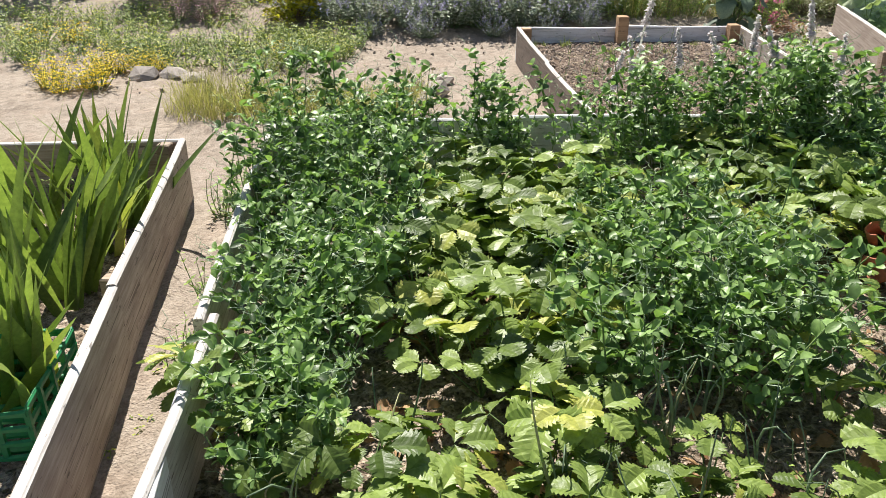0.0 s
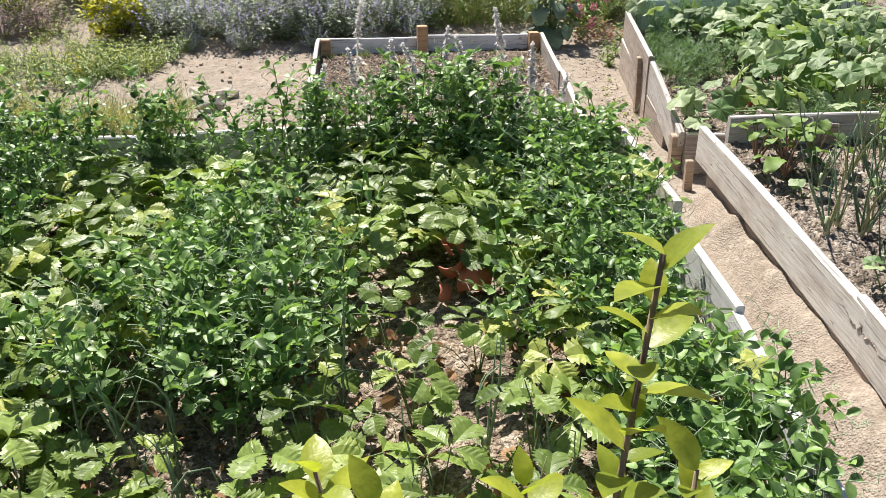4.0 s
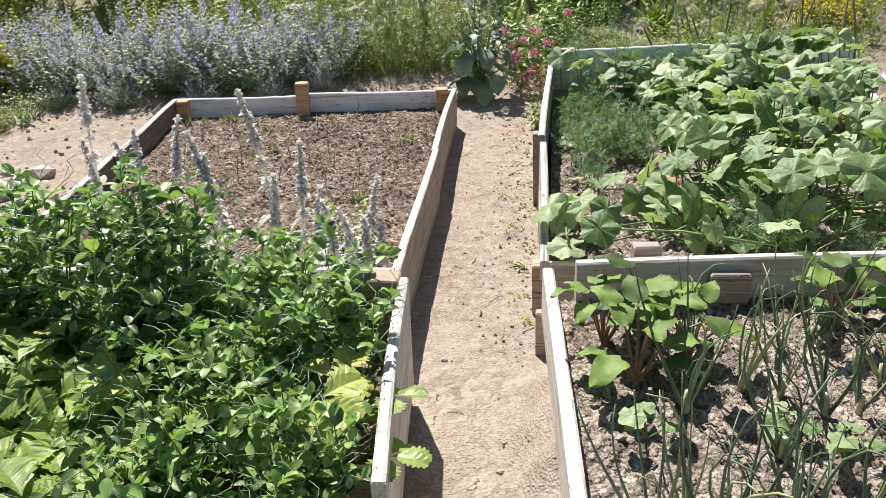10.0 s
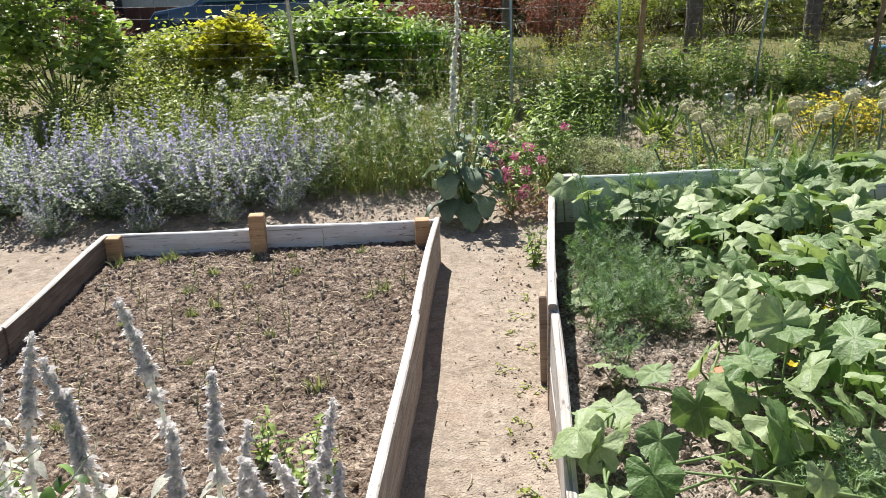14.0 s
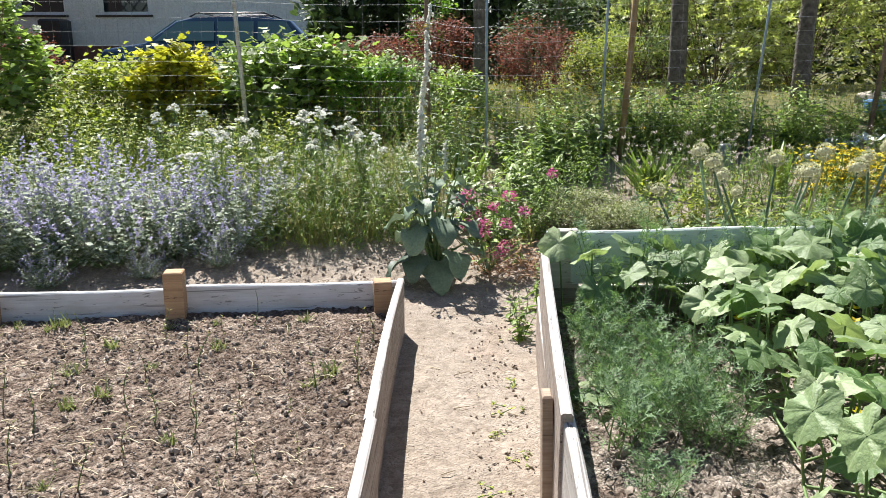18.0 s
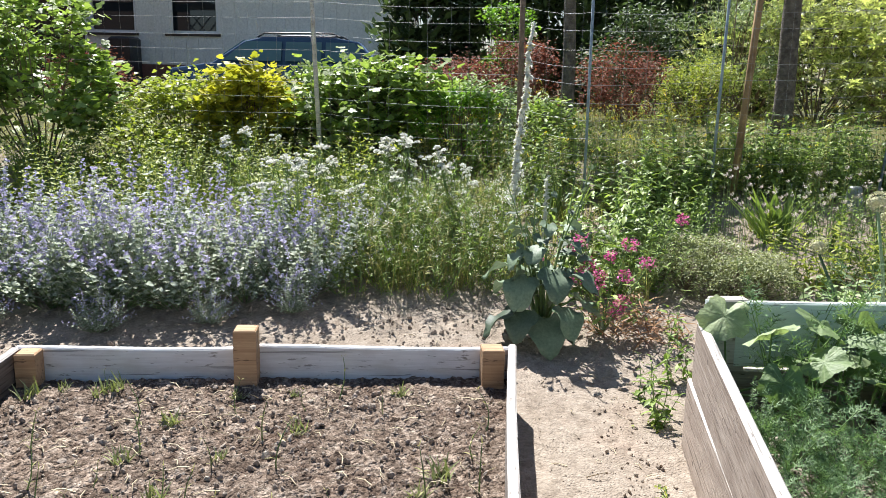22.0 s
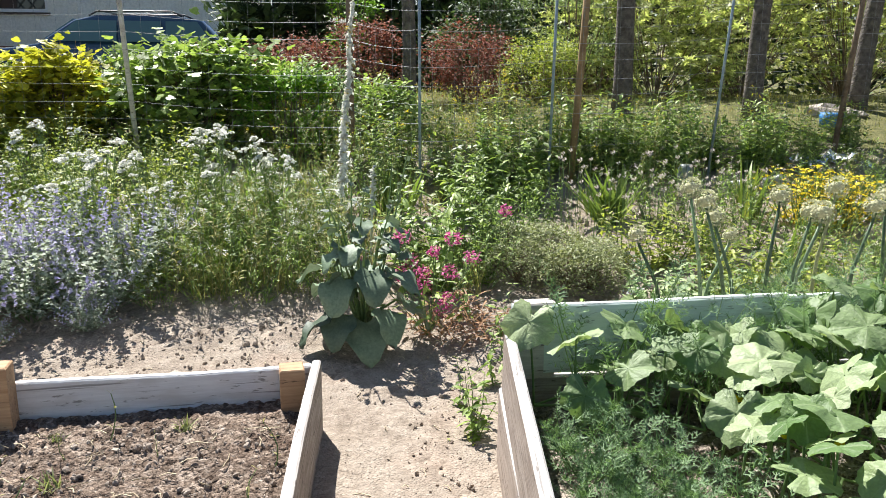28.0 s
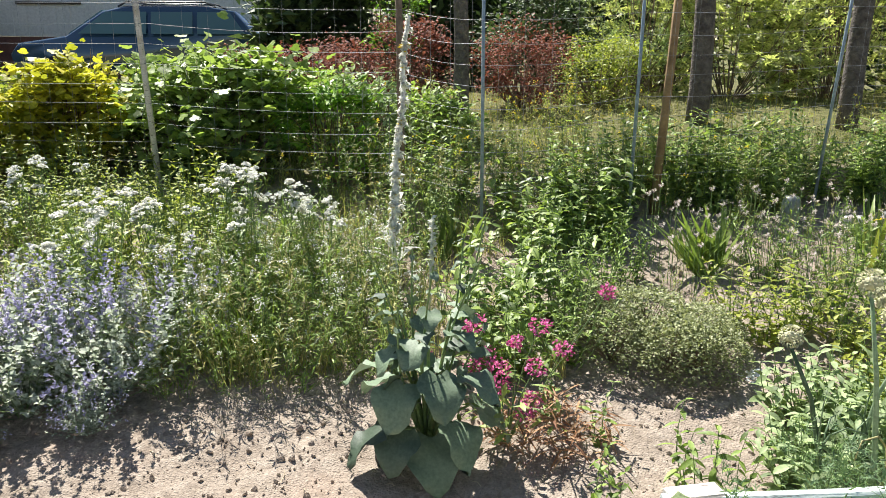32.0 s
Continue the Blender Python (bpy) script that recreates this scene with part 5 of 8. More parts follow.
def umbel_plant(seed, height, stems, label, flower_mat=None, size=0.05, name="yarrow_plant", category="yarrow"):
    """Wiry stems with narrow leaves and flat white flower heads."""
    r = random.Random(seed)
    p = thing(name, 0, 0, 0, label, category, category + " plants")
    st, lv = Build(), Build()
    leaf = diamond(0.06, 0.010, 0.2, 0.25)
    floret = (np.array([(0.0085 * math.cos(k * 1.0472), 0.0085 * math.sin(k * 1.0472), 0.003 * (k % 2)) for k in range(6)]), [(0, 1, 2, 3, 4, 5)])
    for _ in range(stems):
        a = r.uniform(0, 6.28)
        o = r.uniform(0.02, 0.22)
        h = height * r.uniform(0.7, 1.1)
        pts = arc(r, (math.cos(a) * o * 0.3, math.sin(a) * o * 0.3, -0.02), (math.cos(a) * o, math.sin(a) * o, h), 0.03, 4)
        st.add(tube(pts, 0.0026, 0.0014, 3, False))
        for k in range(int(h / 0.022)):
            u = r.uniform(0.1, 0.95) * 4
            i = min(int(u), 3)
            q = pts[i].lerp(pts[i + 1], u - i)
            lv.add(leaf, aim(q.x, q.y, q.z, r.uniform(0, 360), r.uniform(5, 65), r.uniform(-30, 30), r.uniform(0.6, 1.2)))
        head = Build()
        tilt = aim(*pts[-1], r.uniform(0, 360), r.uniform(-25, 25))
        for k in range(r.choice((2, 3, 4, 5, 6))):
            b, q = k * 2.4 + r.uniform(-0.4, 0.4), 0.0 if k == 0 else size * r.uniform(0.35, 0.95)
            cx, cy, cz = q * math.cos(b), q * math.sin(b), -0.3 * q + r.uniform(-0.025, 0.012)
            rad = r.uniform(0.012, 0.021)
            for j in range(15):
                q, b = rad * r.random() ** 0.5, r.uniform(0, 6.28)
                head.add(floret, tilt @ aim(cx + q * math.cos(b), cy + q * math.sin(b), cz - 22 * q * q + r.uniform(-0.003, 0.004), r.uniform(0, 360), r.uniform(-45, 45), r.uniform(-45, 45), r.uniform(0.8, 1.3)))
            st.add(tube([pts[-2], tuple(tilt @ Vector((cx, cy, cz - 0.012)))], 0.0014, 0.001, 3, False))
        tagged(part("flower_head", head, flower_mat or M_WHITEFL, p), kind="stuff")
    tagged(part("stem", st, M_STEM, p), kind="stuff")
    tagged(part("leaves", lv, M_WEED, p), kind="stuff")
    return p


def tuft(seed, n, height, mat, label, name="grass_tuft", category="grass", spread=0.06, width=0.006):
    r = random.Random(seed)
    b = Build()
    for _ in range(n):
        a, o = r.uniform(0, 6.28), spread * r.random() ** 0.5
        b.add(blade(height * r.uniform(0.5, 1.1), width, 3, 0.2, r.uniform(0.05, 0.5), 0.5, 0.9), aim(math.cos(a) * o, math.sin(a) * o, -0.01, r.uniform(0, 360), r.uniform(50, 88), r.uniform(-60, 60)))
    return solo(name, b, mat, label, category, category + " tufts")


def shrub(seed, x, y, z, rx, ry, h, count, leaf, mat, label, name="shrub", category="shrub", wood=M_TWIG, shape=None, lumps=6, up=15, bare=0.15, shoots=2):
    """A bush: stems from the ground, and leaves in uneven clumps round their ends."""
    r = random.Random(seed)
    p = thing(name, x, y, z, label, category)
    st, lv = Build(), Build()
    sh = shape or diamond(leaf[0] * 1.15, leaf[1] * 1.2)
    count = int(count * (1.0 if shape else 2.3))
    ends = []
    for k in range(lumps * 4):
        a = r.uniform(0, 6.28)
        e = math.sqrt(r.random())
        zz = h * (bare + (1 - bare) * r.random() ** 0.75)
        room = math.sqrt(max(0.08, 1 - ((zz / h - 0.5) / 0.62) ** 2))
        ends.append(Vector((rx * e * room * math.cos(a), ry * e * room * math.sin(a), zz)))
    for e in ends[: lumps * 3]:
        st.add(tube(arc(r, (e.x * 0.15, e.y * 0.15, -0.03), e, 0.05, 3), 0.009, 0.003, 4, False))
    for _ in range(lumps * shoots):
        a, e = r.uniform(0, 6.28), r.uniform(0.2, 0.9)
        foot = Vector((rx * e * 0.6 * math.cos(a), ry * e * 0.6 * math.sin(a), h * 0.55))
        tip = Vector((rx * e * 1.05 * math.cos(a), ry * e * 1.05 * math.sin(a), h * (1.22 - 0.42 * e) * r.uniform(0.9, 1.08)))
        st.add(tube([foot, tip], 0.004, 0.0015, 3, False))
        for j in range(7 if not shape else 3):
            q = foot.lerp(tip, 0.35 + 0.65 * j / 6)
            lv.add(sh, aim(*q, r.uniform(0, 360), r.uniform(up - 30, up + 40), r.uniform(-30, 30), r.uniform(0.7, 1.25)))
    for k in range(count):
        e = ends[r.randrange(len(ends))]
        d = Vector((r.gauss(0, 1), r.gauss(0, 1), r.gauss(0, 0.8))) * (0.22 * min(rx, h) * 0.8)
        q = e + d
        if q.z < 0.02:
            q.z = 0.02 + r.random() * 0.1
        yaw = math.degrees(math.atan2(-q.x, q.y)) + r.uniform(-70, 70)
        lv.add(sh, aim(q.x, q.y, q.z, yaw, r.uniform(up - 45, up + 40), r.uniform(-40, 40), r.uniform(0.6, 1.25)))
    tagged(part("branch", st, wood, p), kind="stuff")
    tagged(part("foliage", lv, mat, p), kind="stuff")
    return p


def mound(seed, rx, ry, h, count, leaf, mat, label, name, category):
    """A low cushion plant: tiny leaves all over a dome, woody inside."""
    r = random.Random(seed)
    p = thing(name, 0, 0, 0, label, category, category + " plants")
    st, lv = Build(), Build()
    sh = diamond(*leaf)
    for _ in range(count):
        a, e = r.uniform(0, 6.28), math.sqrt(r.random())
        bump = 1 + 0.16 * noise.noise((math.cos(a) * e * 4, math.sin(a) * e * 4, seed))
        z = h * bump * math.sqrt(max(0.02, 1 - e * e)) * r.uniform(0.78, 1.05)
        lv.add(sh, aim(rx * e * bump * math.cos(a), ry * e * bump * math.sin(a), z, r.uniform(0, 360), r.uniform(-10, 60), r.uniform(-40, 40), r.uniform(0.7, 1.3)))
    for _ in range(40):
        a, e = r.uniform(0, 6.28), r.random()
        st.add(tube([(0, 0, 0), (rx * e * math.cos(a), ry * e * math.sin(a), h * 0.8 * math.sqrt(1 - e * e) + 0.01)], 0.003, 0.001, 3, False))
    tagged(part("stem", st, M_TWIG, p), kind="stuff")
    tagged(part("leaves", lv, mat, p), kind="stuff")
    return p


def wild_plant(seed, height, stems, label, mat, fleck, name, category, spread=0.2):
    """A tangle of thin stems with narrow leaves, some dry, and a few pale flecks of bloom."""
    r = random.Random(seed)
    p = thing(name, 0, 0, 0, label, category, category + " plants")
    st, lv, fk, ds = Build(), Build(), Build(), Build()
    leaf, dot = diamond(0.046, 0.0085, 0.2, 0.25), diamond(0.011, 0.010, 0.4)
    for k in range(stems):
        a, o = r.uniform(0, 6.28), spread * r.random() ** 0.5
        h = height * r.uniform(0.45, 1.1)
        pts = arc(r, (math.cos(a) * o * 0.6, math.sin(a) * o * 0.6, -0.02), (math.cos(a) * o * 1.3 + r.uniform(-0.06, 0.06), math.sin(a) * o * 1.3 + r.uniform(-0.06, 0.06), h), 0.06, 4)
        dry = r.random() < 0.3
        (ds if dry else st).add(tube(pts, 0.0018, 0.0009, 3, False))
        for j in range(int(h / 0.016)):
            u = r.uniform(0.05, 1.0) * 4
            i = min(int(u), 3)
            q = pts[i].lerp(pts[i + 1], u - i)
            (ds if dry else lv).add(leaf, aim(q.x, q.y, q.z, r.uniform(0, 360), r.uniform(0, 70), r.uniform(-40, 40), r.uniform(0.4, 1.2)))
        if r.random() < 0.35:
            q = pts[-1]
            for _ in range(9):
                fk.add(dot, aim(q.x + r.gauss(0, 0.008), q.y + r.gauss(0, 0.008), q.z + r.gauss(0, 0.008), r.uniform(0, 360), r.uniform(-20, 70)))
    tagged(part("stem", st, M_STEM, p), kind="stuff")
    tagged(part("leaves", lv, mat, p), kind="stuff")
    if ds.v:
        tagged(part("dry_stalk", ds, M_DRYGRASS, p), kind="stuff")
    if fk.v:
        tagged(part("bloom", fk, fleck, p), kind="stuff")
    return p


# ---- plants: strawberry and pea bed ----
def fill_bed_a():
    peas = [pea_plant(100 + k, 0.36, "bushy green pea plant with pods and curled tendrils") for k in range(5)]
    low = zone(20, -0.25, 0.14, 0.85, 2.1, 0.14, 1) + zone(22, 0.86, 1.42, 1.25, 2.15, 0.14, 2) + zone(24, 2.08, 2.46, 1.55, 2.75, 0.14, 3) + zone(11, 2.3, 2.56, 0.75, 1.35, 0.12, 4) + [(2.05, 2.95), (2.2, 2.88), (2.3, 2.98), (2.15, 3.04), (2.4, 2.86), (2.02, 2.82), (2.25, 2.75), (2.42, 3.0), (2.08, 3.08)]
    low = [(max(x, -0.37 + (3.07 - y) * 0.178), y) for x, y in low]
    scatter(peas, low, soil_a, 5, 0.8, 1.1)
    tall = [pea_plant(120 + k, 0.52, "tall pea plant with pale tendrils and flowers") for k in range(4)]
    back = zone(17, -0.42, 0.22, 2.15, 2.95, 0.18, 61) + zone(7, 0.3, 1.55, 2.85, 3.02, 0.2, 6) + zone(4, 1.6, 2.0, 2.85, 3.05, 0.16, 7) + [(1.05, 3.08), (1.25, 3.1), (1.8, 3.12), (1.42, 3.05), (1.9, 3.06), (1.72, 3.08), (0.5, 3.02), (-0.1, 2.95)]
    scatter(tall, back, soil_a, 8, 0.8, 1.2)
    bare = [(0.35, 1.15, 0.17), (0.25, 0.92, 0.12), (1.78, 1.5, 0.14), (1.95, 1.75, 0.13), (1.7, 1.15, 0.12), (2.1, 1.3, 0.12), (0.62, 1.78, 0.1), (1.86, 1.95, 0.14)]
    open_soil = lambda spots: [(x, y) for x, y in spots if all((x - a) ** 2 + (y - b) ** 2 > c * c for a, b, c in bare)]
    green = [strawberry_plant(140 + k, 11, "leafy strawberry plant with toothed three-part leaves") for k in range(5)]
    spots = zone(17, 0.25, 0.85, 1.35, 2.45, 0.17, 9) + zone(8, 0.35, 1.0, 2.35, 2.8, 0.19, 10) + zone(17, 1.42, 2.02, 2.0, 2.95, 0.17, 11) + zone(4, 0.35, 1.1, 0.55, 0.85, 0.24, 112) + [(2.25, 1.5), (2.42, 1.46)] + zone(4, 0.5, 1.0, 0.95, 1.4, 0.2, 12) + [(-0.17, 1.12), (0.05, 1.0), (0.3, 0.8), (2.42, 2.55)]
    scatter(green, open_soil(spots), soil_a, 13, 0.85, 1.15)
    dry = [strawberry_plant(160 + k, 6, "sparse strawberry plant with withered red-brown leaves", 0.13, 7) for k in range(4)]
    spots = zone(12, 1.3, 2.15, 0.75, 1.95, 0.24, 14) + zone(6, 0.55, 1.5, 0.55, 1.0, 0.25, 15) + [(0.5, 1.95), (0.35, 1.6), (0.62, 1.72)]
    scatter(dry, open_soil(spots), soil_a, 16, 0.75, 1.05)
    on = [onion_plant(170 + k, 5, "blue-green onion with upright hollow leaves") for k in range(3)]
    spots = [(0.95, 1.08), (1.03, 1.16), (1.12, 1.2), (1.55, 1.28), (1.82, 0.98), (0.33, 0.93), (2.12, 1.04), (1.95, 1.21), (0.75, 0.82), (1.3, 0.85), (1.22, 1.0), (2.02, 0.8), (0.12, 0.72), (1.65, 0.72), (2.25, 0.72), (1.45, 0.66), (0.98, 0.7)]
    scatter(on, spots, soil_a, 17, 0.85, 1.15, 8)
    straw = Build()
    r = random.Random(18)
    for x, y in zone(420, -0.05, 2.6, 0.35, 3.0, 0.01, 19):
        ln = r.uniform(0.03, 0.13)
        straw.add(tube([(0, 0, 0), (0.004, ln / 2, 0.004), (0, ln, 0)], 0.0016, 0.001, 3, False), aim(x, y, soil_a(x, y) + 0.025, r.uniform(0, 360), r.uniform(-8, 14)))
    for x, y in zone(170, 2.46, 2.66, 0.6, 2.0, 0.012, 119):
        ln = r.uniform(0.08, 0.2)
        straw.add(tube([(0, 0, 0), (0.008, ln / 2, 0.012), (0, ln, 0)], 0.0022, 0.0014, 3, False), aim(x, y, soil_a(x, y) + 0.03, r.uniform(-50, 50), r.uniform(-8, 25)))
    solo("straw_mulch", straw, M_STRAW, "dry straw strewn between the strawberry plants", "straw", kind="stuff")
    dead = Build()
    for x, y in zone(260, 0.0, 2.5, 0.5, 2.8, 0.02, 20):
        dead.add(toothed(0.055, 0.045, r.randrange(9)), aim(x, y, soil_a(x, y) + r.uniform(0.02, 0.05), r.uniform(0, 360), r.uniform(-30, 30), r.uniform(-60, 60), r.uniform(0.6, 1.1)))
    solo("fallen_leaves", dead, M_DEADLEAF, "withered brown leaves on the soil", "dead leaves", kind="stuff")
    # small weeds between
    wd = [herb_plant(180 + k, 0.14, 9, "small green weed among the strawberries", M_WEED, "weed", "weed", (0.03, 0.016), 0.02, 0.1)[0] for k in range(3)]
    scatter(wd, zone(14, 0.4, 2.5, 0.4, 1.35, 0.2, 21), soil_a, 22, 0.7, 1.2)
    # broken clay pot
    pot = thing("clay_pot", 1.87, 2.03, soil_a(1.87, 2.03) + 0.02, "broken orange clay pot lying among strawberry leaves", "clay pot")

    def shard(rad, high, sweep, seed):
        """A curved piece of pot wall with a ragged edge and a thick rim."""
        q = random.Random(seed)
        n, v, f = 10, [], []
        for k in range(n + 1):
            a = sweep * (k / n - 0.5)
            top = high * (1 + 0.18 * math.sin(3.1 * k / n + seed) + q.uniform(-0.05, 0.05))
            for rr, zz in ((rad * 0.8, 0), (rad, top), (rad * 1.09, top), (rad * 1.09, top * 0.8), (rad * 0.9, 0)):
                v.append((rr * math.sin(a), rr * math.cos(a), zz))
        for k in range(n):
            f += [(k * 5 + m, k * 5 + (m + 1) % 5, k * 5 + 5 + (m + 1) % 5, k * 5 + 5 + m) for m in range(5)]
        f += [(0, 1, 2, 3, 4), tuple(reversed(range(n * 5, n * 5 + 5)))]
        return np.array(v), f

    for rad, high, sweep, m in ((0.06, 0.1, 4.6, pose(0.03, -0.03, 0.0, 35, 20, 150)), (0.045, 0.08, 2.8, pose(-0.05, 0.02, 0.07, -30, 15, 200)), (0.05, 0.07, 2.2, pose(0.06, 0.05, 0.03, 60, -10, 30)), (0.035, 0.06, 5.6, pose(-0.03, 0.03, 0.14, 15, -20, 0)), (0.04, 0.05, 2.0, pose(-0.05, -0.06, 0.0, 70, 30, 260))):
        part("shard", one(shard(rad, high, sweep, int(rad * 1000))), M_TERRA, pot, "", m)
    # label stake
    k = thing("plant_label", 1.13, 0.70, soil_a(1.1, 0.7), "grey metal plant label stuck in the soil", "plant label")
    part("plate", one(box(0.05, 0.008, 0.09, 0.003)), M_WIRE, k, "", pose(0, 0, 0.04, -20, 0, 0), False)


fill_bed_a()


# ---- sapling in front of the strawberry bed ----
def build_sapling():
    M_SAP = leaf_mat("sapling_leaf", (0.20, 0.26, 0.03), (0.42, 0.46, 0.06), 0.5, 0.4)
    p = thing("sapling", 2.03, -0.02, 0.0, "young sapling with glossy yellow-green leaves", "sapling")
    r = random.Random(31)
    st, lv = Build(), Build()
    leaf = blade(0.054, 0.029, 5, 0.25, 0.2, 0.8, 0.15)
    for tx, ty, h in ((0.03, 0.05, 1.24), (-0.16, -0.02, 1.08), (-0.22, 0.06, 1.04), (0.09, 0.1, 1.02), (-0.05, 0.12, 0.98)):
        pts = arc(r, (0, 0, 0), (tx, ty, h), 0.03, 6)
        st.add(tube(pts, 0.006, 0.002, 6))
        yaw = r.uniform(0, 360)
        for k in range(44):
            u = (0.6 + 0.4 * k / 43) * 6
            i = min(int(u), 5)
            q = pts[i].lerp(pts[i + 1], u - i)
            yaw += 137
            lv.add(leaf, aim(*q, yaw, r.uniform(15, 60), r.uniform(-20, 20), r.uniform(0.6, 1.1)))
    part("trunk", st, M_TWIG, p)
    tagged(part("leaves", lv, M_SAP, p), kind="stuff")


build_sapling()


# ---- iris bed ----
def fill_bed_i():
    ir = [iris_plant(200 + k, 8, "iris plant with a fan of tall sword-shaped leaves", 1.22) for k in range(4)]
    spots = [(-1.1, 2.62), (-1.2, 2.7), (-1.16, 2.5), (-1.06, 2.45), (-1.26, 2.6), (-1.02, 2.2), (-0.96, 1.72), (-0.9, 1.45), (-1.12, 1.6), (-1.45, 1.35), (-1.7, 2.2), (-1.2, 1.1), (-1.75, 1.7), (-0.95, 0.5), (-1.5, 0.9), (-1.95, 2.4), (-1.45, 2.45), (-1.3, 1.85), (-0.85, 1.2), (-0.95, 1.35), (-1.0, 1.05), (-0.9, 0.9), (-1.1, 1.95), (-1.0, 1.85), (-1.15, 2.15), (-0.8, 1.32)]
    scatter(ir, spots, lambda x, y: 0.04, 32, 0.75, 1.15, 5)
    c = thing("plastic_crate", -0.80, 1.12, 0.06, "green plastic vegetable crate lying in the iris bed", "crate", rz=14)
    for zz in (0.0, 0.045, 0.09, 0.135):
        for a, b in (((-0.15, -0.2), (0.15, -0.2)), ((0.15, -0.2), (0.15, 0.2)), ((0.15, 0.2), (-0.15, 0.2)), ((-0.15, 0.2), (-0.15, -0.2))):
            d = math.hypot(b[0] - a[0], b[1] - a[1])
            part("rail", one(plank_shape(d, 0.018, 0.01, 1)), M_CRATE, c, "", pose(a[0], a[1], zz, 0, 0, math.degrees(math.atan2(b[1] - a[1], b[0] - a[0]))), False)
    for x in (-0.15, -0.075, 0, 0.075, 0.15):
        for y in (-0.2, 0.2):
            part("upright", one(box(0.014, 0.014, 0.155, 0.002)), M_CRATE, c, "", pose(x, y, 0), False)
    for y in (-0.1, 0, 0.1):
        for x in (-0.15, 0.15):
            part("upright", one(box(0.014, 0.014, 0.155, 0.002)), M_CRATE, c, "", pose(x, y, 0), False)
    for k in range(6):
        part("base_slat", one(box(0.3, 0.02, 0.008, 0)), M_CRATE, c, "", pose(0, -0.17 + k * 0.068, 0.0), False)
    wd = [herb_plant(210 + k, 0.2, 10, "weed with small leaves beside the iris bed", M_WEED, "weed", "weed", (0.035, 0.016), 0.025, 0.1)[0] for k in range(3)]
    scatter(wd, [(-0.72, 2.95), (-0.62, 2.75), (-0.55, 2.6), (-0.75, 2.7), (-1.5, 2.75), (-0.5, 1.9), (-0.42, 1.55), (-0.38, 1.4)], ground_z, 33, 0.5, 1.1)


fill_bed_i()


# ---- onion bed ----
def soil_d(x, y):
    w = min(max((y - 0.12) / 3.2, 0), 1)
    return 0.205 * (1 - w) + 0.33 * w


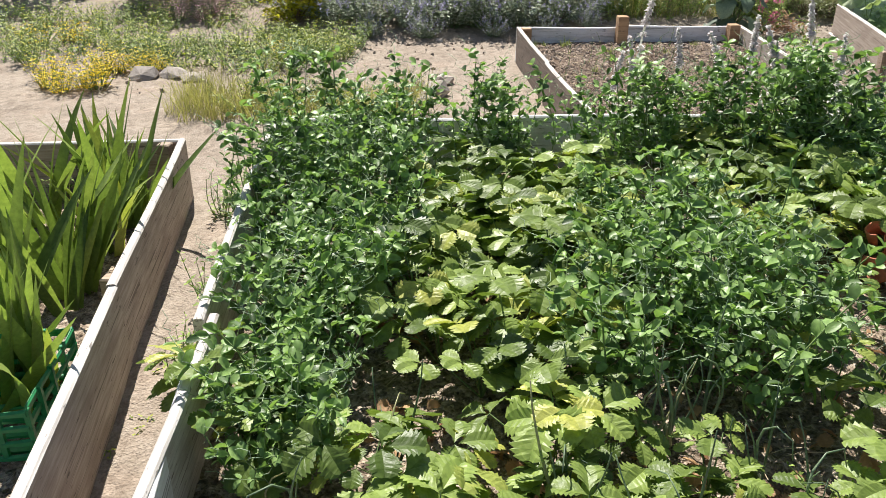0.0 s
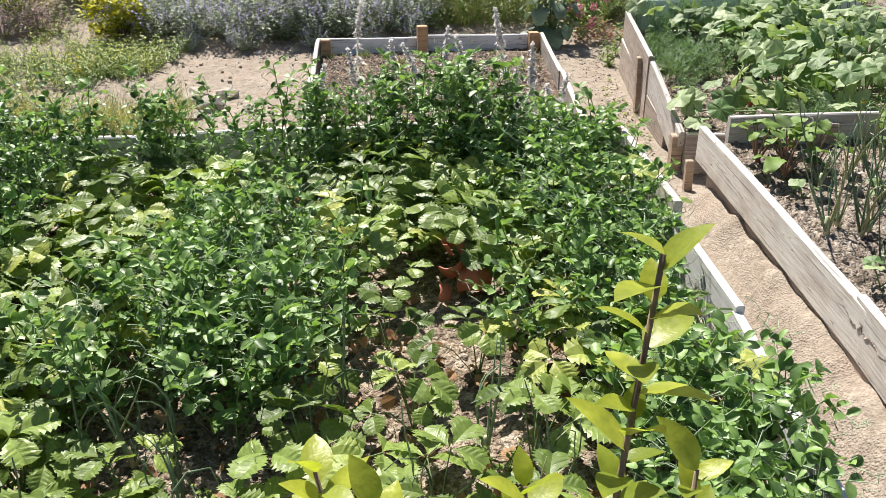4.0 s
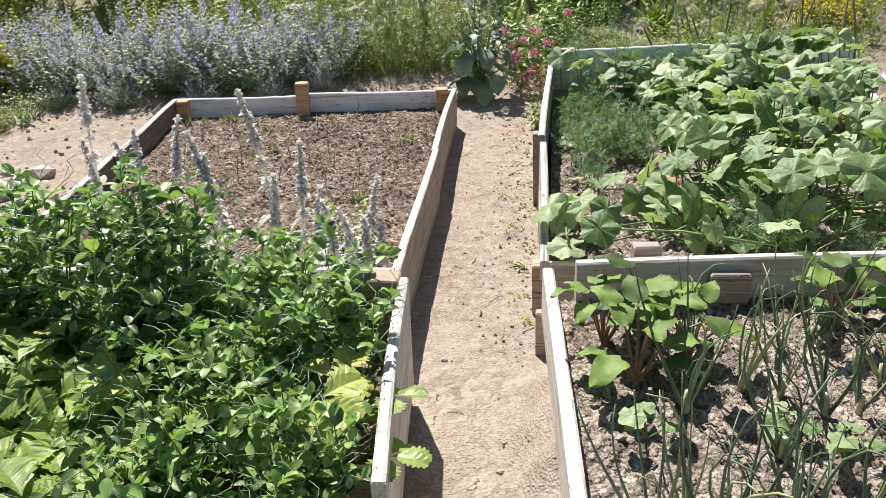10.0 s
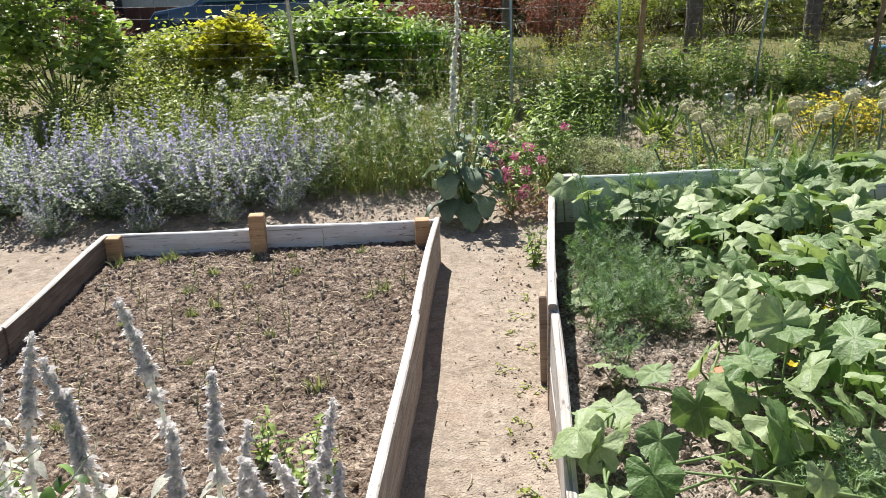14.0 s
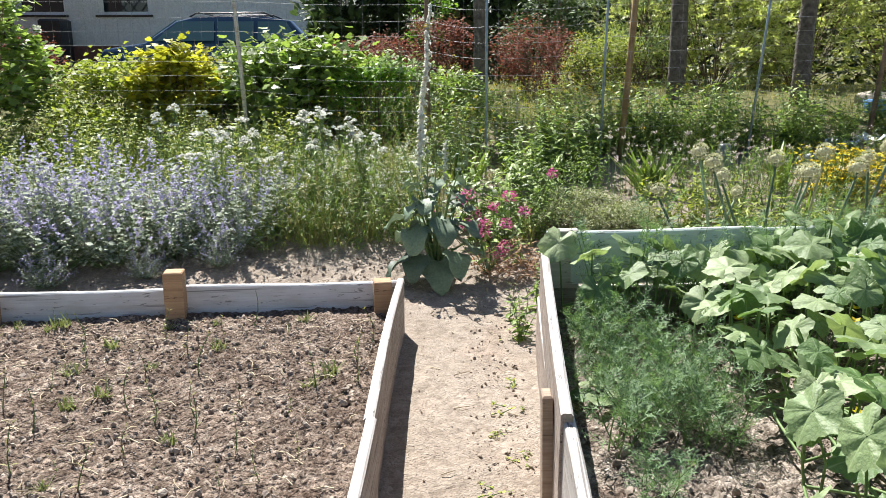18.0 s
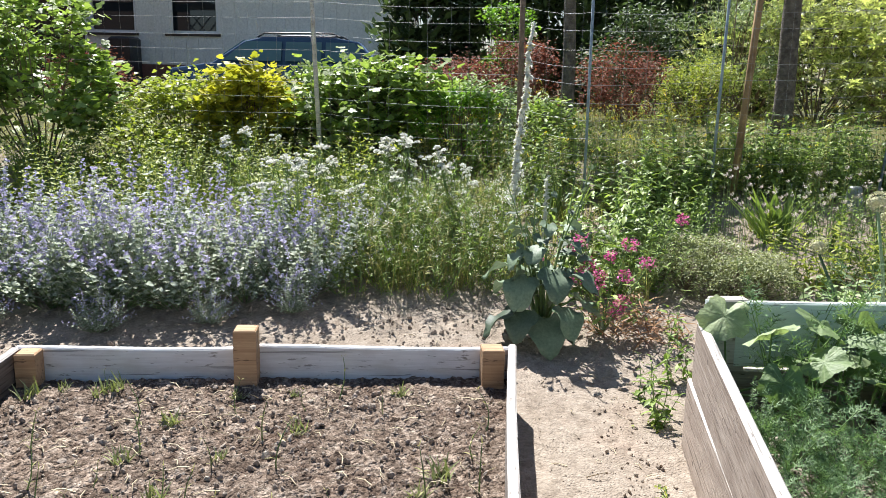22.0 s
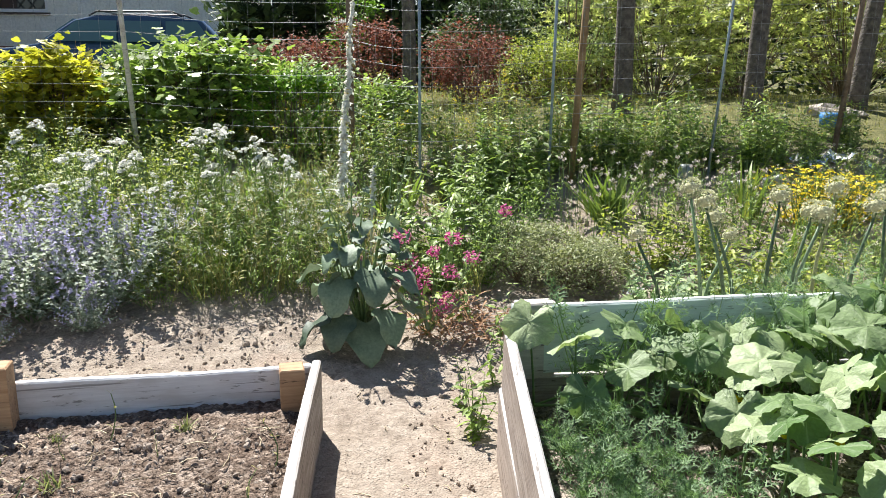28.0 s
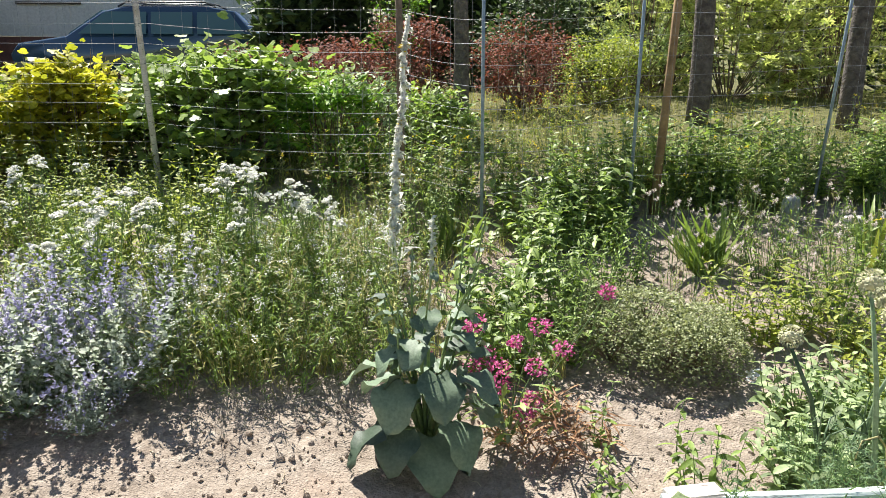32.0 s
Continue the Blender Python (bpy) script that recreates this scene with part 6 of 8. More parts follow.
def fill_bed_d():
    on = [onion_plant(220 + k, 6, "onion with bent blue-green leaves and yellowing tips", 0.95) for k in range(5)]
    spots = [(3.35, 2.95), (3.42, 2.2), (3.52, 2.17), (3.78, 2.21), (3.86, 2.15), (3.29, 2.26), (3.47, 1.66), (3.54, 2.78), (3.94, 3.1), (3.76, 2.4), (3.59, 2.96), (3.33, 2.29), (3.24, 2.34), (3.17, 2.26), (3.59, 2.36), (3.7, 2.72), (3.85, 2.55), (4.0, 2.8), (4.05, 2.3), (4.15, 2.6), (3.98, 2.0), (4.2, 2.1), (3.9, 1.8), (3.6, 1.5), (3.3, 1.4), (3.8, 1.4), (4.1, 1.5), (4.25, 3.0), (3.68, 3.02), (3.48, 2.55), (4.0, 2.45), (3.62, 1.95), (3.72, 2.28), (3.66, 2.12), (3.82, 2.32), (3.45, 2.35), (4.3, 2.4), (3.95, 2.22), (4.1, 1.9), (3.25, 2.0), (3.38, 2.05), (3.55, 1.75), (3.7, 1.85), (3.28, 1.72), (3.45, 1.35), (3.7, 1.6), (3.85, 1.95), (3.3, 2.7), (3.45, 2.8), (3.62, 2.7), (3.8, 2.85)]
    scatter(on, spots, soil_d, 41, 0.8, 1.15, 9)
    BEET = [one(broad(0.115, 0.07, k, 13)).mesh("beet_leaf", M_BEET) for k in range(3)]
    M_BEETSTEM = plain_mat("beet_stalk", (0.22, 0.08, 0.08), (0.32, 0.24, 0.12), 12.0, 0.5)
    r = random.Random(42)
    for x, y, n in ((3.13, 2.98, 9), (3.25, 3.02, 12), (3.78, 3.12, 9), (3.95, 3.15, 10), (3.2, 2.82, 8), (3.34, 2.9, 7), (4.15, 3.1, 9)):
        p = thing("beet_plant", x, y, soil_d(x, y), "beet plant with glossy crinkled leaves on reddish stalks", "beet", "beets")
        sk = Build()
        for k in range(n):
            yaw = k * 137
            tip = Vector((-math.sin(radians(yaw)) * 0.07, math.cos(radians(yaw)) * 0.07, r.uniform(0.07, 0.2)))
            sk.add(tube([(0, 0, 0), tuple(tip * 0.6 + Vector((0, 0, 0.02))), tuple(tip)], 0.004, 0.003, 5, False))
            part("leaf", BEET[k % 3], None, p, "", aim(*tip, yaw + r.uniform(-20, 20), r.uniform(-5, 45), r.uniform(-20, 20), r.uniform(0.75, 1.15)))
        tagged(part("leaf_stalk", sk, M_BEETSTEM, p), kind="stuff")
    SMALL = [one(palmate(0.034, k, 20)).mesh("seedling_leaf", M_CUKE) for k in range(3)]
    for x, y in ((3.2, 1.88), (3.4, 1.88), (3.61, 1.82), (3.2, 2.6), (3.5, 2.62), (3.62, 2.56), (3.8, 2.6), (3.3, 1.55), (3.75, 3.1), (4.05, 2.95)):
        p = thing("squash_seedling", x, y, soil_d(x, y), "small squash seedling with round leaves in bare soil", "seedling", "squash seedlings")
        sk = Build()
        for k in range(r.randrange(3, 6)):
            yaw = k * 120 + r.uniform(-30, 30)
            tip = Vector((-math.sin(radians(yaw)) * 0.045, math.cos(radians(yaw)) * 0.045, r.uniform(0.03, 0.08)))
            sk.add(tube([(0, 0, 0), tuple(tip)], 0.0025, 0.002, 4, False))
            part("leaf", SMALL[k % 3], None, p, "", aim(*tip, yaw, r.uniform(-25, 10), r.uniform(-15, 15), r.uniform(0.7, 1.1)))
        tagged(part("leaf_stalk", sk, M_STEM, p), kind="stuff")


fill_bed_d()


# ---- cucumber bed ----
def fill_bed_c():
    r = random.Random(51)
    spots = []
    for x, y in zone(330, 3.3, 4.75, 3.9, 6.2, 0.08, 52):
        right = 4.34 + (y - 3.78) * 0.22
        if x > right + 0.02 or (x < 3.55 and 4.25 < y < 5.95) or (x < 3.42 and y < 5.95):
            continue
        h = 0.34 + 0.22 * min(1, (x - 3.2) / 0.5) * (0.55 + 0.45 * noise.noise((x * 2.2, y * 2.2, 7))) + r.uniform(-0.04, 0.08) + 0.12 * min(1, max(0, (y - 4.4) / 1.5)) * min(1, max(0, (x - 3.7) / 0.5))
        spots.append((x, y, h))
    spots += [(3.03, 3.9, 0.36), (3.0, 4.0, 0.36), (3.06, 4.1, 0.34), (3.06, 3.8, 0.28)]
    spots += [(x, y, 0.29 + 0.12 * r.random()) for x, y in zone(24, 3.12, 3.95, 3.68, 4.4, 0.105, 152)]
    spots += [(3.12, 6.14, 0.55), (3.24, 6.08, 0.53), (3.38, 6.1, 0.55), (3.34, 5.95, 0.47), (3.48, 6.0, 0.54), (3.2, 5.92, 0.42)]
    homes = [(3.5, 3.85), (3.7, 4.4), (4.2, 4.0), (3.75, 5.0), (4.2, 4.9), (3.7, 5.6), (4.3, 5.6), (3.35, 6.02), (3.9, 6.05), (4.5, 6.1)]
    own = {h: [] for h in homes}
    for s in spots:
        own[min(homes, key=lambda h: (h[0] - s[0]) ** 2 + (h[1] - s[1]) ** 2)].append(s)
    for k, h in enumerate(homes):
        own[h].sort(key=lambda s: (s[0] - h[0]) ** 2 + (s[1] - h[1]) ** 2)
        cucumber_plant(h[0], h[1], 0.225, own[h], 60 + k)
    fr = [frond_plant(230 + k, 0.2, 7, "feathery blue-green dill plant", M_DILL) for k in range(3)]
    spots = zone(17, 3.14, 3.5, 4.95, 5.85, 0.1, 53) + [(3.2, 4.7), (3.62, 3.86), (3.75, 3.84), (3.9, 3.88), (4.1, 3.86), (4.2, 3.95)]
    scatter(fr, spots, lambda x, y: 0.185 if y < 4.3 else 0.21, 54, 0.7, 1.1)
    tall = [frond_plant(240 + k, 0.46, 7, "tall feathery dill plant by the mint board", M_DILL, spread=0.16) for k in range(2)]
    scatter(tall, [(4.1, 6.18), (4.25, 6.2), (4.0, 6.14), (3.32, 6.14), (4.4, 6.2), (3.75, 6.15), (4.5, 6.15), (3.62, 6.1)], lambda x, y: 0.22, 55, 0.75, 1.1)
    SMALL = [one(palmate(0.05, k, 20)).mesh("seedling_leaf", M_CUKE) for k in range(3)]
    for x, y in ((3.2, 5.38), (3.26, 5.3), (3.14, 5.3), (3.8, 4.0), (3.92, 4.06), (3.18, 4.55)):
        p = thing("cucumber_seedling", x, y, 0.2, "young cucumber seedling with small round leaves", "seedling", "cucumber seedlings")
        sk = Build()
        for k in range(4):
            yaw = k * 100 + r.uniform(-30, 30)
            tip = Vector((-math.sin(radians(yaw)) * 0.05, math.cos(radians(yaw)) * 0.05, r.uniform(0.04, 0.09)))
            sk.add(tube([(0, 0, 0), tuple(tip)], 0.0025, 0.002, 4, False))
            part("leaf", SMALL[k % 3], None, p, "", aim(*tip, yaw, r.uniform(-25, 10), r.uniform(-15, 15), r.uniform(0.7, 1.2)))
        tagged(part("leaf_stalk", sk, M_STEM, p), kind="stuff")
    po = thing("clay_pot_shard", 3.52, 4.42, 0.22, "orange clay pot shard in the cucumber bed", "pot shard")
    part("shard", one(tube([(0, 0, -0.01), (0, 0, 0.1)], 0.04, 0.05, 12)), M_TERRA, po)


fill_bed_c()


# ---- sown bed ----
def fill_bed_b():
    r = random.Random(61)
    ears = [
        (2.10, 3.52, [(-0.34, 0.04, 0.66), (-0.14, 0.06, 0.80), (-0.02, -0.02, 0.52), (0.06, 0.06, 0.62), (0.14, 0.0, 0.42)]),
        (2.27, 3.62, [(0.10, 0.22, 0.40), (-0.02, 0.04, 0.33), (0.06, 0.10, 0.28), (0.12, 0.16, 0.24), (-0.10, 0.10, 0.40)]),
        (1.70, 3.55, [(-0.2, 0.02, 0.62), (0.04, 0.05, 0.70), (0.14, 0.0, 0.58)]),
        (1.32, 3.85, [(-0.05, 0.0, 0.80), (-0.16, 0.1, 0.52), (0.10, 0.05, 0.58)]),
        (1.15, 3.6, [(-0.05, 0.02, 0.5)]),
    ]
    for k, (x, y, sp) in enumerate(ears):
        p = lambs_ear(300 + k, sp, "lamb's ear with tall woolly grey flower spikes")
        p.matrix_basis = pose(x, y, SOIL_B - 0.01) @ Matrix.Scale(0.94, 4)
    tf = [tuft(310 + k, 26, 0.07, M_THYME, "small green seedling tuft in bare soil", "seedling_tuft", "seedling", 0.03, 0.007) for k in range(3)]
    spots = [(0.66, 6.05), (0.75, 6.12), (0.93, 6.15), (0.9, 6.1), (1.40, 6.15), (1.6, 6.2), (1.98, 6.27), (1.52, 5.67), (1.36, 5.33), (1.43, 5.42), (2.15, 5.54), (1.23, 5.62), (2.2, 5.66), (1.7, 5.9), (1.1, 5.2), (1.55, 4.8), (2.1, 4.6), (1.3, 4.3), (1.8, 5.1), (1.25, 5.9)]
    scatter(tf, spots, lambda x, y: SOIL_B, 62, 0.6, 1.3)
    sp = [herb_plant(320 + k, 0.16, 1, "thin dry stalk standing in the soil", M_DRYGRASS, "dry_stalk", "dry stalk", (0.03, 0.006), 0.04, 0.02)[0] for k in range(3)]
    scatter(sp, zone(60, 0.8, 2.35, 3.9, 6.2, 0.12, 63), lambda x, y: SOIL_B - 0.005, 64, 0.5, 1.3, 12)
    pp = [herb_plant(330 + k, 0.2, 3, "young pepper plant with drooping leaves", M_CURRANT, "pepper_plant", "pepper plant", (0.06, 0.026), 0.03, 0.05, 0)[0] for k in range(2)]
    scatter(pp, [(2.18, 4.02), (2.24, 4.1), (2.3, 3.9), (2.05, 4.1), (1.5, 3.75)], lambda x, y: SOIL_B - 0.005, 65, 0.8, 1.1)


fill_bed_b()


# ---- clods, stones, straw on soil and path ----
def strew():
    r = random.Random(71)
    shapes = [pebble(1.0, k) for k in range(12)]

    def bits(name, n, x0, x1, y0, y1, zf, rmin, rmax, mat, label, seed, keep=None):
        b = Build()
        q = random.Random(seed)
        for _ in range(n):
            x, y = q.uniform(x0, x1), q.uniform(y0, y1)
            if keep and not keep(x, y):
                continue
            rad = rmin + (rmax - rmin) * q.random() ** 4
            b.add(shapes[q.randrange(12)], Matrix.Translation((x, y, zf(x, y) + rad * 0.2)) @ Euler((q.uniform(0, 6), q.uniform(0, 6), q.uniform(0, 6))).to_matrix().to_4x4() @ Matrix.Scale(rad, 4))
        solo(name, b, mat, label, "clods", kind="stuff", smooth=False)

    inb = lambda x, y: 0.56 + (6.2 - y) * 0.155 + 0.04 < x < 2.36 + (6.5 - y) * 0.03 - 0.03
    bits("soil_clods", 7000, 0.6, 2.44, 3.5, 6.3, lambda x, y: SOIL_B + 0.002, 0.002, 0.013, M_CLOD, "lumps of dry soil in the sown bed", 72, inb)
    bits("soil_clods", 1800, 3.1, 4.35, 0.5, 3.2, soil_d, 0.002, 0.013, M_CLOD, "lumps of dry soil in the onion bed", 73)
    bits("soil_crust", 700, 0.6, 2.44, 3.5, 6.3, lambda x, y: SOIL_B + 0.004, 0.003, 0.017, M_PALECLOD, "pale dry crumbs on the sown bed", 172, inb)
    bits("soil_crust", 250, 3.1, 4.35, 0.5, 3.2, soil_d, 0.003, 0.011, M_PALECLOD, "pale dry crumbs on the onion bed", 173)
    bits("soil_clods", 500, 3.08, 3.5, 3.85, 6.2, lambda x, y: 0.2 + 0.012 * (y - 4), 0.004, 0.016, M_CLOD, "lumps of soil in the cucumber bed", 74)
    bits("path_grit", 900, 2.5, 2.95, 0.6, 7.2, ground_z, 0.0015, 0.0055, M_GROUND, "small stones on the clay path", 75)
    bits("path_grit", 700, 2.72, 2.95, 3.4, 7.0, ground_z, 0.002, 0.010, M_GROUND, "crumbs of soil along the path", 76)
    bits("bank_clods", 3200, -1.2, 4.4, 6.75, 8.0, ground_z, 0.002, 0.012, M_GROUND, "crumbs of dry clay below the flower border", 177)
    bits("bank_clods", 220, 1.3, 2.25, 7.1, 7.7, ground_z, 0.003, 0.018, M_GROUND, "crumbled clay lumps before the flower border", 178)
    bits("bank_clods", 260, 2.75, 4.3, 6.9, 7.6, ground_z, 0.003, 0.016, M_GROUND, "crumbled clay lumps beside the mint board", 179)
    bits("bank_clods", 500, -1.2, 4.2, 6.75, 7.9, ground_z, 0.002, 0.02, M_GROUND, "lumps of dry clay below the flower border", 77)
    bits("bank_clods", 600, -2.6, 0.4, 4.8, 7.0, ground_z, 0.003, 0.022, M_GROUND, "lumps of dry clay beside the beds", 78)
    bits("bank_clods", 600, 2.9, 5.5, 7.9, 10.2, ground_z, 0.005, 0.025, M_CLOD, "lumps of dry soil between flowers", 79)
    for x, y, s in ((-0.04, 5.02, 0.13), (-0.2, 5.15, 0.11), (-0.02, 5.38, 0.09), (0.28, 4.98, 0.07), (-0.25, 5.42, 0.10), (-0.1, 4.8, 0.08), (-2.3, 5.3, 0.12), (-2.1, 5.35, 0.10), (-1.9, 5.25, 0.08), (-0.21, 7.0, 0.05), (1.9, 7.05, 0.03), (2.857, 2.833, 0.016), (2.643, 3.411, 0.014), (2.79, 2.795, 0.012), (1.72, 7.1, 0.025)):
        v, f = pebble(s, int(100 * abs(x) + y * 10), 0.55)
        solo("stone", one((v, f)), M_STONE, "grey-beige field stone lying on bare ground", "stone", "stones", m=pose(x, y, ground_z(x, y) + s * 0.18, 0, 0, r.uniform(0, 360)), smooth=False)
    tw = Build()
    for x, y in zone(60, 2.52, 2.95, 0.8, 7.0, 0.05, 80) + zone(420, 0.85, 2.36, 3.6, 6.25, 0.012, 81) + zone(40, 0, 3, 6.8, 7.4, 0.05, 82):
        ln = r.uniform(0.02, 0.08)
        z = SOIL_B + 0.016 if y > 3.5 and y < 6.3 and x < 2.38 else ground_z(x, y) + 0.004
        tw.add(tube([(0, 0, 0), (0.006, ln / 2, 0.004), (0, ln, 0)], 0.0026, 0.0014, 3, False), aim(x, y, z, r.uniform(0, 360), r.uniform(-3, 8)))
    solo("twigs", tw, M_STRAW, "dry stalks and twigs on bare soil", "twigs", kind="stuff")
    pw = [herb_plant(340 + k, 0.018, 5, "tiny trodden weed on the clay path", M_LIME, "path_weed", "weed", (0.018, 0.016), 0.008, 0.045, 5)[0] for k in range(3)]
    scatter(pw, [(2.82, 5.48), (2.88, 4.19), (2.87, 3.91), (2.9, 5.93), (2.92, 6.43), (2.85, 4.6), (2.9, 4.9), (2.8, 5.1), (2.92, 3.7), (2.9, 5.3), (2.86, 5.7), (2.93, 4.4), (-0.45, 1.2), (-0.5, 1.05), (-0.35, 0.85), (-0.48, 1.5)], ground_z, 83, 0.6, 1.4)


strew()


# ---- flower border ----
def fill_border():
    cat = [catmint_plant(400 + k, "catmint bush with grey-green leaves and lavender-blue flower spikes") for k in range(3)]
    spots = [(-1.35, 7.62), (-0.95, 7.5), (-0.55, 7.45), (-0.15, 7.5), (0.2, 7.5), (0.55, 7.6), (0.88, 7.72), (1.18, 7.86), (-1.15, 7.9), (-0.7, 7.85), (-0.3, 7.88), (0.1, 7.9), (0.5, 7.98), (0.9, 8.1), (-1.75, 7.75), (-1.55, 8.05), (1.3, 8.2)]
    scatter(cat, spots, ground_z, 401, 0.82, 1.18, 5)
    sprig = [catmint_plant(408, "low sprawling catmint shoot at the edge of the bush")]
    scatter(sprig, [(-0.35, 7.12), (0.28, 7.18), (-0.9, 7.15), (0.8, 7.38), (1.2, 7.55)], ground_z, 409, 0.3, 0.5, 8)
    yar = [umbel_plant(410 + k, 0.66, 7, "yarrow with feathery stems and flat white flower heads") for k in range(4)]
    spots = zone(8, 0.75, 1.55, 8.2, 8.9, 0.24, 402) + zone(4, 1.55, 2.1, 8.25, 8.9, 0.24, 403) + [(0.55, 8.9), (0.3, 9.0)]
    scatter(yar, spots, ground_z, 404, 0.7, 1.2, 4)
    gr = [tuft(420 + k, 70, 0.42, M_GRASS, "clump of tall meadow grass", "meadow_grass", "grass", 0.12, 0.0045) for k in range(3)]
    scatter(gr, zone(12, 1.25, 1.75, 8.0, 8.6, 0.15, 405) + zone(16, 0.0, 1.9, 8.5, 9.6, 0.2, 406), ground_z, 407, 0.6, 1.15)
    dry = [tuft(430 + k, 60, 0.30, M_DRYGRASS, "clump of yellowing grass", "dry_grass", "grass", 0.12, 0.004) for k in range(2)]
    scatter(dry, zone(24, 1.6, 3.2, 7.9, 9.6, 0.2, 408) + zone(46, -1.7, -0.1, 4.25, 4.85, 0.11, 409), ground_z, 410, 0.6, 1.1)
    wd = [herb_plant(440 + k, 0.34, 14, "meadow weed with narrow green leaves", M_WEED, "meadow_weed", "weed", (0.04, 0.012), 0.025, 0.18, 35)[0] for k in range(4)]
    scatter(wd, zone(40, -3.0, 2.2, 8.4, 10.0, 0.3, 412), ground_z, 413, 0.6, 1.3)
    lm = [herb_plant(450 + k, 0.46, 20, "leafy lime-green weed behind the catmint", M_LIME, "lime_weed", "weed", (0.05, 0.022), 0.03, 0.22, 25)[0] for k in range(3)]
    scatter(lm, zone(62, -2.8, 1.4, 8.3, 10.1, 0.22, 414), ground_z, 415, 0.6, 1.3)
    wi = [wild_plant(445 + k, 0.44, 30, "tangle of thin wild stems with tiny pale flowers", M_WEED, M_WHITEFL, "wild_stems", "wild plant") for k in range(4)]
    scatter(wi, zone(38, 1.38, 2.36, 7.85, 9.1, 0.14, 446), ground_z, 447, 0.7, 1.15)
    far = [wild_plant(455 + k, 0.5, 16, "tall rough grass and weeds at the fence", M_LIME, M_YELLOW, "fence_weeds", "weed", 0.25) for k in range(3)]
    scatter(far, zone(44, 1.3, 4.3, 9.7, 11.9, 0.25, 456) + zone(16, 4.0, 6.8, 10.4, 11.2, 0.28, 457), ground_z, 458, 0.6, 1.15)
    # broad-leaved rosette with tall stalks
    BIG = [one(broad(0.29, 0.245, k)).mesh("rosette_leaf", M_BIGLEAF) for k in range(3)]
    MID = [one(broad(0.15, 0.105, k + 5)).mesh("stalk_leaf", M_BIGLEAF) for k in range(3)]
    r = random.Random(421)
    p = thing("broad_leaved_plant", 2.53, 7.40, ground_z(2.53, 7.40), "tall plant with large drooping grey-green leaves and seed stalks", "garden plant")
    st = Build()
    for k, (yaw, h, o, droop, size) in enumerate(((186, 0.12, 0.12, -28, 0.85), (140, 0.32, 0.13, -40, 0.78), (196, 0.36, 0.12, -26, 0.72), (262, 0.2, 0.16, -24, 0.82), (238, 0.34, 0.15, -8, 0.66), (95, 0.36, 0.14, -4, 0.72), (118, 0.14, 0.16, -18, 0.8), (20, 0.3, 0.1, -5, 0.7), (305, 0.4, 0.12, 8, 0.62), (60, 0.26, 0.14, -10, 0.7), (160, 0.47, 0.09, -20, 0.5), (228, 0.5, 0.1, 2, 0.5), (80, 0.54, 0.1, 6, 0.45), (215, 0.18, 0.15, -30, 0.75), (150, 0.16, 0.16, -35, 0.7), (185, 0.58, 0.06, -10, 0.38), (270, 0.55, 0.09, 0, 0.42), (120, 0.44, 0.12, -25, 0.5))):
        tip = Vector((-math.sin(radians(yaw)) * o, math.cos(radians(yaw)) * o, h))
        st.add(tube([(0, 0, 0), tuple(tip * 0.5 + Vector((0, 0, 0.05))), tuple(tip)], 0.008, 0.005, 6, False))
        part("rosette_leaf", BIG[k % 3], None, p, "", aim(*tip, yaw + r.uniform(-8, 8), droop, r.uniform(-20, 20), size))
    for k in range(9):
        a = k * 2.4
        h = r.uniform(0.5, 0.88)
        pts = arc(r, (0, 0, 0), (math.cos(a) * 0.22, math.sin(a) * 0.16, h), 0.04, 5)
        st.add(tube(pts, 0.006, 0.003, 5, False))
        for j in range(7):
            u = (0.35 + 0.62 * j / 6) * 5
            i = min(int(u), 4)
            q = pts[i].lerp(pts[i + 1], u - i)
            part("stalk_leaf", MID[j % 3], None, p, "", aim(*q, r.uniform(0, 360), r.uniform(-40, 25), r.uniform(-25, 25), r.uniform(0.5, 1.0) * (1.1 - 0.75 * j / 6)))
    tagged(part("stalk", st, M_STEM, p), kind="stuff")
    # magenta clusters
    pk = thing("red_valerian_plant", 2.83, 7.45, ground_z(2.83, 7.45), "magenta flowering plant with dry brown lower stems", "flower")
    st, lv, dr = Build(), Build(), Build()
    petal = diamond(0.014, 0.012, 0.4)
    for k, (x, y, z) in enumerate(((-0.12, 0.05, 0.47), (-0.32, 0.05, 0.34), (-0.02, 0.05, 0.30), (0.11, 0.05, 0.30), (0.21, 0.05, 0.37), (0.03, 0.05, 0.40), (0.12, 0.05, 0.46), (0.37, 0.05, 0.60), (0.07, 0.0, 0.13), (-0.13, 0.05, 0.29), (-0.02, 0.05, 0.23), (-0.16, 0.08, 0.44), (0.1, 0.02, 0.17), (-0.08, 0.0, 0.36))):
        st.add(tube(arc(r, (0, 0, 0), (x, y, z), 0.03, 3), 0.003, 0.002, 4, False))
        hd = Build()
        rad = 0.046 if k not in (5, 7) else 0.034
        for _ in range(70):
            d = Vector((r.gauss(0, 1), r.gauss(0, 1), r.gauss(0, 0.8))).normalized() * rad * r.uniform(0.5, 1)
            hd.add(petal, aim(x + d.x, y + d.y, z + d.z, r.uniform(0, 360), r.uniform(-20, 70), r.uniform(-50, 50), r.uniform(0.8, 1.3)))
        tagged(part("flower_head", hd, M_PINK, pk, "rounded magenta flower cluster"), kind="stuff")
